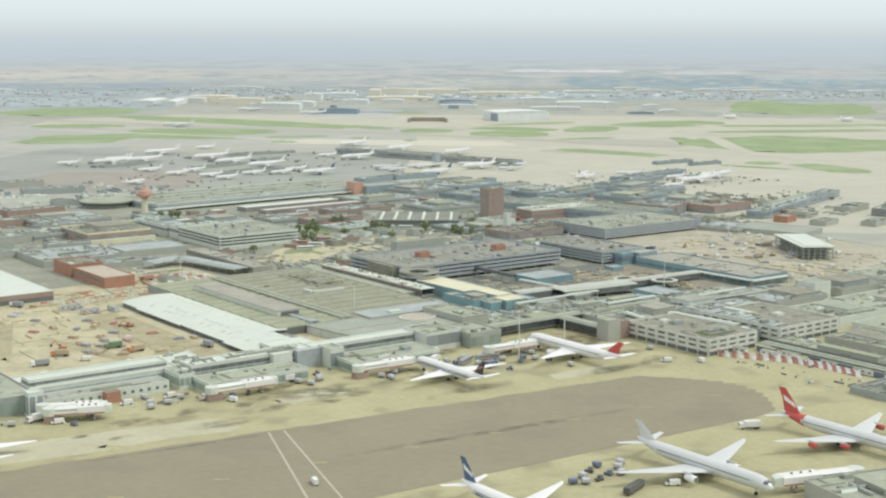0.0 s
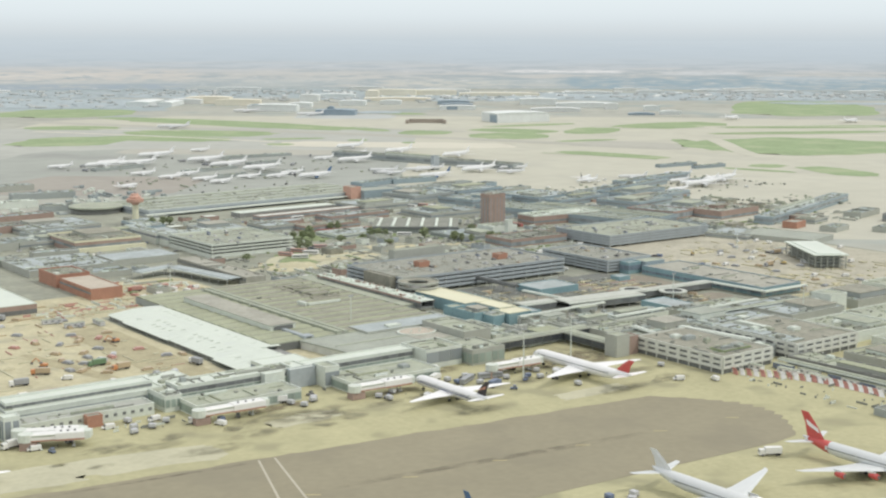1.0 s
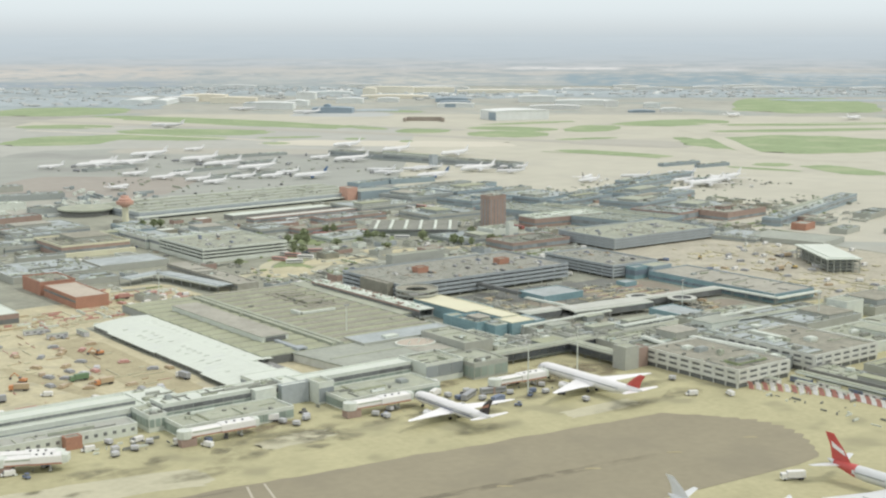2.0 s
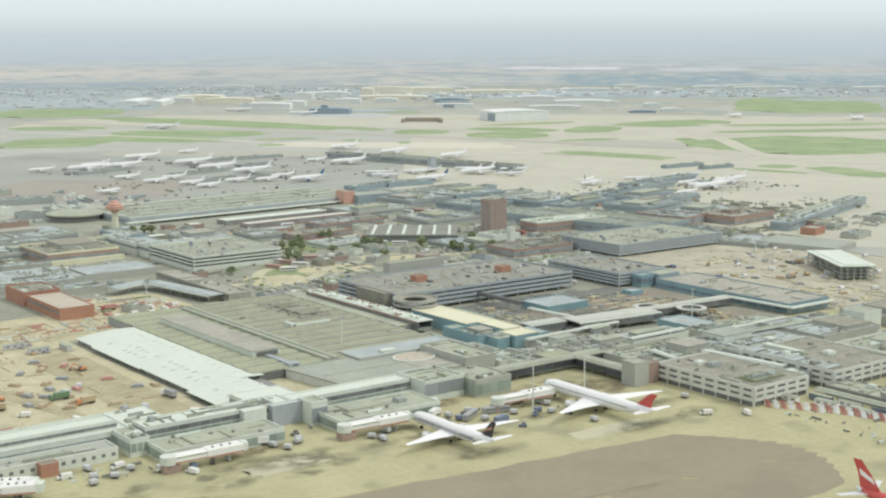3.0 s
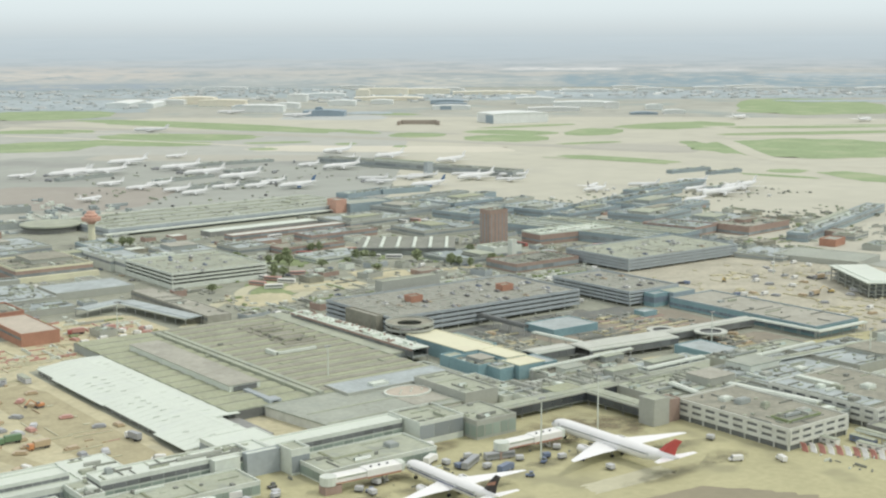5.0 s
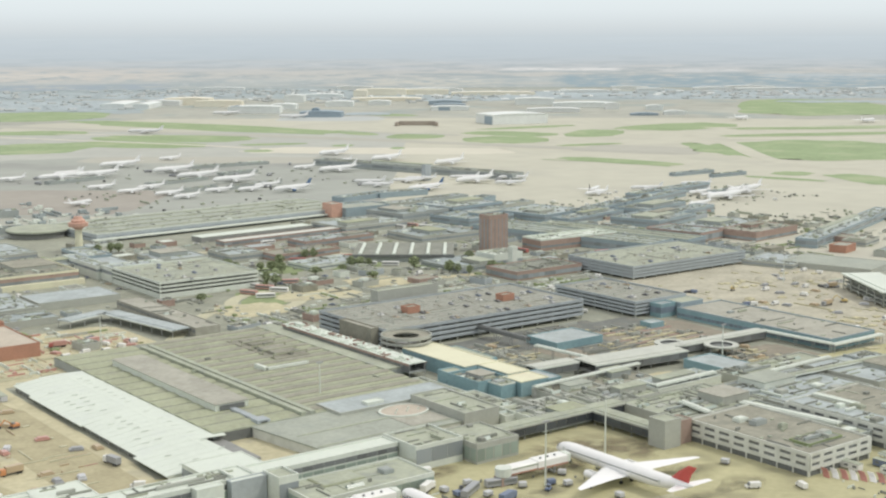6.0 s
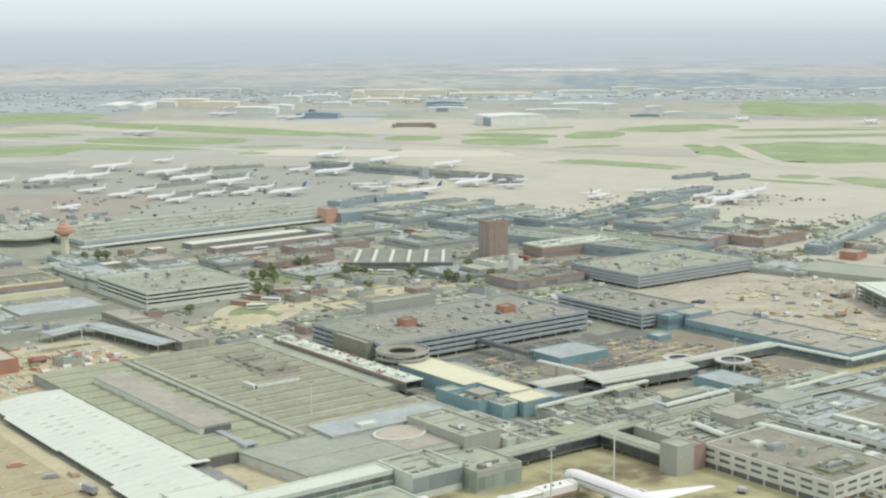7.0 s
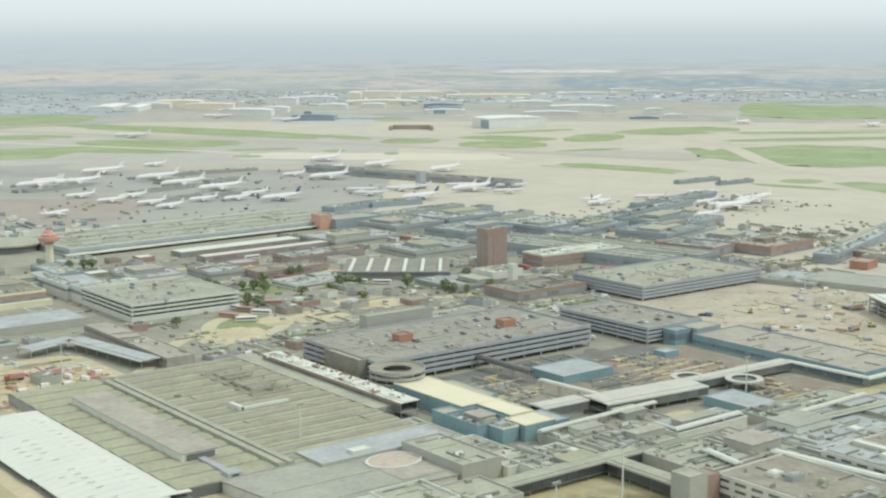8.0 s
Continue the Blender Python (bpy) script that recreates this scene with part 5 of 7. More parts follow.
block("stair_block", "square pale stair block of the pier", "pier", 284, 594.5, 292.6, 612.9, 7.6, "white_wall", "roof_light", glaze="glass_green", glaze_z=(.3, .8), bay=3, gap=.3, plant=2, seed=14)
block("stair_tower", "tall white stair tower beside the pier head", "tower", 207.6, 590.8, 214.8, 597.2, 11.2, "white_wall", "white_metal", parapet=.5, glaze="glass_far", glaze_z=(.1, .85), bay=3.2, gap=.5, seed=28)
block("pier_annex", "low white-roofed annex behind the pier gallery", "pier", 293.6, 615.2, 313, 644.5, 6.4, "white_wall", "white_metal", parapet=.3, plant=2, seed=29, mess=.2)
lounge = block("gate_lounge", "low gate lounge with a green-grey roof", "pier", 291.4, 577, 346.7, 595.9, 5.5, "white_wall", "roof_light", glaze="glass_green", glaze_z=(.15, .8), bay=4, plant=2, seed=15, mess=.12)
part("roof_tray", boxes((-14, -8, 5.2, 6, 9, 5.75)), M["roof_grey"], lounge, "raised dark-edged roof tray")
part("tray_deck", boxes((-13.3, -7.3, 5.75, 5.3, 8.3, 5.95)), M["roof_light"], lounge)
gallery = block("pier_gallery", "white pier gallery with a dark window strip", "pier", 293.8, 601.3, 364.4, 614.5, 9.4, "white_wall", "white_metal", glaze="glass", glaze_z=(.66, .88), bay=5, plant=3, seed=16)
glass_wall(gallery, 35.3, 6.6, 1.2, 5.4, 5.0)
block("pier_box", "plain white box standing out from the pier gallery", "pier", 338.2, 596.8, 349.2, 601.1, 9.9, "white_wall", "white_metal", parapet=.3, seed=26)
block("pier_block", "plain blue-grey wall block of the pier", "pier", 352.6, 597.6, 367.4, 601.1, 9.7, "pale_band", "white_metal", parapet=.3, seed=30)
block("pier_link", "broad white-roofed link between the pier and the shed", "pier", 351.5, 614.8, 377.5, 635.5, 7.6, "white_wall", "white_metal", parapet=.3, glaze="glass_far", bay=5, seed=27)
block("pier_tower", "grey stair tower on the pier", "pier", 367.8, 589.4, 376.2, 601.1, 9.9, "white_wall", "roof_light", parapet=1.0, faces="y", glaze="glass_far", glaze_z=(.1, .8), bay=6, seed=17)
lounge = block("gate_lounge", "low glazed gate lounge", "pier", 371.6, 571.4, 425.6, 595.6, 5.4, "white_wall", "roof_light", glaze="glass_green", glaze_z=(.15, .8), bay=4, plant=2, seed=18, mess=.12)
part("roof_tray", boxes((-15.5, -.5, 5.1, 3, 11, 5.65)), M["roof_grey"], lounge, "raised dark-edged roof tray")
part("tray_deck", boxes((-14.8, .2, 5.65, 2.3, 10.3, 5.85)), M["roof_light"], lounge)
gallery = block("pier_gallery", "white pier gallery with a dark window strip", "pier", 364.9, 601.3, 429.8, 612, 9.4, "white_wall", "white_metal", glaze="glass", glaze_z=(.66, .88), bay=5, seed=19)
glass_wall(gallery, 32.4, 5.35, 1.2, 5.4, 5.0)
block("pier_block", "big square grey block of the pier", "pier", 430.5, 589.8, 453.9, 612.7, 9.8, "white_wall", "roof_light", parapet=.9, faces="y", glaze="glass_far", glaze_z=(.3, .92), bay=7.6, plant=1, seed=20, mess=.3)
block("pier_block", "pale louvred block behind the gate", "pier", 455, 582, 477, 607.5, 8.1, "concrete", "roof_light", glaze="glass_green", glaze_z=(.15, .8), bay=4.4, gap=.3, plant=3, seed=21, mess=.4)
canopy("link_corridor", "grey raised link corridor with dark glass", 462.1, 599.8, 552.5, 599.8, 6.5, "roof_light", "concrete", 9, .8, 14, body="band_dark", glaze="glass_dark")
canopy("link_corridor", "grey raised link corridor with dark glass", 535.5, 559.4, 535.5, 594.8, 6.5, "roof_light", "concrete", 9, .8, 14, body="band_dark", glaze="glass_dark")
block("lift_tower", "tall plain white service tower", "tower", 529, 549.4, 538.6, 558.8, 12.2, "concrete", "roof_light", parapet=.4, seed=22)
block("stair_tower", "brown-brick stair tower beside the office block", "tower", 539.2, 550.6, 546.6, 558.4, 10.3, "brick_brown", "roof_brown", parapet=.4, seed=25)
jet_bridge("white jet bridge with a red-brown stripe", 288, 568, -92, 32)
jet_bridge("white jet bridge with a red-brown stripe", 212, 577, -112, 24)
jet_bridge("white jet bridge with a red-brown stripe", 212, 585, -118, 25)
jet_bridge("long white jet bridge with a red stripe", 368, 563, -93, 31)
jet_bridge("white jet bridge with a red-brown stripe", 448, 557, -92, 30)
jet_bridge("white jet bridge to the silver airliner", 431, 309, 72, 34)
mast(459, 545, 26)
mast(505, 560, 26)
for x, y in ((455, 700), (668, 640), (420, 872), (880, 770), (700, 560)):
    mast(x, y, 20)

# ---- offices, right-hand stands ----
offices("grey-beige office block with rows of dark windows", 547.1, 490, 586.4, 553, 8.9, 2, 7.6, roof="roof_brown", plant=3, ground=3.3)
offices("second grey-beige office block with dark windows", 602, 486.6, 655, 546, 8.9, 2, 7.6, roof="roof_brown", plant=2, ground=3.3)
block("low_wing", "low grey wing between the office blocks", "office building", 587.2, 500, 601.3, 561.8, 6.6, "grey_wall", "roof_light", plant=4, seed=30)
block("low_wing", "wide low grey-roofed block behind the offices", "office building", 551.6, 562.4, 607.3, 598.9, 5.8, "concrete", "roof_light", plant=7, seed=31)
block("low_wing", "wide low grey-roofed block behind the offices", "office building", 608.3, 547, 668.1, 592.8, 5.8, "concrete", "cool_light_roof", plant=9, seed=32)
block("baggage_hall", "long low baggage hall with pale door panels", "baggage hall", 593.5, 383, 611.6, 485.4, 4.3, "dark_wall", "roof_light", glaze="glass_blue", glaze_z=(.1, .7), bay=9, plant=5, seed=33)
canopy("covered_walkway", "pale raised walkway on legs along the stands", 585.1, 382.9, 585.1, 483.9, 4.9, "roof_light", "white_wall", 4, 1.0, 12)

block("roof_box", "long white ridge box on the office roof", "roof structure", 619.6, 522, 623.4, 545, 10.6, "white_wall", "white_metal", z0=9.2, parapet=.2, seed=74)
block("roof_box", "long flat grey-green deck on the office roof", "roof structure", 603.2, 492, 615.5, 545, 9.9, "roof_blue", "cool_light_roof", z0=9.2, parapet=.2, plant=3, seed=75, mess=.2)
block("roof_box", "white plant boxes over dark green roof planting", "roof structure", 556, 497, 577, 507, 10.2, "lawn", "roof_dark", z0=9.2, parapet=.2, plant=6, seed=76, mess=.4)
canopy("roof_walkway", "long white ridge over the low roofs behind the offices", 589.5, 560, 595.5, 512, 8.6, "white_wall", "white_wall", 4.4, .9, 12)
canopy("roof_walkway", "short white ridge beside the plant roofs", 572, 580, 568, 559, 7.6, "white_wall", "white_wall", 3.4, .9, 12)
block("service_building", "low service building crowded with roof plant", "service building", 634, 598, 700, 614.8, 4.8, "concrete", "roof_light", plant=8, seed=72, mess=.9)
block("service_building", "low brown-roofed building behind the link corridor", "service building", 541, 628.5, 570.5, 647.5, 4, "concrete", "roof_brown", plant=4, seed=73, mess=.5)
canopy("covered_walkway", "thin pale walkway across the court", 599, 711, 602, 673, 6, "white_wall", "white_wall", 3, .7, 12)
canopy("roof_walkway", "long pale walkway over the roofs", 585, 609.5, 628.5, 610.5, 6.6, "white_wall", "white_wall", 3.2, .8, 12)
canopy("roof_walkway", "long pale walkway over the roofs", 626, 582, 742, 575, 7.6, "roof_light", "white_wall", 4.0, .8, 12)


def blast_fence():
    t = thing("blast_fence", "red and white striped jet blast fence", "fence", 0, 0, .42)
    for k in range(26):
        y = 487 - k * 2.9
        x = 552 + 23 * math.sin(min(1, (488 - y) / 52) * math.pi * .5)
        red = k % 2 == 0
        def make():
            bm = bmesh.new()
            return loft(bm, [[(-.4, -2.8, 0), (.0, -2.8, 0), (.0, .1, 0), (-.4, .1, 0)], [(.7, -1.5, 1.5), (1.0, -1.5, 1.5), (1.0, 1.4, 1.5), (.7, 1.4, 1.5)], [(1.2, -.1, 3.0), (1.4, -.1, 3.0), (1.4, 2.8, 3.0), (1.2, 2.8, 3.0)]])
        piece("fence_panel", ("fence", red), make, M["v_brick" if red else "v_white"], t, x, y, 0)
        piece("fence_strut", "fence strut", lambda: boxes((1.6, -.1, 0, 2.6, .1, .3), (1.4, -.1, 0, 1.7, .1, 3.0)), M["steel"], t, x, y, 0)
    return t


blast_fence()

# ---- the aircraft near the camera ----
put(aircraft("silver twin-engine airliner with a polished fuselage", 71, 74, 3.0, 2, "plane_silver", "plane_silver", "plane_white", "plane_grey", .088), 390, 351, 180)
put(aircraft("silver four-engine airliner with a red fin and red engines", 73, 73, 2.9, 4, "plane_silver", "plane_red", "plane_red", fin_size=.135, flash="plane_white", tail="plane_red"), 471, 342, 180)
put(aircraft("white twin-engine airliner with a dark blue fin", 60, 63, 2.7, 2, "plane_white", "plane_blue", "plane_blue", "plane_blue", .135, "plane_white"), 299.5, 358, 180)
put(aircraft("white twin-engine airliner with a dark fin at its gate", 57, 60, 2.7, 2, "plane_white", "plane_dark", "plane_white", "plane_navy", .118, "brick"), 404, 534, 0)
put(aircraft("white twin-engine airliner with a red fin at its gate", 74, 64, 3.0, 2, "plane_white", "plane_red", "plane_white", None, .085), 486.5, 532, 0)
put(aircraft("white airliner with a grey belly on the stand", 50, 48, 2.2, 2, "plane_white", "plane_navy", "plane_white"), 168, 546, 0)

# ---- blue and cream buildings, walkways, courts ----
block("cream_roofed_building", "blue-clad building under a flat cream roof", "terminal building", 533.1, 689.3, 554.5, 742.8, 7.9, "blue_wall", "roof_cream", parapet=.4, stripe_mat="roof_cream", seed=40)
block("cream_roofed_building", "narrow blue-clad neck under a flat cream roof", "terminal building", 541.2, 665, 554.5, 689.1, 7.9, "blue_wall", "roof_cream", parapet=.4, stripe_mat="roof_cream", seed=38)
block("cream_roofed_building", "blue-clad end block with a cream roof", "terminal building", 536.6, 649.9, 553.9, 664.1, 7.5, "blue_wall", "roof_cream", parapet=.4, stripe_mat="roof_cream", seed=42)
block("blue_annex", "teal-clad low end of the annex", "terminal building", 553, 649.6, 561.9, 667.9, 6.5, "blue_wall", "cool_light_roof", parapet=.4, seed=34)
# Flat roof in the void colour stands for a shaded roof pit.
block("blue_annex", "teal-clad annex round a dark roof court", "terminal building", 520.5, 662.7, 539.1, 686.6, 6.2, "blue_wall", "band_dark", parapet=1.6, plant=7, seed=41, stripe_mat="blue_wall", mess=2)
block("blue_annex", "teal-clad annex with a pale flat roof", "terminal building", 521.3, 687.9, 531.8, 696, 6.9, "blue_wall", "roof_light", parapet=.5, seed=37)
block("blue_annex", "small teal-clad corner of the annex", "terminal building", 526.6, 653, 535.6, 663.2, 6.8, "blue_wall", "roof_light", parapet=.6, stripe_mat="white_wall", plant=1, seed=36)
block("teal_bar", "low teal-walled bar with a pale roof", "service building", 561.5, 706, 568, 741, 4.6, "blue_wall", "roof_light", parapet=.3, seed=35)
block("blue_building", "blue-clad building with a pale blue roof", "terminal building", 615, 711.5, 649.5, 737, 4.4, "blue_wall", "cool_light_roof", parapet=.4, seed=43)
block("blue_building", "blue-clad low building with a pale grey roof", "terminal building", 641.5, 615.5, 662.5, 643, 4.7, "blue_wall", "cool_light_roof", parapet=.4, seed=44)
block("blue_hall", "long low blue-clad hall with a beige roof", "terminal hall", 733.5, 620, 773, 733.5, 6.1, "blue_wall", "roof_beige", parapet=.7, stripe_mat="blue_grey", glaze="glass_blue", glaze_z=(.25, .55), bay=3.4, gap=.25, plant=2, seed=45, mess=.1)
block("blue_link", "pale flat-roofed block between the blue hall and the car park", "terminal building", 737.8, 734.2, 757.5, 748, 8.6, "blue_grey", "roof_light", parapet=.3, seed=39)
block("blue_bar", "narrow blue-grey service bar behind the blue hall", "service building", 776, 660, 781, 700, 4.2, "cool_light_roof", "cool_light_roof", parapet=.3, seed=47)
block("blue_link", "dark blue glazed link building", "terminal building", 724.3, 738.3, 737.2, 747.6, 8.2, "blue_wall", "cool_grey_roof", glaze="glass_blue", bay=5, seed=46)
block("teal_kiosk", "small teal kiosk with a pale roof in the court", "service building", 697, 720, 708, 729, 3.4, "blue_wall", "cool_light_roof", parapet=.3, seed=48)
# Dark body colour carries the black shadow line under these walkway roofs.
canopy("covered_walkway", "pale-roofed covered walkway beside the cream building", 562.6, 672.6, 590, 671.4, 6.6, "pale_roof", "white_wall", 10.5, .8, 12, body="dark_wall")
canopy("covered_walkway", "broad pale-roofed covered walkway", 590.5, 663.6, 652, 657.8, 6.8, "pale_roof", "white_wall", 18.5, .8, 12, body="dark_wall")
# Added dark slab in place of the shadow strip beside the walkway.
block("hoarding", "long dark slab added for the shadow strip along the walkway", "hoarding", 596, 674.4, 650, 675.8, 2.5, "band_dark", "roof_dark", parapet=0, seed=33)
canopy("covered_walkway", "narrow white-roofed covered walkway", 653, 666, 727, 663, 5.6, "pale_roof", "white_wall", 8.5, .7, 12, body="dark_wall")
canopy("covered_walkway", "white walkway along the blue hall", 728.5, 664, 731, 617.5, 5.0, "white_wall", "white_wall", 3.6, .7, 12)
canopy("covered_walkway", "white walkway round the blue hall", 729, 615.6, 773, 615.2, 5.0, "white_wall", "white_wall", 3.6, .7, 12)
canopy("covered_walkway", "dark-roofed walkway to the car park", 604.5, 766.5, 604.8, 724, 6.8, "band_dark", "band_dark", 3.4, 1.9, 14)
canopy("covered_walkway", "long thin white walkway over the roofs", 538, 642.4, 611, 645.2, 6.8, "white_wall", "white_wall", 2.4, .6, 12)
canopy("covered_walkway", "long thin pale walkway over the roofs", 647.9, 593.8, 698.6, 594.9, 6.8, "white_wall", "white_wall", 2.6, .7, 12)
def service_buildings(first, *rows):
    for k, (x0, y0, x1, y1, h, w, r, p) in enumerate(rows):
        block("service_building", "low service building crowded with roof plant", "service building", x0, y0, x1, y1, h, w, r, plant=p, seed=50 + first + k, mess=.45)


service_buildings(0, (505.4, 599.2, 535.7, 628.6, 5, "white_wall", "roof_light", 8), (538.8, 602.3, 581.3, 626.5, 5, "concrete", "roof_light", 7), (584.3, 606.3, 628.9, 624.5, 5, "white_wall", "cool_light_roof", 5), (571, 667.4, 587.1, 693.6, 2.9, "concrete", "roof_brown", 5), (572.5, 629, 605, 650.5, 3.6, "concrete", "roof_brown", 6), (673.3, 547, 724, 591.7, 6.5, "concrete", "cool_light_roof", 7), (748, 554.3, 799.9, 592.8, 5.8, "concrete", "roof_dark", 9))
service_buildings(7, (668.1, 495.5, 708.7, 536, 5.8, "white_wall", "roof_light", 5), (713.9, 501, 776.7, 541.5, 5, "white_wall", "roof_light", 8), (784.8, 505.1, 841.4, 550.6, 5, "concrete", "white_metal", 6), (670.2, 443.7, 728.8, 488.1, 4.3, "white_wall", "roof_light", 7), (738.2, 444.3, 801, 492.9, 5, "concrete", "roof_grey", 7), (810, 558.3, 872.9, 596.8, 5.8, "white_wall", "roof_light", 7), (669.1, 394.6, 725.6, 432.9, 3.6, "white_wall", "roof_light", 5))
service_buildings(14, (625.8, 393.2, 661.1, 474, 4.3, "concrete", "roof_grey", 6), (614.7, 332.1, 665.1, 382.5, 3.6, "white_wall", "roof_light", 5))
block("white_block", "plain white block with a tall front", "service building", 724.5, 558, 741, 573, 11.5, "white_wall", "roof_light", seed=70)

# ---- multi-storey car parks ----
car_park("grey banded multi-storey car park with an uneven roof", 541, 767.2, 686.5, 837.5, 11.1, 4, "pale_band", "deck_top")
car_park("pale banded multi-storey car park", 712.8, 748.5, 757.5, 822, 9, 4, "pale_band", "deck_top", gap=.8)
car_park("grey multi-storey car park with pale bands over a solid base", 510, 985.5, 584, 1061, 10.4, 4, "white_wall", "roof_light", gap=1.25, closed=1, mess=.6)
block("car_park_wing", "pale flat-roofed wing of the car park", "car park", 510, 1062, 552, 1080.8, 10.2, "white_wall", "roof_light", glaze="glass", glaze_z=(.55, .8), bay=6, plant=3, seed=77, mess=.5)
block("car_park_wing", "long pale wing behind the car park", "car park", 507, 1081.4, 517.5, 1145, 9.6, "white_wall", "roof_light", glaze="glass", glaze_z=(.6, .8), bay=7, plant=2, seed=78, mess=.4)
car_park("blue-grey banded multi-storey car park", 804, 841, 923, 909, 9, 4, "pale_band", gap=.5, mess=.7)
for x, y in ((578, 800), (646, 795)):
    block("brick_stair_house", "small red-brick stair head on the car park", "stair head", x, y, x + 9, y + 7, 14.8, "brick", "roof_brown", z0=11.46, seed=int(x))
block("lift_house", "long plain pale blue-grey block behind the car park", "service building", 588, 845, 634, 853, 16.5, "concrete", "roof_light", seed=9)


def spiral_ramp(x, y, r, h, turns):
    t = thing("spiral_ramp", "round concrete car park ramp with pale bands", "ramp", x, y, .3)
    part("drum", post(bmesh.new(), 0, 0, 0, h - 3, r - 6, r - 6, 24), M["dark_wall"], t)
    for k in range(turns):
        z = (k + 1) * h / turns
        part("ramp_deck", hoop(r - 6.5, r - .32, z - .5, z), M["roof_brown"], t)
        part("parapet", hoop(r - .3, r + .15, z - .5, z + .9), M["concrete"], t)
    for i in range(12):
        a = i * math.pi / 6
        piece("column", ("rampcol", h), lambda: boxes((-.3, -.3, 0, .3, .3, h - .4)), M["concrete"], t, (r - 1) * math.cos(a), (r - 1) * math.sin(a), 0)
    return t


block("stair_tower", "tan concrete stair tower of the car park", "stair tower", 535.8, 776, 540.8, 808, 12, "roof_brown", "roof_beige", seed=71)
spiral_ramp(543, 753, 13.6, 11.6, 4)

# ---- works yard, brick buildings, sheds to the side ----
block("brick_building", "red-brick building with a buff flat roof", "brick building", 364.5, 875.9, 386.9, 930.9, 7.6, "brick", "buff_roof", parapet=.5, glaze="glass", glaze_z=(.55, .75), bay=5, faces="w", seed=80)
block("brick_building", "taller red-brick wing with a brick parapet", "brick building", 363.3, 934, 387.8, 967.2, 8.6, "brick", "roof_brown", parapet=1.0, plant=2, seed=81)
t = block("white_roofed_shed", "broad shed with a white roof and brown walls", "shed", 255, 857, 321, 957, 6.4, "brick_brown", "white_metal", parapet=.35, stripe_mat="white_metal", glaze="glass", glaze_z=(.05, .5), bay=10, seed=82)
block("long_shed", "long grey-brown shed beside the road", "shed", 474.5, 865, 490.5, 974, 5.6, "roof_beige", "roof_beige", parapet=.5, stripe_mat="roof_beige", glaze="glass", glaze_z=(.5, .85), bay=4, gap=.5, plant=1, seed=83, faces="w", mess=.2)
canopy("open_canopy", "thin white L-shaped canopy roof", 468.3, 870.7, 456.2, 944.6, 5, "cool_light_roof", "white_wall", 13, .6, 10)
canopy("open_canopy", "thin white canopy roof over a loading bay", 423.8, 935.5, 456.2, 947.6, 5, "cool_light_roof", "white_wall", 12, .6, 10)
block("ramp_block", "plain pale concrete ramp block beside the car park", "ramp", 519, 1082, 546, 1172, 5.2, "concrete", "roof_light", parapet=.9, seed=79)
block("banded_building", "brown office building with cream bands", "office building", 434, 1076.4, 491.5, 1136, 8.6, "brick_brown", "roof_brown", parapet=1.5, stripe_mat="roof_cream", glaze="glass", glaze_z=(.45, .7), bay=6, plant=4, seed=84)
block("banded_building", "cream-banded base of the brown office building", "office building", 434.5, 1071.6, 494, 1075.8, 3.9, "roof_cream", "roof_cream", parapet=.2, seed=88)
block("green_roofed_hall", "low hall with a dull green-grey roof", "hall", 431.9, 995.2, 486.6, 1030.6, 5, "concrete", "roof_light", parapet=.4, seed=85)
block("grey_roofed_hall", "low wide hall with a pale roof", "hall", 363.1, 985.1, 428.9, 1045.8, 5, "concrete", "roof_light", parapet=.4, plant=3, seed=86)
block("grey_roofed_hall", "low wide grey hall beside the brick building", "hall", 387.8, 953.2, 428.3, 978.5, 4.3, "concrete", "roof_grey", parapet=.4, plant=3, seed=87)

# ---- control tower mast, round building, brick tower ----
def tower_mast(x, y):
    t = thing("control_mast", "cream radar mast with an orange top", "tower", x, y, .3)
    part("shaft", loft(bmesh.new(), [ring(0, 0, z, r, r, 10, "z") for z, r in ((0, 3.3), (18, 2.9), (21, 2.9))]), M["roof_cream"], t)
    part("head", loft(bmesh.new(), [ring(0, 0, z, r, r, 10, "z") for z, r in ((19, 3.0), (22, 5.6), (26.5, 5.8), (27.5, 4.2), (29.5, 3.4))]), M["orange_roof"], t)
    part("gallery", loft(bmesh.new(), [ring(0, 0, z, r, r, 16, "z") for z, r in ((21.4, 7.4), (22.2, 7.8), (24.6, 8.0), (24.8, 5.0))]), M["orange_roof"], t)
    part("aerial", boxes((-.2, -3.5, 30, .2, 3.5, 31.2), (-.15, -.15, 30, .15, .15, 34)), M["steel"], t)
    return t


tower_mast(546, 1208)


def round_building(x, y, r, h):
    t = thing("round_building", "round grey building with an overhanging pale roof", "round building", x, y, .3)
    part("wall", post(bmesh.new(), 0, 0, 0, h - 1.5, r - 3, r - 3, 32), M["dark_wall"], t)
    part("roof", loft(bmesh.new(), [ring(0, 0, z, q, q, 36, "z") for z, q in ((h - 1.6, r), (h - .4, r), (h, r - 1), (h + .8, r * .4))]), M["roof_light"], t)
    part("fascia", loft(bmesh.new(), [ring(0, 0, z, q, q, 36, "z") for z, q in ((h - 3.2, r - 1), (h - 1.7, r + .3), (h - 1.5, r + .3))]), M["band_dark"], t)
    return t


round_building(554.5, 1321, 27, 7)
block("brick_tower", "tall brown-brick control tower building", "tower", 802.5, 1000, 821.5, 1013, 29.5, "brick_brown", "roof_brown", parapet=1.0, glaze="glass", glaze_z=(.1, .92), bay=4.0, gap=1.6, plant=2, seed=90)
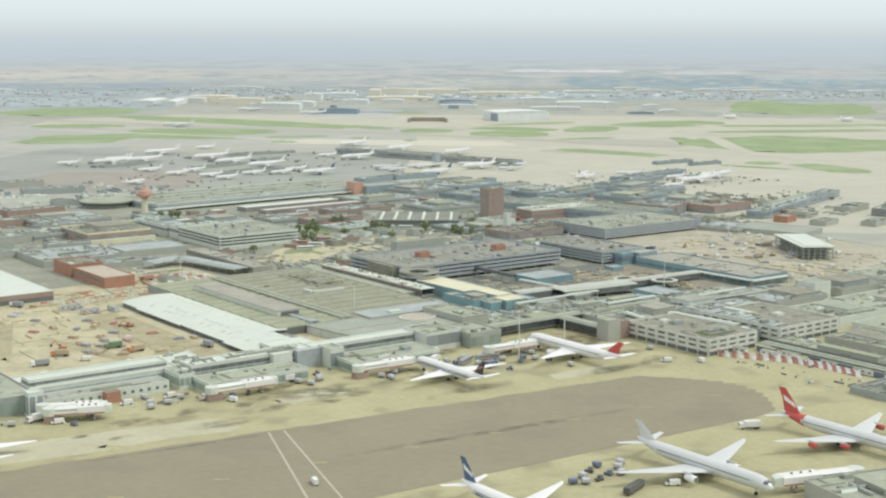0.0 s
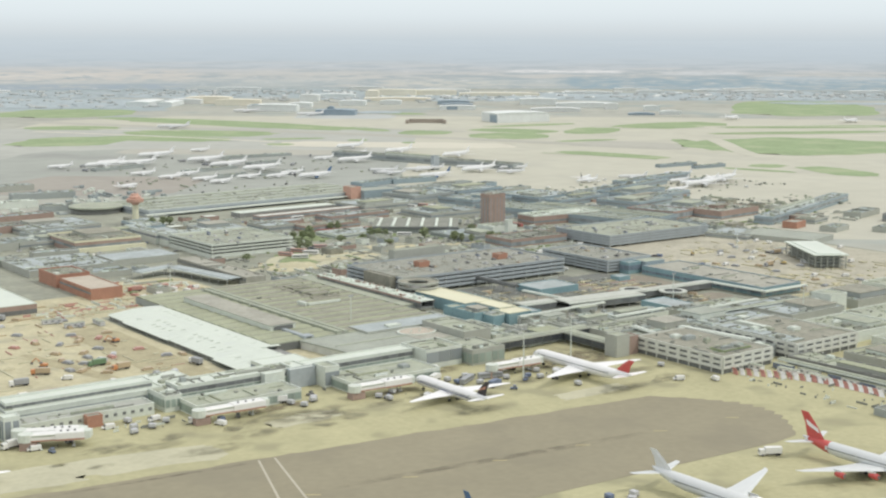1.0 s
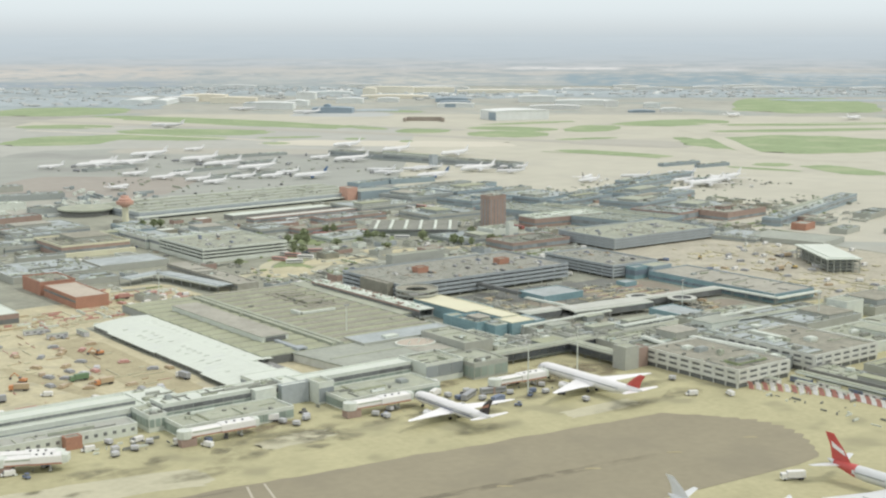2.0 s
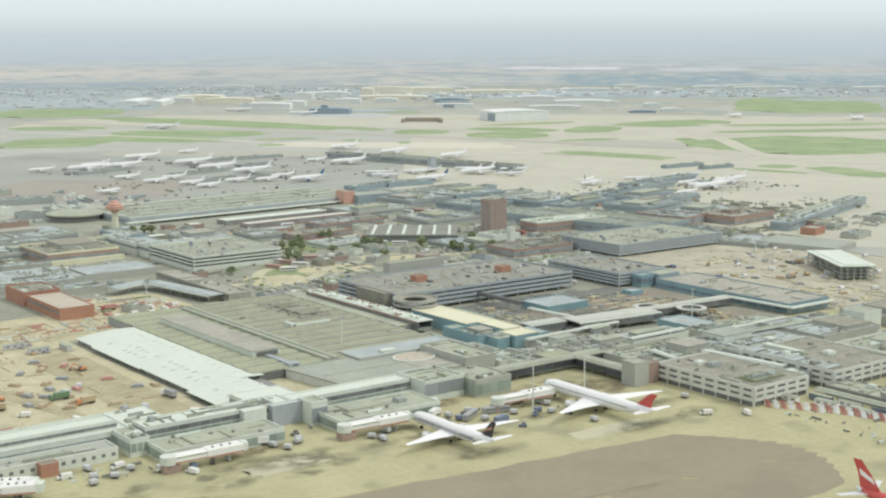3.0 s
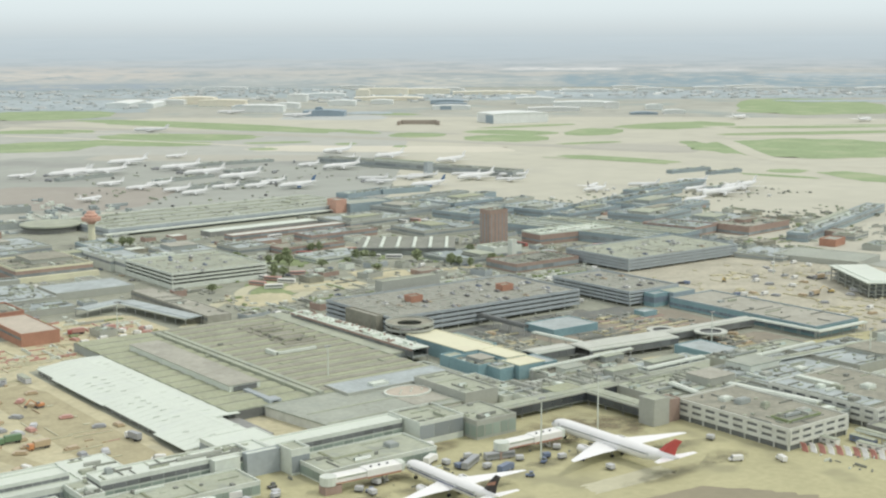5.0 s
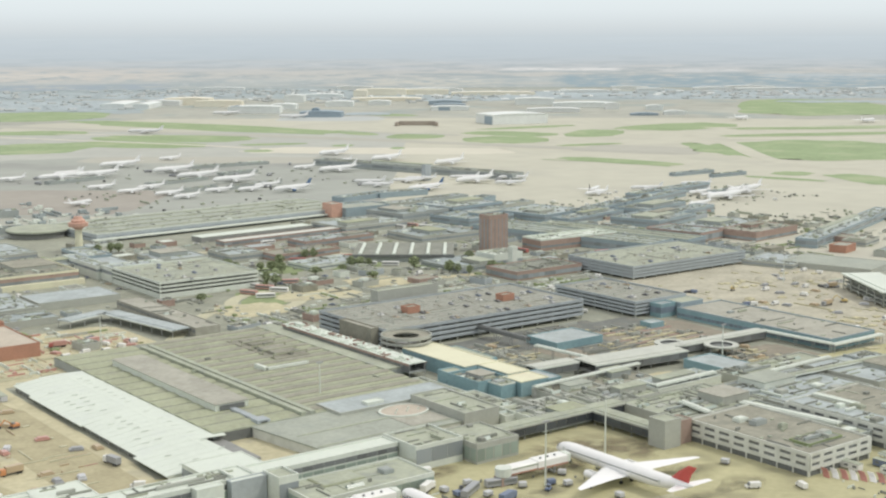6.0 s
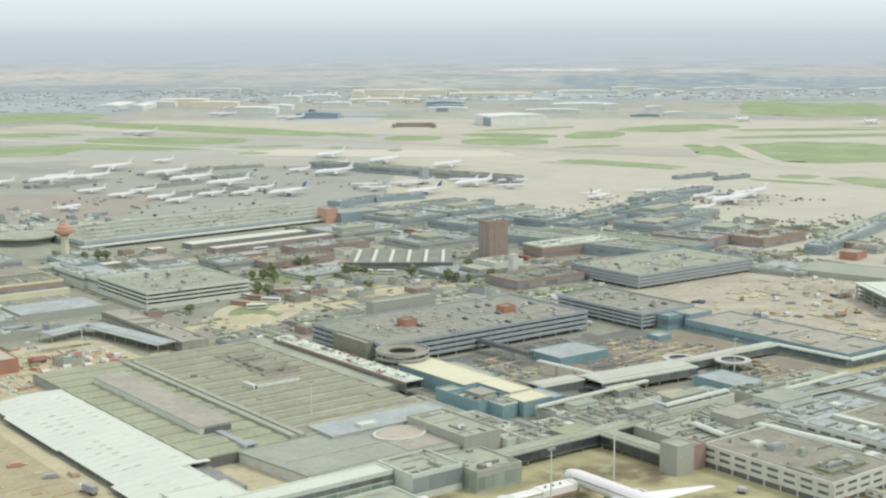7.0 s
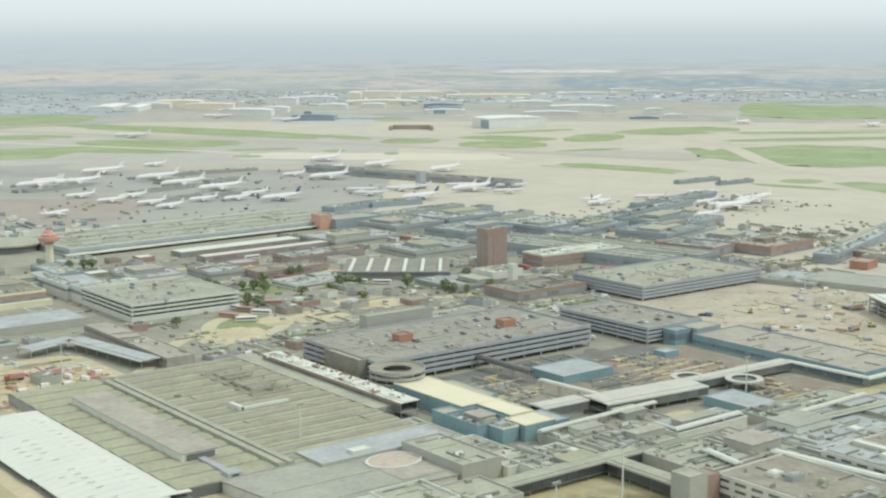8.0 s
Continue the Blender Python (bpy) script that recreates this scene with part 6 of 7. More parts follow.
block("brick_wing", "low brick wing with white roof edges", "brick building", 841.4, 979.4, 922.1, 1003.9, 8.6, "brick_brown", "white_metal", parapet=1.4, stripe_mat="white_metal", glaze="glass", glaze_z=(.3, .5), bay=6, plant=3, seed=91, turn=-3, mess=.3)
block("white_porch", "slim white lift tower beside the brick blocks", "tower", 769, 932, 774, 937, 16, "white_wall", "white_metal", seed=92)
block("white_porch", "white-fronted low block with a brick base", "brick building", 768, 952, 796, 974, 8, "white_wall", "white_metal", parapet=.6, glaze="glass", glaze_z=(.1, .4), bay=4, plant=3, seed=89)
block("brick_wing", "low brown-brick block with a dark base", "brick building", 738, 890, 800, 925, 6.2, "brick_brown", "roof_dark", glaze="glass", glaze_z=(.2, .7), bay=5, plant=3, seed=93)
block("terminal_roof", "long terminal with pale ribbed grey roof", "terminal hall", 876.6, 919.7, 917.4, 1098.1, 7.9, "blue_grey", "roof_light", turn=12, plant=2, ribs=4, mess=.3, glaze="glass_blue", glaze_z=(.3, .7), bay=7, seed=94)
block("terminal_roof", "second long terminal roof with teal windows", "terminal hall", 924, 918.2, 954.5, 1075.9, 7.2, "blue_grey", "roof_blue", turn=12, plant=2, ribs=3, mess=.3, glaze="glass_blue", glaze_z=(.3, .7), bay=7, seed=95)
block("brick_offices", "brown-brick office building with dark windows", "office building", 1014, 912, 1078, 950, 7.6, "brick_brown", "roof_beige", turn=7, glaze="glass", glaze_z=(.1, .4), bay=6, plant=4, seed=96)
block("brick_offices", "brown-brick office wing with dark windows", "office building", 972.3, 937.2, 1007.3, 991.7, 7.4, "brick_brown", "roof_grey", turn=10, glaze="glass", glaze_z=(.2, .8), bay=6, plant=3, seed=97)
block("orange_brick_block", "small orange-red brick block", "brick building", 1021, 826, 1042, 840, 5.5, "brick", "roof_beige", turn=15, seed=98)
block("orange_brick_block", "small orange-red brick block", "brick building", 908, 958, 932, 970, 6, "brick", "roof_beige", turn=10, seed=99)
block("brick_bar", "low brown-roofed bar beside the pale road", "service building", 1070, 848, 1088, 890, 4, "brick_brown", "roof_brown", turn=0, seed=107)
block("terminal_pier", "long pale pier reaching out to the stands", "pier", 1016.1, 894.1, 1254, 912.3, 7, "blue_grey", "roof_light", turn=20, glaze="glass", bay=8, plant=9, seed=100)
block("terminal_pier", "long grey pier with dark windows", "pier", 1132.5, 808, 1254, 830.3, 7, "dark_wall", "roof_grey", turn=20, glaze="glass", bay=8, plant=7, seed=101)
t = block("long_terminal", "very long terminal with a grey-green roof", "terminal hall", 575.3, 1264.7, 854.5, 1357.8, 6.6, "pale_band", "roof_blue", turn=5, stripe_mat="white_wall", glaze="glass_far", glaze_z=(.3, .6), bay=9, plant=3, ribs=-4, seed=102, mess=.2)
canopy("terminal_canopy", "long white canopy edge in front of the terminal", 574.4, 1248.5, 834.7, 1272.5, 2.7, "white_wall", "white_wall", 7, .8, 14)
block("cream_bar", "long low building with an off-white roof", "service building", 647.1, 1197.5, 761.9, 1213.9, 4.6, "dark_wall", "white_metal", turn=4, parapet=.4, stripe_mat="white_metal", seed=103)
block("cream_bar", "long low building with brown bands", "service building", 650.4, 1164.6, 793.2, 1177.8, 4.8, "brick_brown", "office_wall", turn=4, parapet=.4, glaze="glass", bay=7, seed=104)
block("orange_block", "orange-painted block beside a green hall", "service building", 820.9, 1261.6, 833.3, 1278, 12.8, "orange_roof", "roof_beige", seed=105)
block("green_hall", "teal-grey block behind the terminal", "service building", 833.2, 1255.2, 884.3, 1285.9, 8.6, "blue_grey", "roof_blue", seed=106)
def flat_buildings(first, *rows):
    for k, (x0, y0, x1, y1, h, w, r, p, a) in enumerate(rows):
        block("airport_building", "low flat-roofed airport building with roof plant", "service building", x0, y0, x1, y1, h, w, r, mess=.5, plant=p, seed=110 + first + k, turn=a, glaze="glass_blue", glaze_z=(.4, .75), bay=14)


flat_buildings(0, (646.5, 1071.1, 707.2, 1096.4, 5, "brick_brown", "roof_brown", 3, 4), (697.9, 1112.9, 768.8, 1138.2, 5.8, "brick_brown", "roof_light", 4, 4), (616.8, 1087.5, 647.2, 1123, 5.8, "concrete", "roof_light", 3, 0), (644.5, 1017.3, 694.9, 1047.5, 3.6, "white_wall", "roof_light", 2, 4), (725.2, 941.6, 765.5, 987, 3.6, "grey_wall", "roof_grey", 4, 0), (881.8, 1135, 942.7, 1185.8, 6.5, "blue_grey", "roof_grey", 7, 8), (952.8, 1114.7, 1013.8, 1175.6, 6.5, "blue_grey", "roof_light", 7, 10))
flat_buildings(7, (852.7, 1198, 913.8, 1248.8, 7.2, "grey_wall", "roof_grey", 6, 8), (918.9, 1208.1, 990.1, 1259, 7.2, "blue_grey", "roof_light", 6, 8), (1003.6, 1023.3, 1074.7, 1074.1, 6.5, "blue_grey", "roof_grey", 8, 15), (1013.8, 957.3, 1084.9, 997.9, 6.5, "grey_wall", "roof_light", 7, 15), (1054.4, 1089.3, 1135.6, 1124.9, 6.5, "blue_grey", "roof_grey", 8, 15), (768.8, 1163.5, 839.7, 1214.2, 5.8, "concrete", "roof_light", 6, 5), (789.1, 1072.3, 849.9, 1123, 5.8, "concrete", "roof_grey", 6, 0))
flat_buildings(14, (474.9, 1123, 525.6, 1163.5, 5.8, "concrete", "roof_light", 5, 3), (403.5, 1121.7, 464.3, 1162.2, 5, "concrete", "roof_light", 4, 3), (565.5, 1101.5, 606, 1142, 5, "concrete", "roof_light", 4, 0), (434.3, 1193.9, 505.3, 1254.8, 5.8, "concrete", "roof_light", 6, 3), (526.3, 1145.2, 546.7, 1195.9, 6.5, "blue_grey", "roof_light", 2, 0), (921.8, 805.5, 967.2, 845.8, 3.6, "concrete", "roof_light", 3, 15), (1059.7, 837, 1090, 857.2, 4.3, "concrete", "roof_beige", 2, 15))


def site_building(x0, y0, x1, y1, h):
    """A frame building under construction: slabs, columns, a white roof."""
    t = thing("unfinished_building", "half-built frame building under a white roof", "building site", (x0 + x1) / 2, (y0 + y1) / 2, .3, -33)
    lx, ly = (x1 - x0) / 2, (y1 - y0) / 2
    for k in range(1, 4):
        part("slab", boxes((-lx, -ly, k * h / 4 - .3, lx, ly, k * h / 4)), M["concrete"], t)
    part("roof", boxes((-lx - 1, -ly - 1, h - .8, lx + 1, ly + 1, h), (-lx + 3, -ly + 3, h, lx - 3, ly - 3, h + .5)), M["white_metal"], t)
    part("core", boxes((-lx + 5, -ly + 5, 0, lx - 5, ly - 5, h - 1)), M["grey_wall"], t)
    for i in range(6):
        for x, y in ((-lx + .6 + i * (2 * lx - 1.2) / 5, -ly + .6), (-lx + .6, -ly + .6 + i * (2 * ly - 1.2) / 5)):
            piece("column", "sitecol", lambda: boxes((-.35, -.35, 0, .35, .35, h - .8)), M["concrete"], t, x, y, 0)
    return t


site_building(871.8, 659.3, 896.8, 729.3, 10.8)


def bus_station(x, y, turn):
    t = thing("bus_station", "dark-roofed bus station with white roof ribs", "bus station", x, y, .3, turn)
    part("wall", boxes((-38, -30, 0, 38, 30, 5)), M["grey_wall"], t)
    part("roof", boxes((-39, -31, 5, 39, 31, 5.6)), M["roof_dark"], t)
    for k in range(6):
        part("roof_rib", soft_box(-33 + k * 13 - 1.3, -31.5, 5.6, -33 + k * 13 + 1.3, 24, 7.2, .5), M["white_metal"], t)
    part("fascia", boxes((-39.5, -31.6, 3.6, 39.5, -31.1, 5.9)), M["band_dark"], t)
    FOOT.append((x, y, 46, 46))
    return t


bus_station(742, 1032, -38)
FOOT.append((561, 935, 24, 30))


def ring_canopy(x, y, r):
    t = thing("ring_canopy", "round white canopy, its shaded hole closed by a dark lid", "canopy", x, y, .3)
    part("roof", hoop(r - 3, r, 5.5, 5.9), M["pale_roof"], t)
    part("fascia", hoop(r, r + .25, 5.3, 6.0), M["pale_roof"], t)
    # Dark rim and lid are added to give the open middle its shade.
    part("well_wall", hoop(r - 3.3, r - 3, 4.5, 5.95), M["band_dark"], t, "dark rim added for the shaded opening")
    part("well_roof", loft(bmesh.new(), [ring_flat(r - 3.3, z) for z in (4.6, 4.9)]), M["band_dark"], t)
    for i in range(8):
        piece("leg", "ringleg", lambda: post(bmesh.new(), 0, 0, 0, 5.6, .2, .2, 6), M["steel"], t, (r - 1) * math.cos(i * .785), (r - 1) * math.sin(i * .785), 0)
    return t


ring_canopy(660.5, 670, 8.8)
ring_canopy(679, 650.5, 9.2)


# ---- vehicles, plant and people-movers on the apron ----
def scatter(kind, spots, turns, **words):
    for k, (x, y) in enumerate(spots):
        add(kind, x, y, turns[k % len(turns)], **words)


scatter("digger", ((271, 714), (326, 748)), (40, 100, 200), paint="v_orange", word="orange crawler excavator with its boom out")
scatter("lorry", ((264, 699), (302, 685)), (60, 95, 80), paint="v_orange", load="v_tan", word="orange tipper lorry loaded with soil")
scatter("cabin", ((338, 800), (323, 801), (316, 819)), (0, 90, 85), paint="v_silver", word="silver site cabin in the works yard")
scatter("lorry", ((295, 700),), (90, 20), paint="v_green", load="v_green", word="green skip lorry in the works yard")
scatter("lorry", ((339, 673), (247, 683), (293, 848)), (10, 80, 30), paint="v_white", load="v_grey", word="white lorry with a grey box body")
scatter("pallet", ((343, 697), (302, 841), (332, 774), (302, 658), (313, 768), (287, 738)), (0, 30, 80, 10), paint="v_tan", word="stack of tan building materials")
scatter("pallet", ((329, 723), (309, 713), (274, 766)), (80, 5, 30, 60), paint="v_pink", word="stack of red bricks on bearers")
scatter("pallet", ((326, 800), (312, 779), (311, 737), (298, 720), (335, 700), (291, 707), (279, 697)), (10, 70, 40), paint="v_grey", word="stack of grey concrete blocks")
scatter("heap", ((250, 780), (270, 800), (230, 740), (300, 790), (255, 720), (318, 655), (225, 700)), (0, 40, 80), paint="sand", word="low heap of sandy spoil")
scatter("van", ((315, 649), (271, 681), (287, 660), (240, 660), (335, 640)), (90, 60, 20), paint="v_white", word="white")
scatter("van", ((263, 434), (373, 350), (252, 585), (274, 585), (295, 561), (535, 484), (520, 495), (214, 573)), (-20, 60, 80, 100, 20), paint="v_white", word="white")
scatter("lorry", ((420, 568), (289, 570), (208, 582)), (-60, 80, 100), paint="v_white", load="v_white", word="white box lorry serving aircraft")
scatter("dolly", ((412, 583), (416, 575), (425, 577), (424, 563), (436, 564), (378, 557), (380, 551), (466, 540), (473, 551), (346, 586), (351, 573), (341, 565), (405, 580)), (5, 80, 40), paint="v_silver", word="silver baggage container on a dolly")
scatter("lorry", ((427, 583), (464, 563), (334, 578)), (80, 95, 70), paint="v_white", load="v_white", word="white box lorry serving aircraft")
scatter("bus", ((431, 556), (446, 556)), (-60, 75), paint="v_grey", word="grey low apron bus")
scatter("lorry", ((437, 541),), (-70,), paint="v_blue", load="v_blue", word="blue lorry parked at the wing tip")
scatter("bus", ((356, 354),), (-70,), paint="v_dark", word="dark low apron bus")
scatter("tug", ((362, 374), (381, 554), (457, 541), (219, 566), (441, 531)), (10, 50, 120), paint="v_blue", word="blue baggage tug on the apron")
scatter("tug", ((358, 381), (354, 371), (430, 560), (471, 534), (354, 581), (307, 567)), (30, 90, 150), paint="v_dark", word="dark baggage tug on the apron")
scatter("dolly", ((351, 377), (370, 377), (366, 371), (347, 371), (375, 381), (263, 589), (261, 578), (277, 579), (370, 563), (388, 560), (434, 549), (451, 549), (438, 542), (338, 572), (349, 570), (196, 581), (472, 518), (534, 521), (258, 571), (268, 574)), (0, 20, 95, 60), paint="v_silver", word="silver baggage container on a dolly")
scatter("dolly", ((365, 384), (343, 374), (425, 556), (462, 545), (298, 566), (230, 575)), (0, 70), paint="v_blue", word="blue baggage container on a dolly")
scatter("lorry", ((457, 384),), (60,), paint="v_white", load="v_white", word="white catering lorry on the apron")
scatter("cabin", ((569, 488), (575, 470), (576, 452)), (0, 4), paint="v_white", word="white freight container row by the hall")
scatter("cabin", ((581, 478), (584, 445), (583, 425), (583, 405)), (0, 3), paint="v_blue", word="dark blue freight container by the hall")
scatter("cabin", ((582, 462), (583, 436), (582, 415), (581, 395)), (0, 3), paint="v_white", word="white freight container row by the hall")
block("dark_service_block", "low dark-roofed service block on the apron", "service building", 544.8, 374.2, 578, 396.4, 3.2, "grey_wall", "roof_dark", plant=6, seed=140)
block("terminal_corner", "roof corner of a terminal crowded with plant", "terminal building", 393.1, 230.2, 484.5, 301.3, 6.5, "concrete", "roof_light", plant=40, seed=141, turn=-14)
block("grey_roofed_hall", "wide hall with a smooth grey roof", "hall", 942.5, 754.2, 987, 822.9, 4.3, "concrete", "roof_blue", turn=15, parapet=.3, seed=142)
scatter("heap", ((903, 770), (920, 758), (880, 785)), (30,), paint="site_sand", word="big mound of sandy spoil", r=12.0)
scatter("van", ((801, 782), (795, 732)), (10, 70, 100), paint="v_blue", word="blue")
scatter("van", ((799, 729), (846, 758), (911, 796)), (30, 80, 120), paint="v_white", word="white")
scatter("lorry", ((836, 700), (889, 737)), (95, 80, 20), paint="v_grey", load="v_tan", word="grey lorry with a tan load on the site")
scatter("digger", ((853, 700), (829, 772)), (50, 130, 220), paint="v_yellow", word="yellow crawler excavator on the building site")
scatter("heap", ((840, 780), (860, 790), (815, 745), (780, 760), (875, 780), (900, 770), (835, 735), (850, 675), (805, 660), (770, 640), (830, 640)), (0, 50, 100), paint="sand", word="low heap of sandy spoil")
scatter("pallet", ((815, 715), (790, 700), (775, 680), (765, 700), (845, 745), (880, 760), (790, 660), (820, 680), (800, 620), (840, 620), (785, 745), (860, 770), (895, 790)), (10, 60, 100), paint="v_grey", word="stack of grey concrete blocks")
scatter("pallet", ((810, 730), (770, 735), (830, 705), (760, 660), (780, 625), (815, 640), (870, 735), (850, 640)), (0, 80), paint="v_tan", word="stack of tan building materials")
scatter("pallet", ((684, 653), (690, 633), (702, 654), (686, 623), (676, 640), (571, 726), (592, 740)), (20, 90), paint="v_tan", word="stack of tan building materials", )
scatter("cabin", ((760, 745), (764, 720), (758, 690), (748, 640), (905, 745), (870, 690)), (5, 90, 3), paint="v_silver", word="silver site cabin in the works yard")
scatter("lorry", ((402, 890), (420, 886)), (80, 100, 60), paint="v_red", load="v_pink", word="red lorry parked by the brick building")
scatter("pallet", ((388, 885), (395, 875), (412, 878), (428, 884), (440, 880), (436, 868)), (80, 20, 60), paint="v_pink", word="stack of red bricks on bearers")
scatter("van", ((408, 866), (418, 862), (430, 868), (440, 875), (395, 862), (425, 878)), (85, 95, 20), paint="v_white", word="white")
scatter("heap", ((400, 850), (420, 852), (436, 858)), (0, 60), paint="sand", word="low heap of sandy spoil")


rnd = random.Random(8)
for k in range(30):
    x, y = rnd.uniform(190, 336), rnd.uniform(642, 842)
    if k % 6:
        x, y = rnd.choice((300, 312, 322, 286)) + rnd.uniform(-3, 3), rnd.uniform(650, 830)
    p, w = rnd.choice((("v_tan", "stack of tan building materials"), ("v_tan", "stack of tan building materials"), ("v_pink", "stack of red bricks on bearers"), ("v_grey", "stack of grey concrete blocks"), ("v_silver", "pale stack of sheet metal")))
    add("pallet", x, y, rnd.uniform(0, 180), paint=p, word=w)
for k in range(10):
    x, y = rnd.uniform(752, 925), rnd.uniform(610, 822)
    p, w = rnd.choice((("v_tan", "stack of tan building materials"), ("v_grey", "stack of grey concrete blocks"), ("v_dark", "dark stack of steel sections"), ("v_silver", "pale stack of sheet metal")))
    add("pallet", x, y, rnd.uniform(0, 180), paint=p, word=w)


# ---- parked and driving cars on roads and car park roofs ----
COLOURS = (("v_white", "white"), ("v_silver", "silver"), ("v_dark", "black"), ("v_tan", "beige"), ("v_blue", "blue"), ("v_grey", "grey"), ("v_white", "white"), ("v_silver", "silver"))
rnd = random.Random(21)


def free(x, y, gap=2.5):
    return all(abs(x - a) > c + gap or abs(y - b) > d + gap for a, b, c, d in FOOT)


def car_roof(x0, y0, x1, y1, z, fill):
    y = y0 + 4
    while y < y1 - 3:
        x = x0 + 4
        while x < x1 - 3:
            if rnd.random() < fill:
                p, w = rnd.choice(COLOURS)
                add("car", x, y, rnd.choice((0, 180)), z, paint=p, word=w)
            x += 2.7
        y += 11


car_roof(560, 770, 682, 830, 11.45, .14)
car_roof(713, 748, 756, 818, 9.35, .08)
car_roof(513, 982, 582, 1058, 10.75, .07)
car_roof(812, 848, 930, 908, 9.35, .06)
n = 0
while n < 140:
    x, y = rnd.uniform(400, 960), rnd.uniform(840, 1200)
    if n % 10 == 0:
        x, y = rnd.uniform(560, 960), rnd.uniform(600, 830)
    if free(x, y):
        p, w = rnd.choice(COLOURS)
        a = rnd.choice((0, 90, 0, 90, 30)) + rnd.uniform(-6, 6)
        if n % 5 == 0:
            add("van", x, y, a, paint="v_white", word="white")
        elif n % 17 == 0 and n % 3:
            add("bus", x, y, a, paint="v_red" if n % 2 else "v_white", word="red bus on the terminal road" if n % 2 else "white coach on the terminal road")
        else:
            add("car", x, y, a, paint=p, word=w)
        n += 1

for k, (x, y) in enumerate(((676, 1030), (682, 1024), (688, 1018), (666, 1046), (694, 1012), (700, 1050), (706, 1000), (660, 1058))):
    add("bus", x, y, 50, paint="v_red" if k % 2 else "v_white", word="red bus on the terminal road" if k % 2 else "white coach on the terminal road")
scatter("bus", ((578, 1005), (582, 973), (564, 963), (607, 982), (845, 1164), (875, 1104)), (20, 35, 25, 60), paint="v_pink", word="faded red bus on the terminal road")
scatter("bus", ((579, 986), (585, 959), (567, 946), (830, 1163), (849, 1148), (797, 1168)), (15, 40, 65), paint="v_white", word="white coach on the terminal road")
ROOFS = ("roof_light", "roof_grey", "roof_dark", "roof_beige", "roof_brown", "white_metal", "roof_blue", "roof_light")
WALLS = ("concrete", "white_wall", "roof_brown", "brick_brown", "pale_band", "grey_wall")
n = 0
while n < 330:
    x, y = rnd.uniform(400, 1000), rnd.uniform(860, 1240)
    if n % 4 == 0:
        x, y = rnd.uniform(880, 1130), rnd.uniform(840, 1140)
    a, b = rnd.uniform(3, 11), rnd.uniform(3, 8)
    if free(x, y, max(a, b) + 2):
        block("annex", "small flat-roofed annex among the terminal roads", "small building", x - a, y - b, x + a, y + b, rnd.uniform(2.6, 4.4), rnd.choice(WALLS), rnd.choice(ROOFS), turn=rnd.choice((0, 0, 5, 12)), plant=rnd.choice((0, 1, 1, 2)), mess=3, seed=n + 300, parapet=.3)
    n += 1

rnd = random.Random(55)
for x, y, a, b, h in ((548, 1567, 30, 10, 6), (556, 1473, 34, 9, 6), (498, 1409, 26, 9, 6), (534, 1358, 22, 8, 5), (470, 1301, 30, 9, 6), (498, 1239, 22, 9, 6), (426, 1231, 26, 9, 6), (451, 1176, 24, 9, 6), (462, 1115, 16, 8, 5), (397, 1129, 22, 8, 6), (414, 1069, 18, 7, 5), (361, 1053, 18, 7, 5)):
    if free(x, y, 4):
        block("airport_building", "low pale-roofed airport building at the perimeter", "service building", x - a, y - b, x + a, y + b, h, rnd.choice(("concrete", "white_wall", "grey_wall", "brick_brown")), rnd.choice(("roof_light", "white_metal", "roof_grey")), plant=3, seed=int(x), mess=.6, turn=rnd.choice((0, 6, -8)))
n = k = 0
while n < 16 and k < 600:
    x, y, a, b, k = rnd.uniform(215, 425), rnd.uniform(955, 1330), rnd.uniform(9, 26), rnd.uniform(7, 15), k + 1
    if all(abs(x - c) > a + e + 1.5 or abs(y - d) > b + f + 1.5 for c, d, e, f in FOOT):
        block("airport_building", "low flat-roofed airport building with roof plant", "service building", x - a, y - b, x + a, y + b, rnd.uniform(4, 8), rnd.choice(("concrete", "white_wall", "grey_wall", "brick_brown")), rnd.choice(("roof_light", "roof_light", "white_metal", "roof_grey", "roof_brown")), plant=3, seed=n + 900, mess=.6)
        n += 1
for x0, y0, x1, y1, h in ((1120, 770, 1160, 788, 5), (1175, 745, 1205, 765, 4), (1130, 840, 1180, 858, 5), (1215, 770, 1260, 784, 5), (1030, 790, 1060, 806, 4), (1065, 760, 1095, 775, 4)):
    block("airport_building", "low flat-roofed airport building with roof plant", "service building", x0, y0, x1, y1, h, "concrete", "roof_grey", plant=3, seed=int(x0), turn=15, mess=.6)

# ---- road loop and pale ramps ----
def loop_road(cx, cy, ux, uy, vx, vy, k):
    return [(cx + k * (ux * math.cos(a) + vx * math.sin(a)), cy + k * (uy * math.cos(a) + vy * math.sin(a))) for a in (6.2832 * i / 40 for i in range(41))]


sheet("lawn", loop_road(561.9, 936.0, 27.5, -5.9, 17.3, 32.6, .62)[:-1], .45, M["lawn"], "green middle of a road loop", "verge")
band("loop_road", loop_road(561.9, 936.0, 27.5, -5.9, 17.3, 32.6, .85), 9, M["pale_slab"], "pale sandy loop road between the car parks", .47)
band("ramp_road", ((588, 928), (610, 917), (640, 903), (654, 873), (681, 860)), 10, M["pale_slab"], "pale road past the car parks", .49)
band("ramp_road", ((534, 939), (503, 915), (476, 885), (452, 856)), 9, M["pale_slab"], "pale road beside the long shed", .51)
band("ramp_road", ((582, 1150), (659, 1140), (698, 1084), (734, 1028)), 11, M["pale_slab"], "pale road in front of the terminal", .53)
band("ramp_road", ((649, 948), (697, 936), (742, 929), (758, 888)), 9, M["sand"], "sandy road behind the car park", .55)

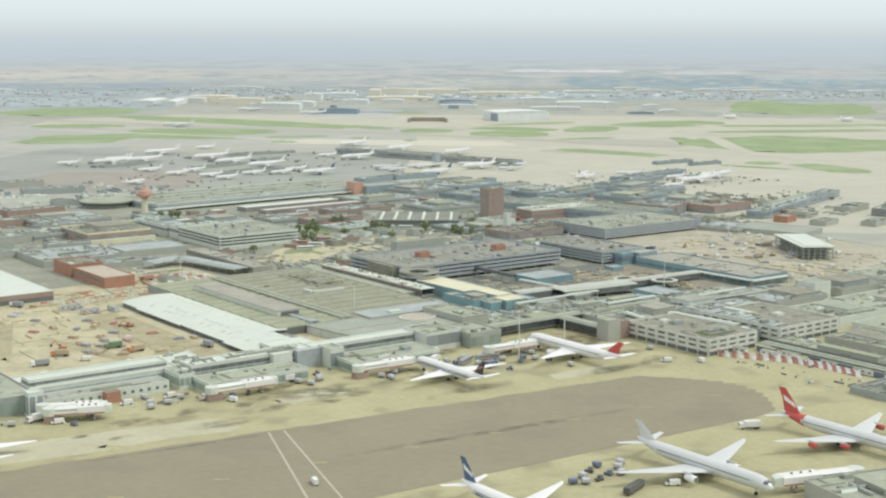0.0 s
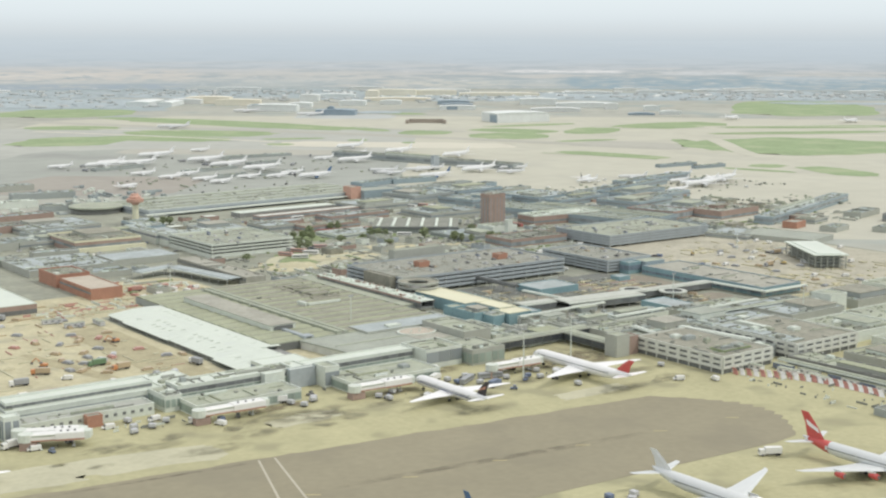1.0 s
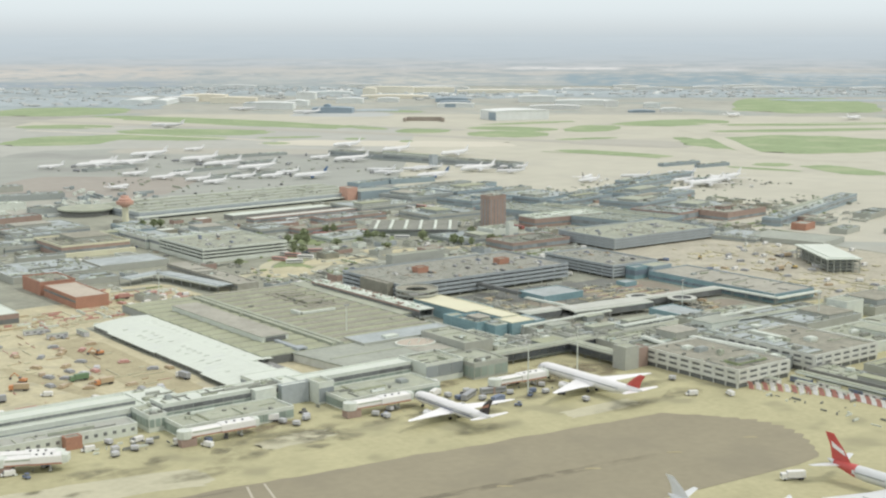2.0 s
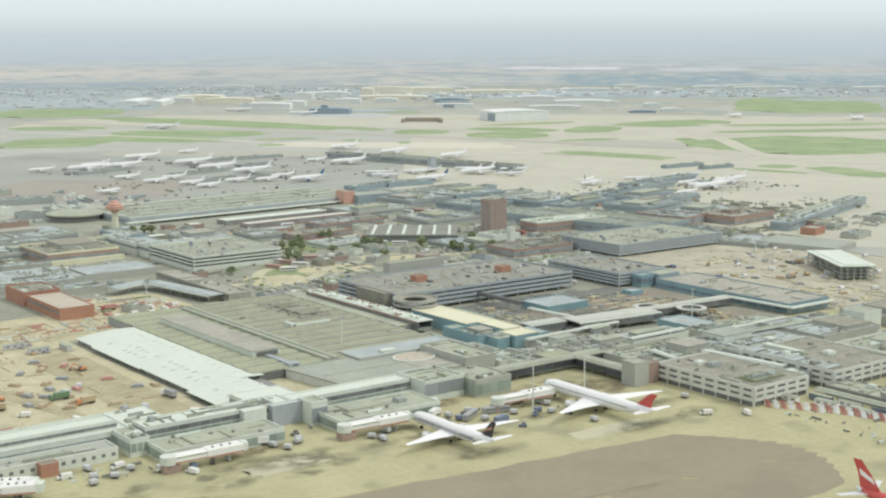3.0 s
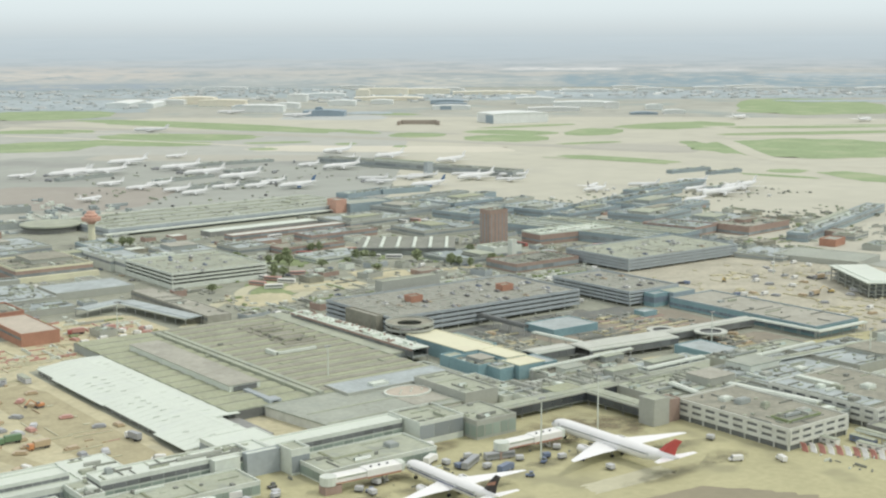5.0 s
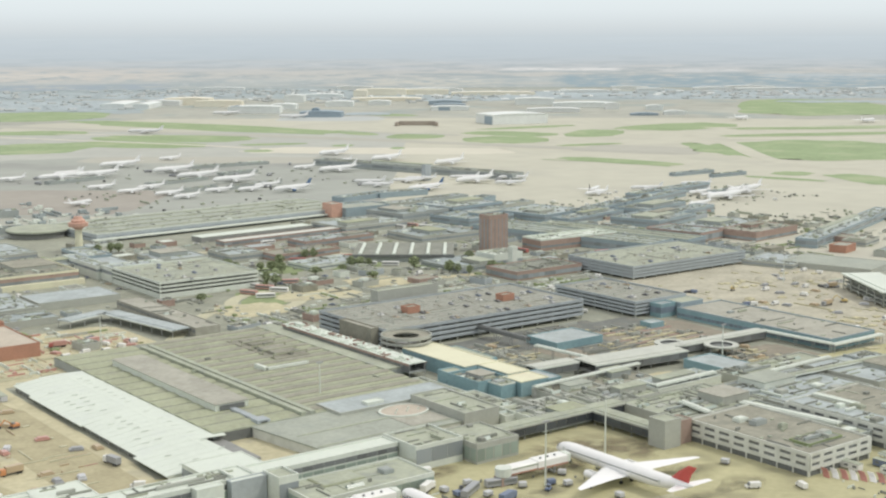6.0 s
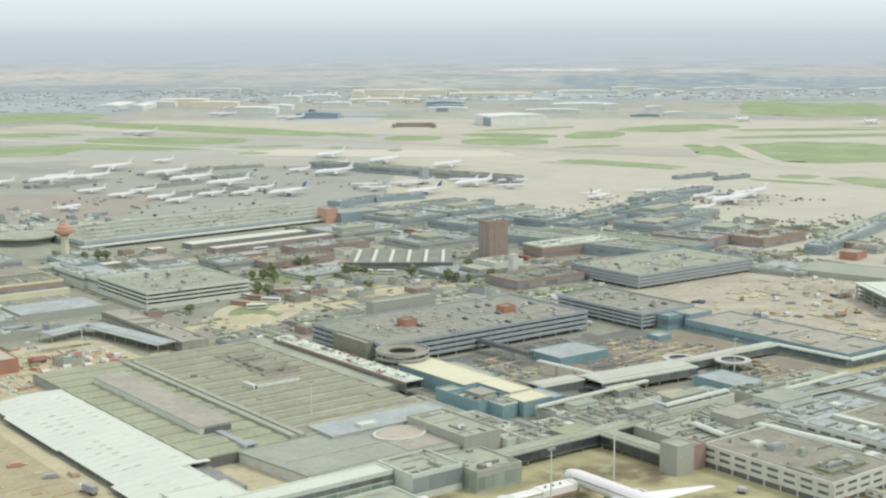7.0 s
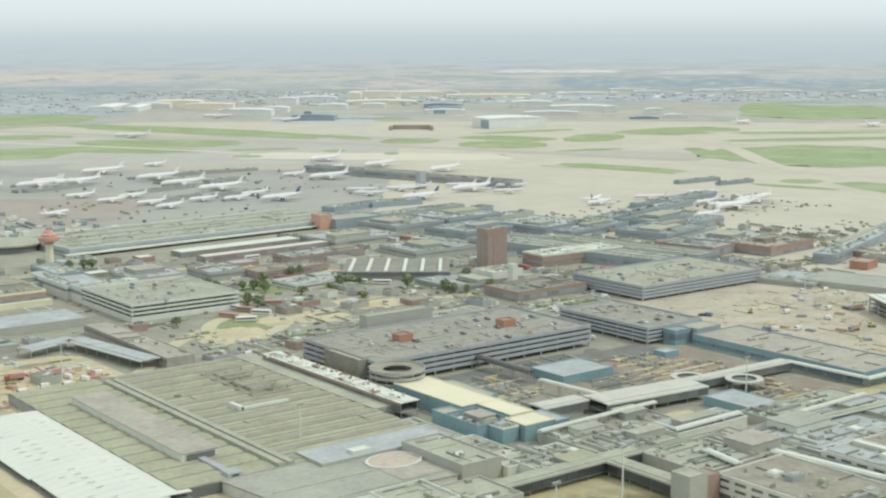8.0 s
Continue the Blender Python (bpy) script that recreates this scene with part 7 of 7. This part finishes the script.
# ---- trees and lawns among the roads ----
for k, (x, y, a, b) in enumerate(((625, 1035, 26, 16), (668, 1085, 18, 14), (570, 962, 14, 12), (690, 1010, 26, 9), (735, 975, 20, 12), (600, 935, 30, 16), (540, 915, 22, 20), (660, 950, 22, 20))):
    sheet("lawn", outline(x, y, a, b, 0, .6, .2, seed=90 + k), .40 + .02 * k, M["lawn" if k < 5 else "sand"], "patch of rough green verge" if k < 5 else "sandy verge inside a road loop", "verge")
TREES = ((617, 1040), (623, 1035), (624, 1021), (661, 1076), (680, 1093), (672, 1067), (560, 955), (674, 1036), (675, 1007), (687, 1012), (734, 961), (738, 986), (712, 978), (844, 992), (883, 950), (748, 930), (562, 960), (590, 985), (634, 1140), (565, 1190), (552, 1185), (540, 1110), (590, 1010), (600, 1060), (640, 1052), (651, 1047), (655, 1095), (690, 1088), (704, 1090), (720, 945), (770, 985), (583, 1065))
for k, (x, y) in enumerate(TREES):
    if free(x, y, 0):
        tree(x, y, 6.5 + (k * 37 % 30) / 10, 3.0 + (k * 53 % 20) / 10, k)
        if k % 2:
            tree(x + 5, y - 4, 5.5 + (k * 17 % 30) / 10, 2.6 + (k * 29 % 20) / 10, k + 1)

rnd = random.Random(77)
n = 0
while n < 34:
    cx, cy, a = rnd.choice(((640, 1055, 60), (700, 1000, 50), (580, 960, 40), (560, 1100, 40), (740, 950, 40), (880, 960, 60), (905, 905, 20), (500, 930, 30), (1000, 990, 60)))
    x, y = cx + rnd.uniform(-a, a), cy + rnd.uniform(-a, a)
    n += 1
    if free(x, y, 1):
        tree(x, y, rnd.uniform(4.5, 8), rnd.uniform(2.4, 4.6), n)


# ---- kerbs, barriers, shelters and hoardings too small to pick apart ----
def strewn(name, label, category, mat, n, seed, spots, size=1.0, high=1.6, clear=True, z=.4, compact=.5):
    r_ = random.Random(seed)
    rows = []
    while n:
        n -= 1
        cx, cy, ax, ay = r_.choice(spots)
        x, y, w = cx + r_.uniform(-ax, ax), cy + r_.uniform(-ay, ay), r_.random()
        a, b = (r_.uniform(.5, 1.8), r_.uniform(.4, 1.6)) if w < compact else (r_.uniform(3, 11), r_.uniform(.2, .5)) if w < .78 else (r_.uniform(.2, .5), r_.uniform(3, 11))
        if not clear or free(x, y, max(a, b) * size + .5):
            rows.append((x - a * size, y - b * size, z, x + a * size, y + b * size, z + r_.uniform(.3, high)))
    return tagged(heap_of_boxes(name, rows, M[mat], None, label), label, category, "", "stuff")


CENTRE = ((500, 980, 110, 130), (640, 1010, 110, 130), (760, 950, 80, 90), (640, 880, 130, 50), (900, 990, 120, 110), (700, 1150, 200, 50), (960, 1090, 130, 80), (1040, 900, 120, 70))
strewn("street_clutter", "pale kerbs, shelters and barriers along the terminal roads", "street furniture", "concrete", 1300, 41, CENTRE)
strewn("street_clutter", "white kerbs and canopies along the terminal roads", "street furniture", "white_wall", 700, 42, CENTRE)
strewn("street_clutter", "dark barriers and hoardings along the terminal roads", "street furniture", "pipe_dark", 500, 43, CENTRE)
strewn("street_clutter", "low green hedges and planting beside the roads", "planting", "lawn", 500, 44, CENTRE, 1.5, 1.4)
SITE = ((840, 720, 90, 100), (800, 640, 60, 40))
strewn("site_clutter", "low tan banks and timber on the building site", "site materials", "sand", 130, 45, SITE, 1.6, .8, compact=.9)
strewn("site_clutter", "pale pipes and slabs on the building site", "site materials", "pale_slab", 90, 47, SITE, .9, .8, compact=.8)
YARD = ((262, 745, 78, 105), (414, 880, 28, 38), (350, 850, 40, 24))
REDS = ((345, 850, 36, 22), (400, 905, 22, 26), (425, 890, 20, 14))
strewn("yard_clutter", "red and orange stacks beside the brick building", "site materials", "v_pink", 44, 70, REDS, .6, 1.6)
strewn("yard_clutter", "white sheeted stacks beside the brick building", "site materials", "white_wall", 60, 71, REDS, .8, 1.6)
strewn("yard_clutter", "tan timber and spoil in the works yard", "site materials", "v_tan", 120, 48, YARD, .6, 1.0)
strewn("yard_clutter", "brick-coloured stacks in the works yard", "site materials", "v_pink", 60, 49, YARD, .5, 1.0)
strewn("yard_clutter", "pale boards and ridges in the works yard", "site materials", "pale_slab", 160, 50, YARD, 1.0, .5)
COURT = ((668, 688, 50, 18), (685, 718, 14, 18), (690, 640, 14, 14), (582, 728, 14, 13), (630, 745, 36, 12), (588, 706, 12, 20))
strewn("court_clutter", "pale steelwork and formwork in the earth courts", "site materials", "concrete", 90, 51, COURT, .7, 2.2)
strewn("court_clutter", "dark beams and trenches in the earth courts", "site materials", "pipe_dark", 130, 52, COURT, .8, 1.2)
strewn("court_clutter", "sandy timber and spoil in the earth courts", "site materials", "sand", 70, 53, COURT, 1.1, 1.2)
def earth_strips(label, mat, n, seed, x0, y0, x1, y1):
    """Long low banks, boards and trenches lying side by side."""
    r_ = random.Random(seed)
    rows = []
    for k in range(n):
        y, half = y0 + (y1 - y0) * (k + r_.random()) / n, r_.uniform(6, 17)
        x = r_.uniform(x0 + half, x1 - half)
        rows.append((x - half, y - r_.uniform(.4, 1.0), .42, x + half, y + r_.uniform(.4, 1.0), .55 + r_.uniform(.1, .6)))
    tagged(heap_of_boxes("earth_bank", rows, M[mat], None, label), label, "site materials", "", "stuff")


earth_strips("long tan earth banks in the court", "sand", 15, 74, 656, 684, 716, 728)
earth_strips("long brown boards and trenches in the court", "brick_brown", 11, 75, 652, 682, 712, 726)
earth_strips("long dark trenches before the blue building", "pipe_dark", 8, 76, 622, 684, 664, 708)
earth_strips("tan earth banks beside the cream building", "sand", 7, 77, 570, 700, 606, 745)
STANDS = ((880, 1640, 190, 200), (780, 1500, 120, 100), (1080, 1560, 130, 130))
# Dark boxes partly stand for the shadows under the parked airliners.
strewn("stand_clutter", "dark boxes for shadow and equipment on the far stands", "ground equipment", "pipe_dark", 34, 54, STANDS, 1.0, 1.6, compact=.85)
strewn("stand_clutter", "pale ground equipment on the far stands", "ground equipment", "roof_light", 60, 55, STANDS, 1.1, 2.4, compact=.85)
EDGE = ((560, 1470, 70, 90), (470, 1330, 60, 60), (400, 1210, 60, 50), (620, 1420, 60, 40))
strewn("stand_clutter", "white sheds and vehicles at the edge of the stands", "ground equipment", "white_wall", 70, 64, EDGE, 2.0, 4.0, compact=.8)
strewn("stand_clutter", "grey sheds and fences at the edge of the stands", "ground equipment", "cool_grey_roof", 70, 65, EDGE, 2.2, 4.0, compact=.7)
PIERS = ((1180, 1150, 150, 70), (1060, 1080, 110, 70), (960, 1180, 90, 60), (1130, 960, 110, 50))
strewn("stand_clutter", "dark ground equipment round the piers", "ground equipment", "pipe_dark", 240, 56, PIERS, .9, 2.2, compact=.85)
strewn("stand_clutter", "white ground equipment round the piers", "ground equipment", "roof_light", 300, 57, PIERS, 1.0, 2.6, compact=.85)
CLUSTER = ((579, 581, 22, 13), (560, 614, 19, 10), (520, 614, 13, 12))
strewn("plant_cluster", "dense pale ducts and tanks on the low roofs", "roof plant", "concrete", 90, 60, CLUSTER, 1.1, 2.2, False, 5.05, .85)
strewn("plant_cluster", "grey pipes and frames on the low roofs", "roof plant", "pipe_dark", 34, 61, CLUSTER, .7, 1.4, False, 5.05, .8)
WALK = ((519, 772, 4.3, 56),)
strewn("roof_clutter", "brown brick upstands on the white walkway roof", "roof plant", "brick_brown", 46, 62, WALK, .35, 1.6, False, 8.5)
strewn("roof_clutter", "white cowls on the walkway roof", "roof plant", "white_metal", 60, 63, WALK, .4, 1.8, False, 8.5)
GATES = ((330, 578, 90, 9), (240, 580, 60, 9), (440, 552, 70, 12), (560, 440, 16, 40))
strewn("gate_clutter", "pale steps, hoses and trolleys at the gates", "ground equipment", "white_wall", 60, 58, GATES, .3, 1.6)
strewn("gate_clutter", "dark trolleys and hoses at the gates", "ground equipment", "pipe_dark", 70, 59, GATES, .3, 1.4)

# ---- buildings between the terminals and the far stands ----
for k, (x, y, a, b, h, w, r) in enumerate(((930, 1375, 34, 9, 7, "blue_grey", "cool_grey_roof"), (981, 1373, 30, 9, 8, "blue_grey", "cool_light_roof"), (985, 1309, 36, 9, 6, "grey_wall", "cool_grey_roof"), (1008, 1277, 26, 8, 7, "blue_grey", "cool_light_roof"), (910, 1297, 34, 9, 7, "concrete", "cool_light_roof"), (932, 1254, 30, 9, 8, "blue_grey", "cool_grey_roof"), (957, 1207, 32, 9, 6, "grey_wall", "cool_grey_roof"), (871, 1322, 28, 8, 6, "blue_grey", "cool_light_roof"), (1014, 1223, 26, 8, 6, "concrete", "cool_light_roof"))):
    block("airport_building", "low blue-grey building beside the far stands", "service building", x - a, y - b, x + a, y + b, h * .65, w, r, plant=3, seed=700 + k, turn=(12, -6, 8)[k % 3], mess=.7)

# ---- far stands: piers and airliners ----
block("far_pier", "long dark-roofed pier among the far stands", "pier", 983.8, 1569.2, 1316.3, 1593.5, 7.8, "grey_wall", "roof_dark", turn=-76, glaze="glass", bay=12, plant=10, seed=150)
block("stand_tower", "pale lift tower on the far pier", "tower", 1094.4, 1479.4, 1102.7, 1487.7, 18.7, "pale_band", "roof_light", seed=151)
for k, (x, y, a, b, t) in enumerate(((1060, 1135, 60, 9, 18), (1150, 1160, 70, 8, 18), (1220, 1200, 75, 8, 12), (1085, 1060, 55, 10, 15), (1000, 1095, 45, 10, 12), (1290, 1172, 40, 6, 10), (1400, 1331, 36, 5, 0), (1420, 1290, 30, 4, 0))):
    block("stand_building", "low grey building among the stands", "service building", x - a, y - b, x + a, y + b, 6.5 if b > 6.5 else 3.5, "blue_grey", "roof_grey", turn=t, plant=8, seed=160 + k, glaze="glass", bay=20)
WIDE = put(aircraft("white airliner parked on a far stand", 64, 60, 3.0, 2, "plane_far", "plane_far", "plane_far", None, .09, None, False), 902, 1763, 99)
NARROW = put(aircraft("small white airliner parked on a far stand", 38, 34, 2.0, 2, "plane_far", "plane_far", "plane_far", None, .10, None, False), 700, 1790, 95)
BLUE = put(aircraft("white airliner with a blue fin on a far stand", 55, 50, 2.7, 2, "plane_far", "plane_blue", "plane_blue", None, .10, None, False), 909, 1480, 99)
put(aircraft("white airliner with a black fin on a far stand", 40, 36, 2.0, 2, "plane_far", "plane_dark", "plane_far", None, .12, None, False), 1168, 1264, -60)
WIDE["group"] = NARROW["group"] = "airliners on the far stands"
for x, y, a in ((882, 1882, 99), (756, 1772, 99), (804, 1774, 101), (896, 1683, 99), (907, 1611, 98), (1074, 1641, 97), (1206, 1856, 104), (1216, 1735, 104), (1244, 1627, 104), (1127, 1425, 97), (1229, 1127, 95), (1290, 1153, 95), (2321, 2039, -75), (2443, 1818, -78), (1194, 2471, 60), (1600, 2916, 60), (1650, 2708, 62)):
    copy_thing(WIDE, pose(x, y, .1, 0, 0, a))
for x, y, a in ((784, 1824, 99), (751, 1641, 98), (760, 1579, 99), (784, 1534, 99), (786, 1495, 104), (670, 1506, -60), (1059, 1700, 98), (1011, 1460, 52), (1023, 1494, 54), (1066, 1475, 55), (1145, 1381, 60), (1240, 1174, 95), (1272, 1148, 95), (1235, 1147, 80), (1149, 1240, 95), (796, 1605, 99), (875, 1514, 100), (911, 1540, 97), (841, 1527, 96), (1148, 1746, 100), (981, 1936, 100), (1165, 1105, 95), (1226, 1240, 60), (1302, 1235, 60), (1107, 1118, 80), (1090, 1483, 55), (1142, 1464, 62), (1184, 1422, 57)):
    copy_thing(NARROW, pose(x, y, .1, 0, 0, a))
copy_thing(BLUE, pose(1032, 1394, .1, 0, 0, 97))
for k in range(42):
    x, y = rnd.uniform(690, 1180), rnd.uniform(1400, 1850)
    if k % 3 == 2:
        x, y = rnd.uniform(1060, 1320), rnd.uniform(1080, 1260)
    add(("lorry", "dolly", "van")[k % 3], x, y, rnd.uniform(0, 180), .06, **(dict(paint="v_grey", load="v_grey", word="grey service lorry on a far stand"), dict(paint="v_dark", word="dark baggage container on a dolly"), dict(paint="v_white", word="white"))[k % 3])
# Low blocks, added partly for the shadows around the airliners.
for k, (x, y, a, b, t) in enumerate(((760, 1740, 40, 6, 15), (850, 1650, 45, 6, 15), (905, 1560, 40, 6, 15), (830, 1560, 28, 6, 15), (960, 1700, 30, 6, 15), (1000, 1800, 60, 7, 0))):
    block("stand_building", "low grey building among the stands", "service building", x - a, y - b, x + a, y + b, 3, "grey_wall", "cool_grey_roof", turn=t, plant=4, seed=190 + k)


# ---- far hangars and sheds ----
def hangar(label, x, y, w, d, h, wall, turn=-40, door=None, rise=2.5, group="far hangars"):
    h = h * .8
    t = thing("hangar", label, "hangar", x, y, .03, turn, group)
    part("wall", boxes((-w / 2, -d / 2, 0, w / 2, d / 2, h - rise)), M[wall], t)
    part("roof", loft(bmesh.new(), [[(-w / 2 - 1, yy, h - rise), (-w / 4, yy, h - rise * .25), (0, yy, h), (w / 4, yy, h - rise * .25), (w / 2 + 1, yy, h - rise)] for yy in (-d / 2 - 1, d / 2 + 1)]), M[wall], t)
    if door:
        # Solid door panel, its dark colour giving the shade of an open doorway.
        part("door", boxes((-w / 2 - .3, -d / 2 + d * door[0], 0, -w / 2 + .3, -d / 2 + d * door[1], h * .75)) if len(door) == 2 else boxes((-w / 2 + w * door[0], -d / 2 - .3, 0, -w / 2 + w * door[1], -d / 2 + .3, h * .8)), M["hangar_blue"], t, "dark panel standing for the shaded hangar doorway")
    return t


hangar("pale grey hangar with a tall dark door", 1898, 2272, 122, 80, 27, "hangar_grey", -14, (.04, .48))
hangar("cream hangar with a pale roof", 1765, 3262, 120, 40, 21, "hangar_cream", -38)
# Solid dark block in place of a shaded doorway.
hangar("dark block standing for a shaded opening beside the cream hangar", 1648, 2960, 26, 25, 22, "hangar_blue", -38)
hangar("low blue hangar with a stepped roof beside the taxiway", 1726, 2715, 92, 50, 17, "hangar_blue", -40)
hangar("small blue tower on the low blue hangar", 1716, 2724, 16, 16, 25, "hangar_blue", -40)
hangar("broad sand-coloured hangar in the haze", 1760, 3420, 120, 60, 24, "hangar_cream", -38)
hangar("sand-coloured sheds in the haze", 2470, 3560, 150, 50, 26, "hangar_cream", -38)
hangar("pale block beside the sand-coloured sheds", 2600, 3520, 150, 50, 21, "hangar_cream", -38)
hangar("long low pale shed by the grass", 1580, 3420, 220, 30, 12, "far_white", 44)
hangar("long low pale shed by the grass", 1730, 3500, 220, 30, 14, "far_white", 42)
hangar("dark blue hangar by the taxiway", 2155, 2812, 78, 40, 16, "hangar_blue", -38)
hangar("low cream sheds in the haze", 2270, 3245, 190, 60, 13, "hangar_cream", -38)
hangar("yellow block at the end of the sand-coloured sheds", 2375, 3530, 40, 50, 24, "hangar_cream", -38)
hangar("long white shed in the haze", 2779, 3720, 170, 50, 14, "far_white", -38)
hangar("long pale cream shed in the haze", 2726, 3342, 250, 60, 14, "hangar_cream", -38)
hangar("grey-blue hangar in the haze", 2239, 3518, 110, 60, 16, "hangar_grey", -38)
hangar("pale blue shed by the taxiway", 2105, 2746, 90, 40, 14, "hangar_grey", -38, (0.2, 0.5, 0))
hangar("low white shed in the haze", 2238, 2526, 120, 40, 13, "far_white", -38)
hangar("long white warehouse in the haze", 3051, 3277, 140, 40, 12, "far_white", -38)
hangar("long pale hangar beside the taxiway", 1690, 2945, 120, 60, 22, "hangar_grey", -38)
for k, (x, y, w, d, h, m) in enumerate(((1556, 3388, 60, 180, 18, "hangar_grey"), (1610, 3350, 40, 150, 16, "hangar_grey"), (1690, 3420, 90, 60, 18, "far_white"), (2041, 3350, 53, 60, 26, "hangar_grey"), (2440, 2640, 149, 60, 17, "hangar_grey"), (2445, 2830, 99, 60, 22, "hangar_grey"),
                                        (2299, 2294, 60, 30, 8, "hangar_blue"), (2370, 2270, 48, 30, 12, "hangar_grey"), (2263, 2970, 86, 50, 15, "hangar_blue"), (2133, 3080, 57, 50, 15, "hangar_grey"), (2429, 2530, 33, 30, 20, "far_white"), (2471, 2430, 38, 30, 16, "hangar_grey"), (2010, 3080, 70, 50, 18, "hangar_grey"), (1830, 3050, 60, 50, 18, "hangar_grey"))):
    hangar("pale industrial shed beyond the runway", x, y, w, d, h, m, -38, group="far sheds")
for k, (x, y, w) in enumerate(((3502, 3171, 116), (3600, 3018, 211), (3049, 3283, 147), (3300, 3250, 90), (3380, 3420, 120), (3700, 3180, 160), (2300, 4250, 150), (2700, 4050, 120), (3850, 2780, 140), (1500, 4500, 160), (1150, 4300, 130))):
    hangar("long white warehouse in the hazy suburbs", x, y, w, 50, 13, "far_white", -38, group="far warehouses")


def bunker(x, y):
    t = thing("blast_pen", "brown horseshoe engine test pen", "blast pen", x, y, .4, -40)
    part("wall", boxes((-36, 10, 0, 36, 18, 8), (-42, -18, 0, -36, 10, 7), (36, -18, 0, 42, 10, 7)), M["pen_earth"], t)
    return t


bunker(1700, 2326)


# ---- far woods and suburbs ----
def far_stuff(name, label, category, mat, spots, shape, seed):
    r_ = random.Random(seed)
    verts, faces = [], []
    for cx, cy, lx, ly, turn, n in spots:
        a = radians(turn)
        for _ in range(n):
            u, v = r_.uniform(-lx, lx), r_.uniform(-ly, ly)
            shape(r_, cx + u * math.cos(a) - v * math.sin(a), cy + u * math.sin(a) + v * math.cos(a), verts, faces)
    me = bpy.data.meshes.new(name)
    me.from_pydata(verts, [], faces)
    me.materials.append(M[mat])
    return tagged(new(name, me), label, category, "", "stuff")


def clump(r_, x, y, verts, faces):
    """A wide tree clump, flattened to a low mound to suit the camera's view."""
    h, w, b = r_.uniform(1.0, 2.0), r_.uniform(14, 36), len(verts)
    k = 6
    for z, q in ((0, 1.05), (.4, .9), (.75, .6)):
        for i in range(k):
            a = 6.283 * i / k + z
            s = w * q * r_.uniform(.7, 1.2)
            verts.append((x + s * math.cos(a), y + s * math.sin(a), .3 + h * (z + r_.uniform(-.06, .1))))
    verts.append((x + r_.uniform(-1, 1), y, h))
    for lvl in range(2):
        for i in range(k):
            faces.append((b + lvl * k + i, b + lvl * k + (i + 1) % k, b + lvl * k + k + (i + 1) % k, b + lvl * k + k + i))
    for i in range(k):
        faces.append((b + 2 * k + i, b + 2 * k + (i + 1) % k, b + 3 * k))


def house(r_, x, y, verts, faces):
    w, d, h, a, b = r_.uniform(5, 14), r_.uniform(4, 6), r_.uniform(2.5, 4), r_.uniform(0, 3.14), len(verts)
    c, s = math.cos(a), math.sin(a)
    for px, py, pz in ((-w, -d, .3), (w, -d, .3), (w, d, .3), (-w, d, .3), (-w, -d, h), (w, -d, h), (w, d, h), (-w, d, h), (-w, 0, h + 2), (w, 0, h + 2)):
        verts.append((x + px * c - py * s, y + px * s + py * c, pz))
    for f in ((0, 1, 5, 4), (2, 3, 7, 6), (1, 2, 6, 9, 5), (3, 0, 4, 8, 7), (4, 5, 9, 8), (6, 7, 8, 9)):
        faces.append(tuple(b + i for i in f))


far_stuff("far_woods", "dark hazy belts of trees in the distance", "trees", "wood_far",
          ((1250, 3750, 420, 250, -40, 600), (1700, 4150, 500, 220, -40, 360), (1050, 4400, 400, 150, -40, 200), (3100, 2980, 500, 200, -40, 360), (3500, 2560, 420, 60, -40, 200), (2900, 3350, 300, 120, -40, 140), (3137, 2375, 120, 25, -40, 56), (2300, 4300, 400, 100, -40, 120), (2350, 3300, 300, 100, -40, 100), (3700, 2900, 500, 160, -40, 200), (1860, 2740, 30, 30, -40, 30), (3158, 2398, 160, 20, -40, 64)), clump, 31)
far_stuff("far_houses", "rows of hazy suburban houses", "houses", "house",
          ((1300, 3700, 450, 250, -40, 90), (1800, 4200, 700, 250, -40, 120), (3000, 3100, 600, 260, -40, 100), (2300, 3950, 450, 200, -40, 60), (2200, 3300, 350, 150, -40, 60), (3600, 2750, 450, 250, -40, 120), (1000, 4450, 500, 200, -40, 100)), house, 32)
far_stuff("far_rooftops", "pale far rooftops among the suburbs", "roofs", "far_white",
          ((3200, 3150, 700, 250, -40, 30), (2500, 3500, 600, 300, -40, 40)), house, 33)
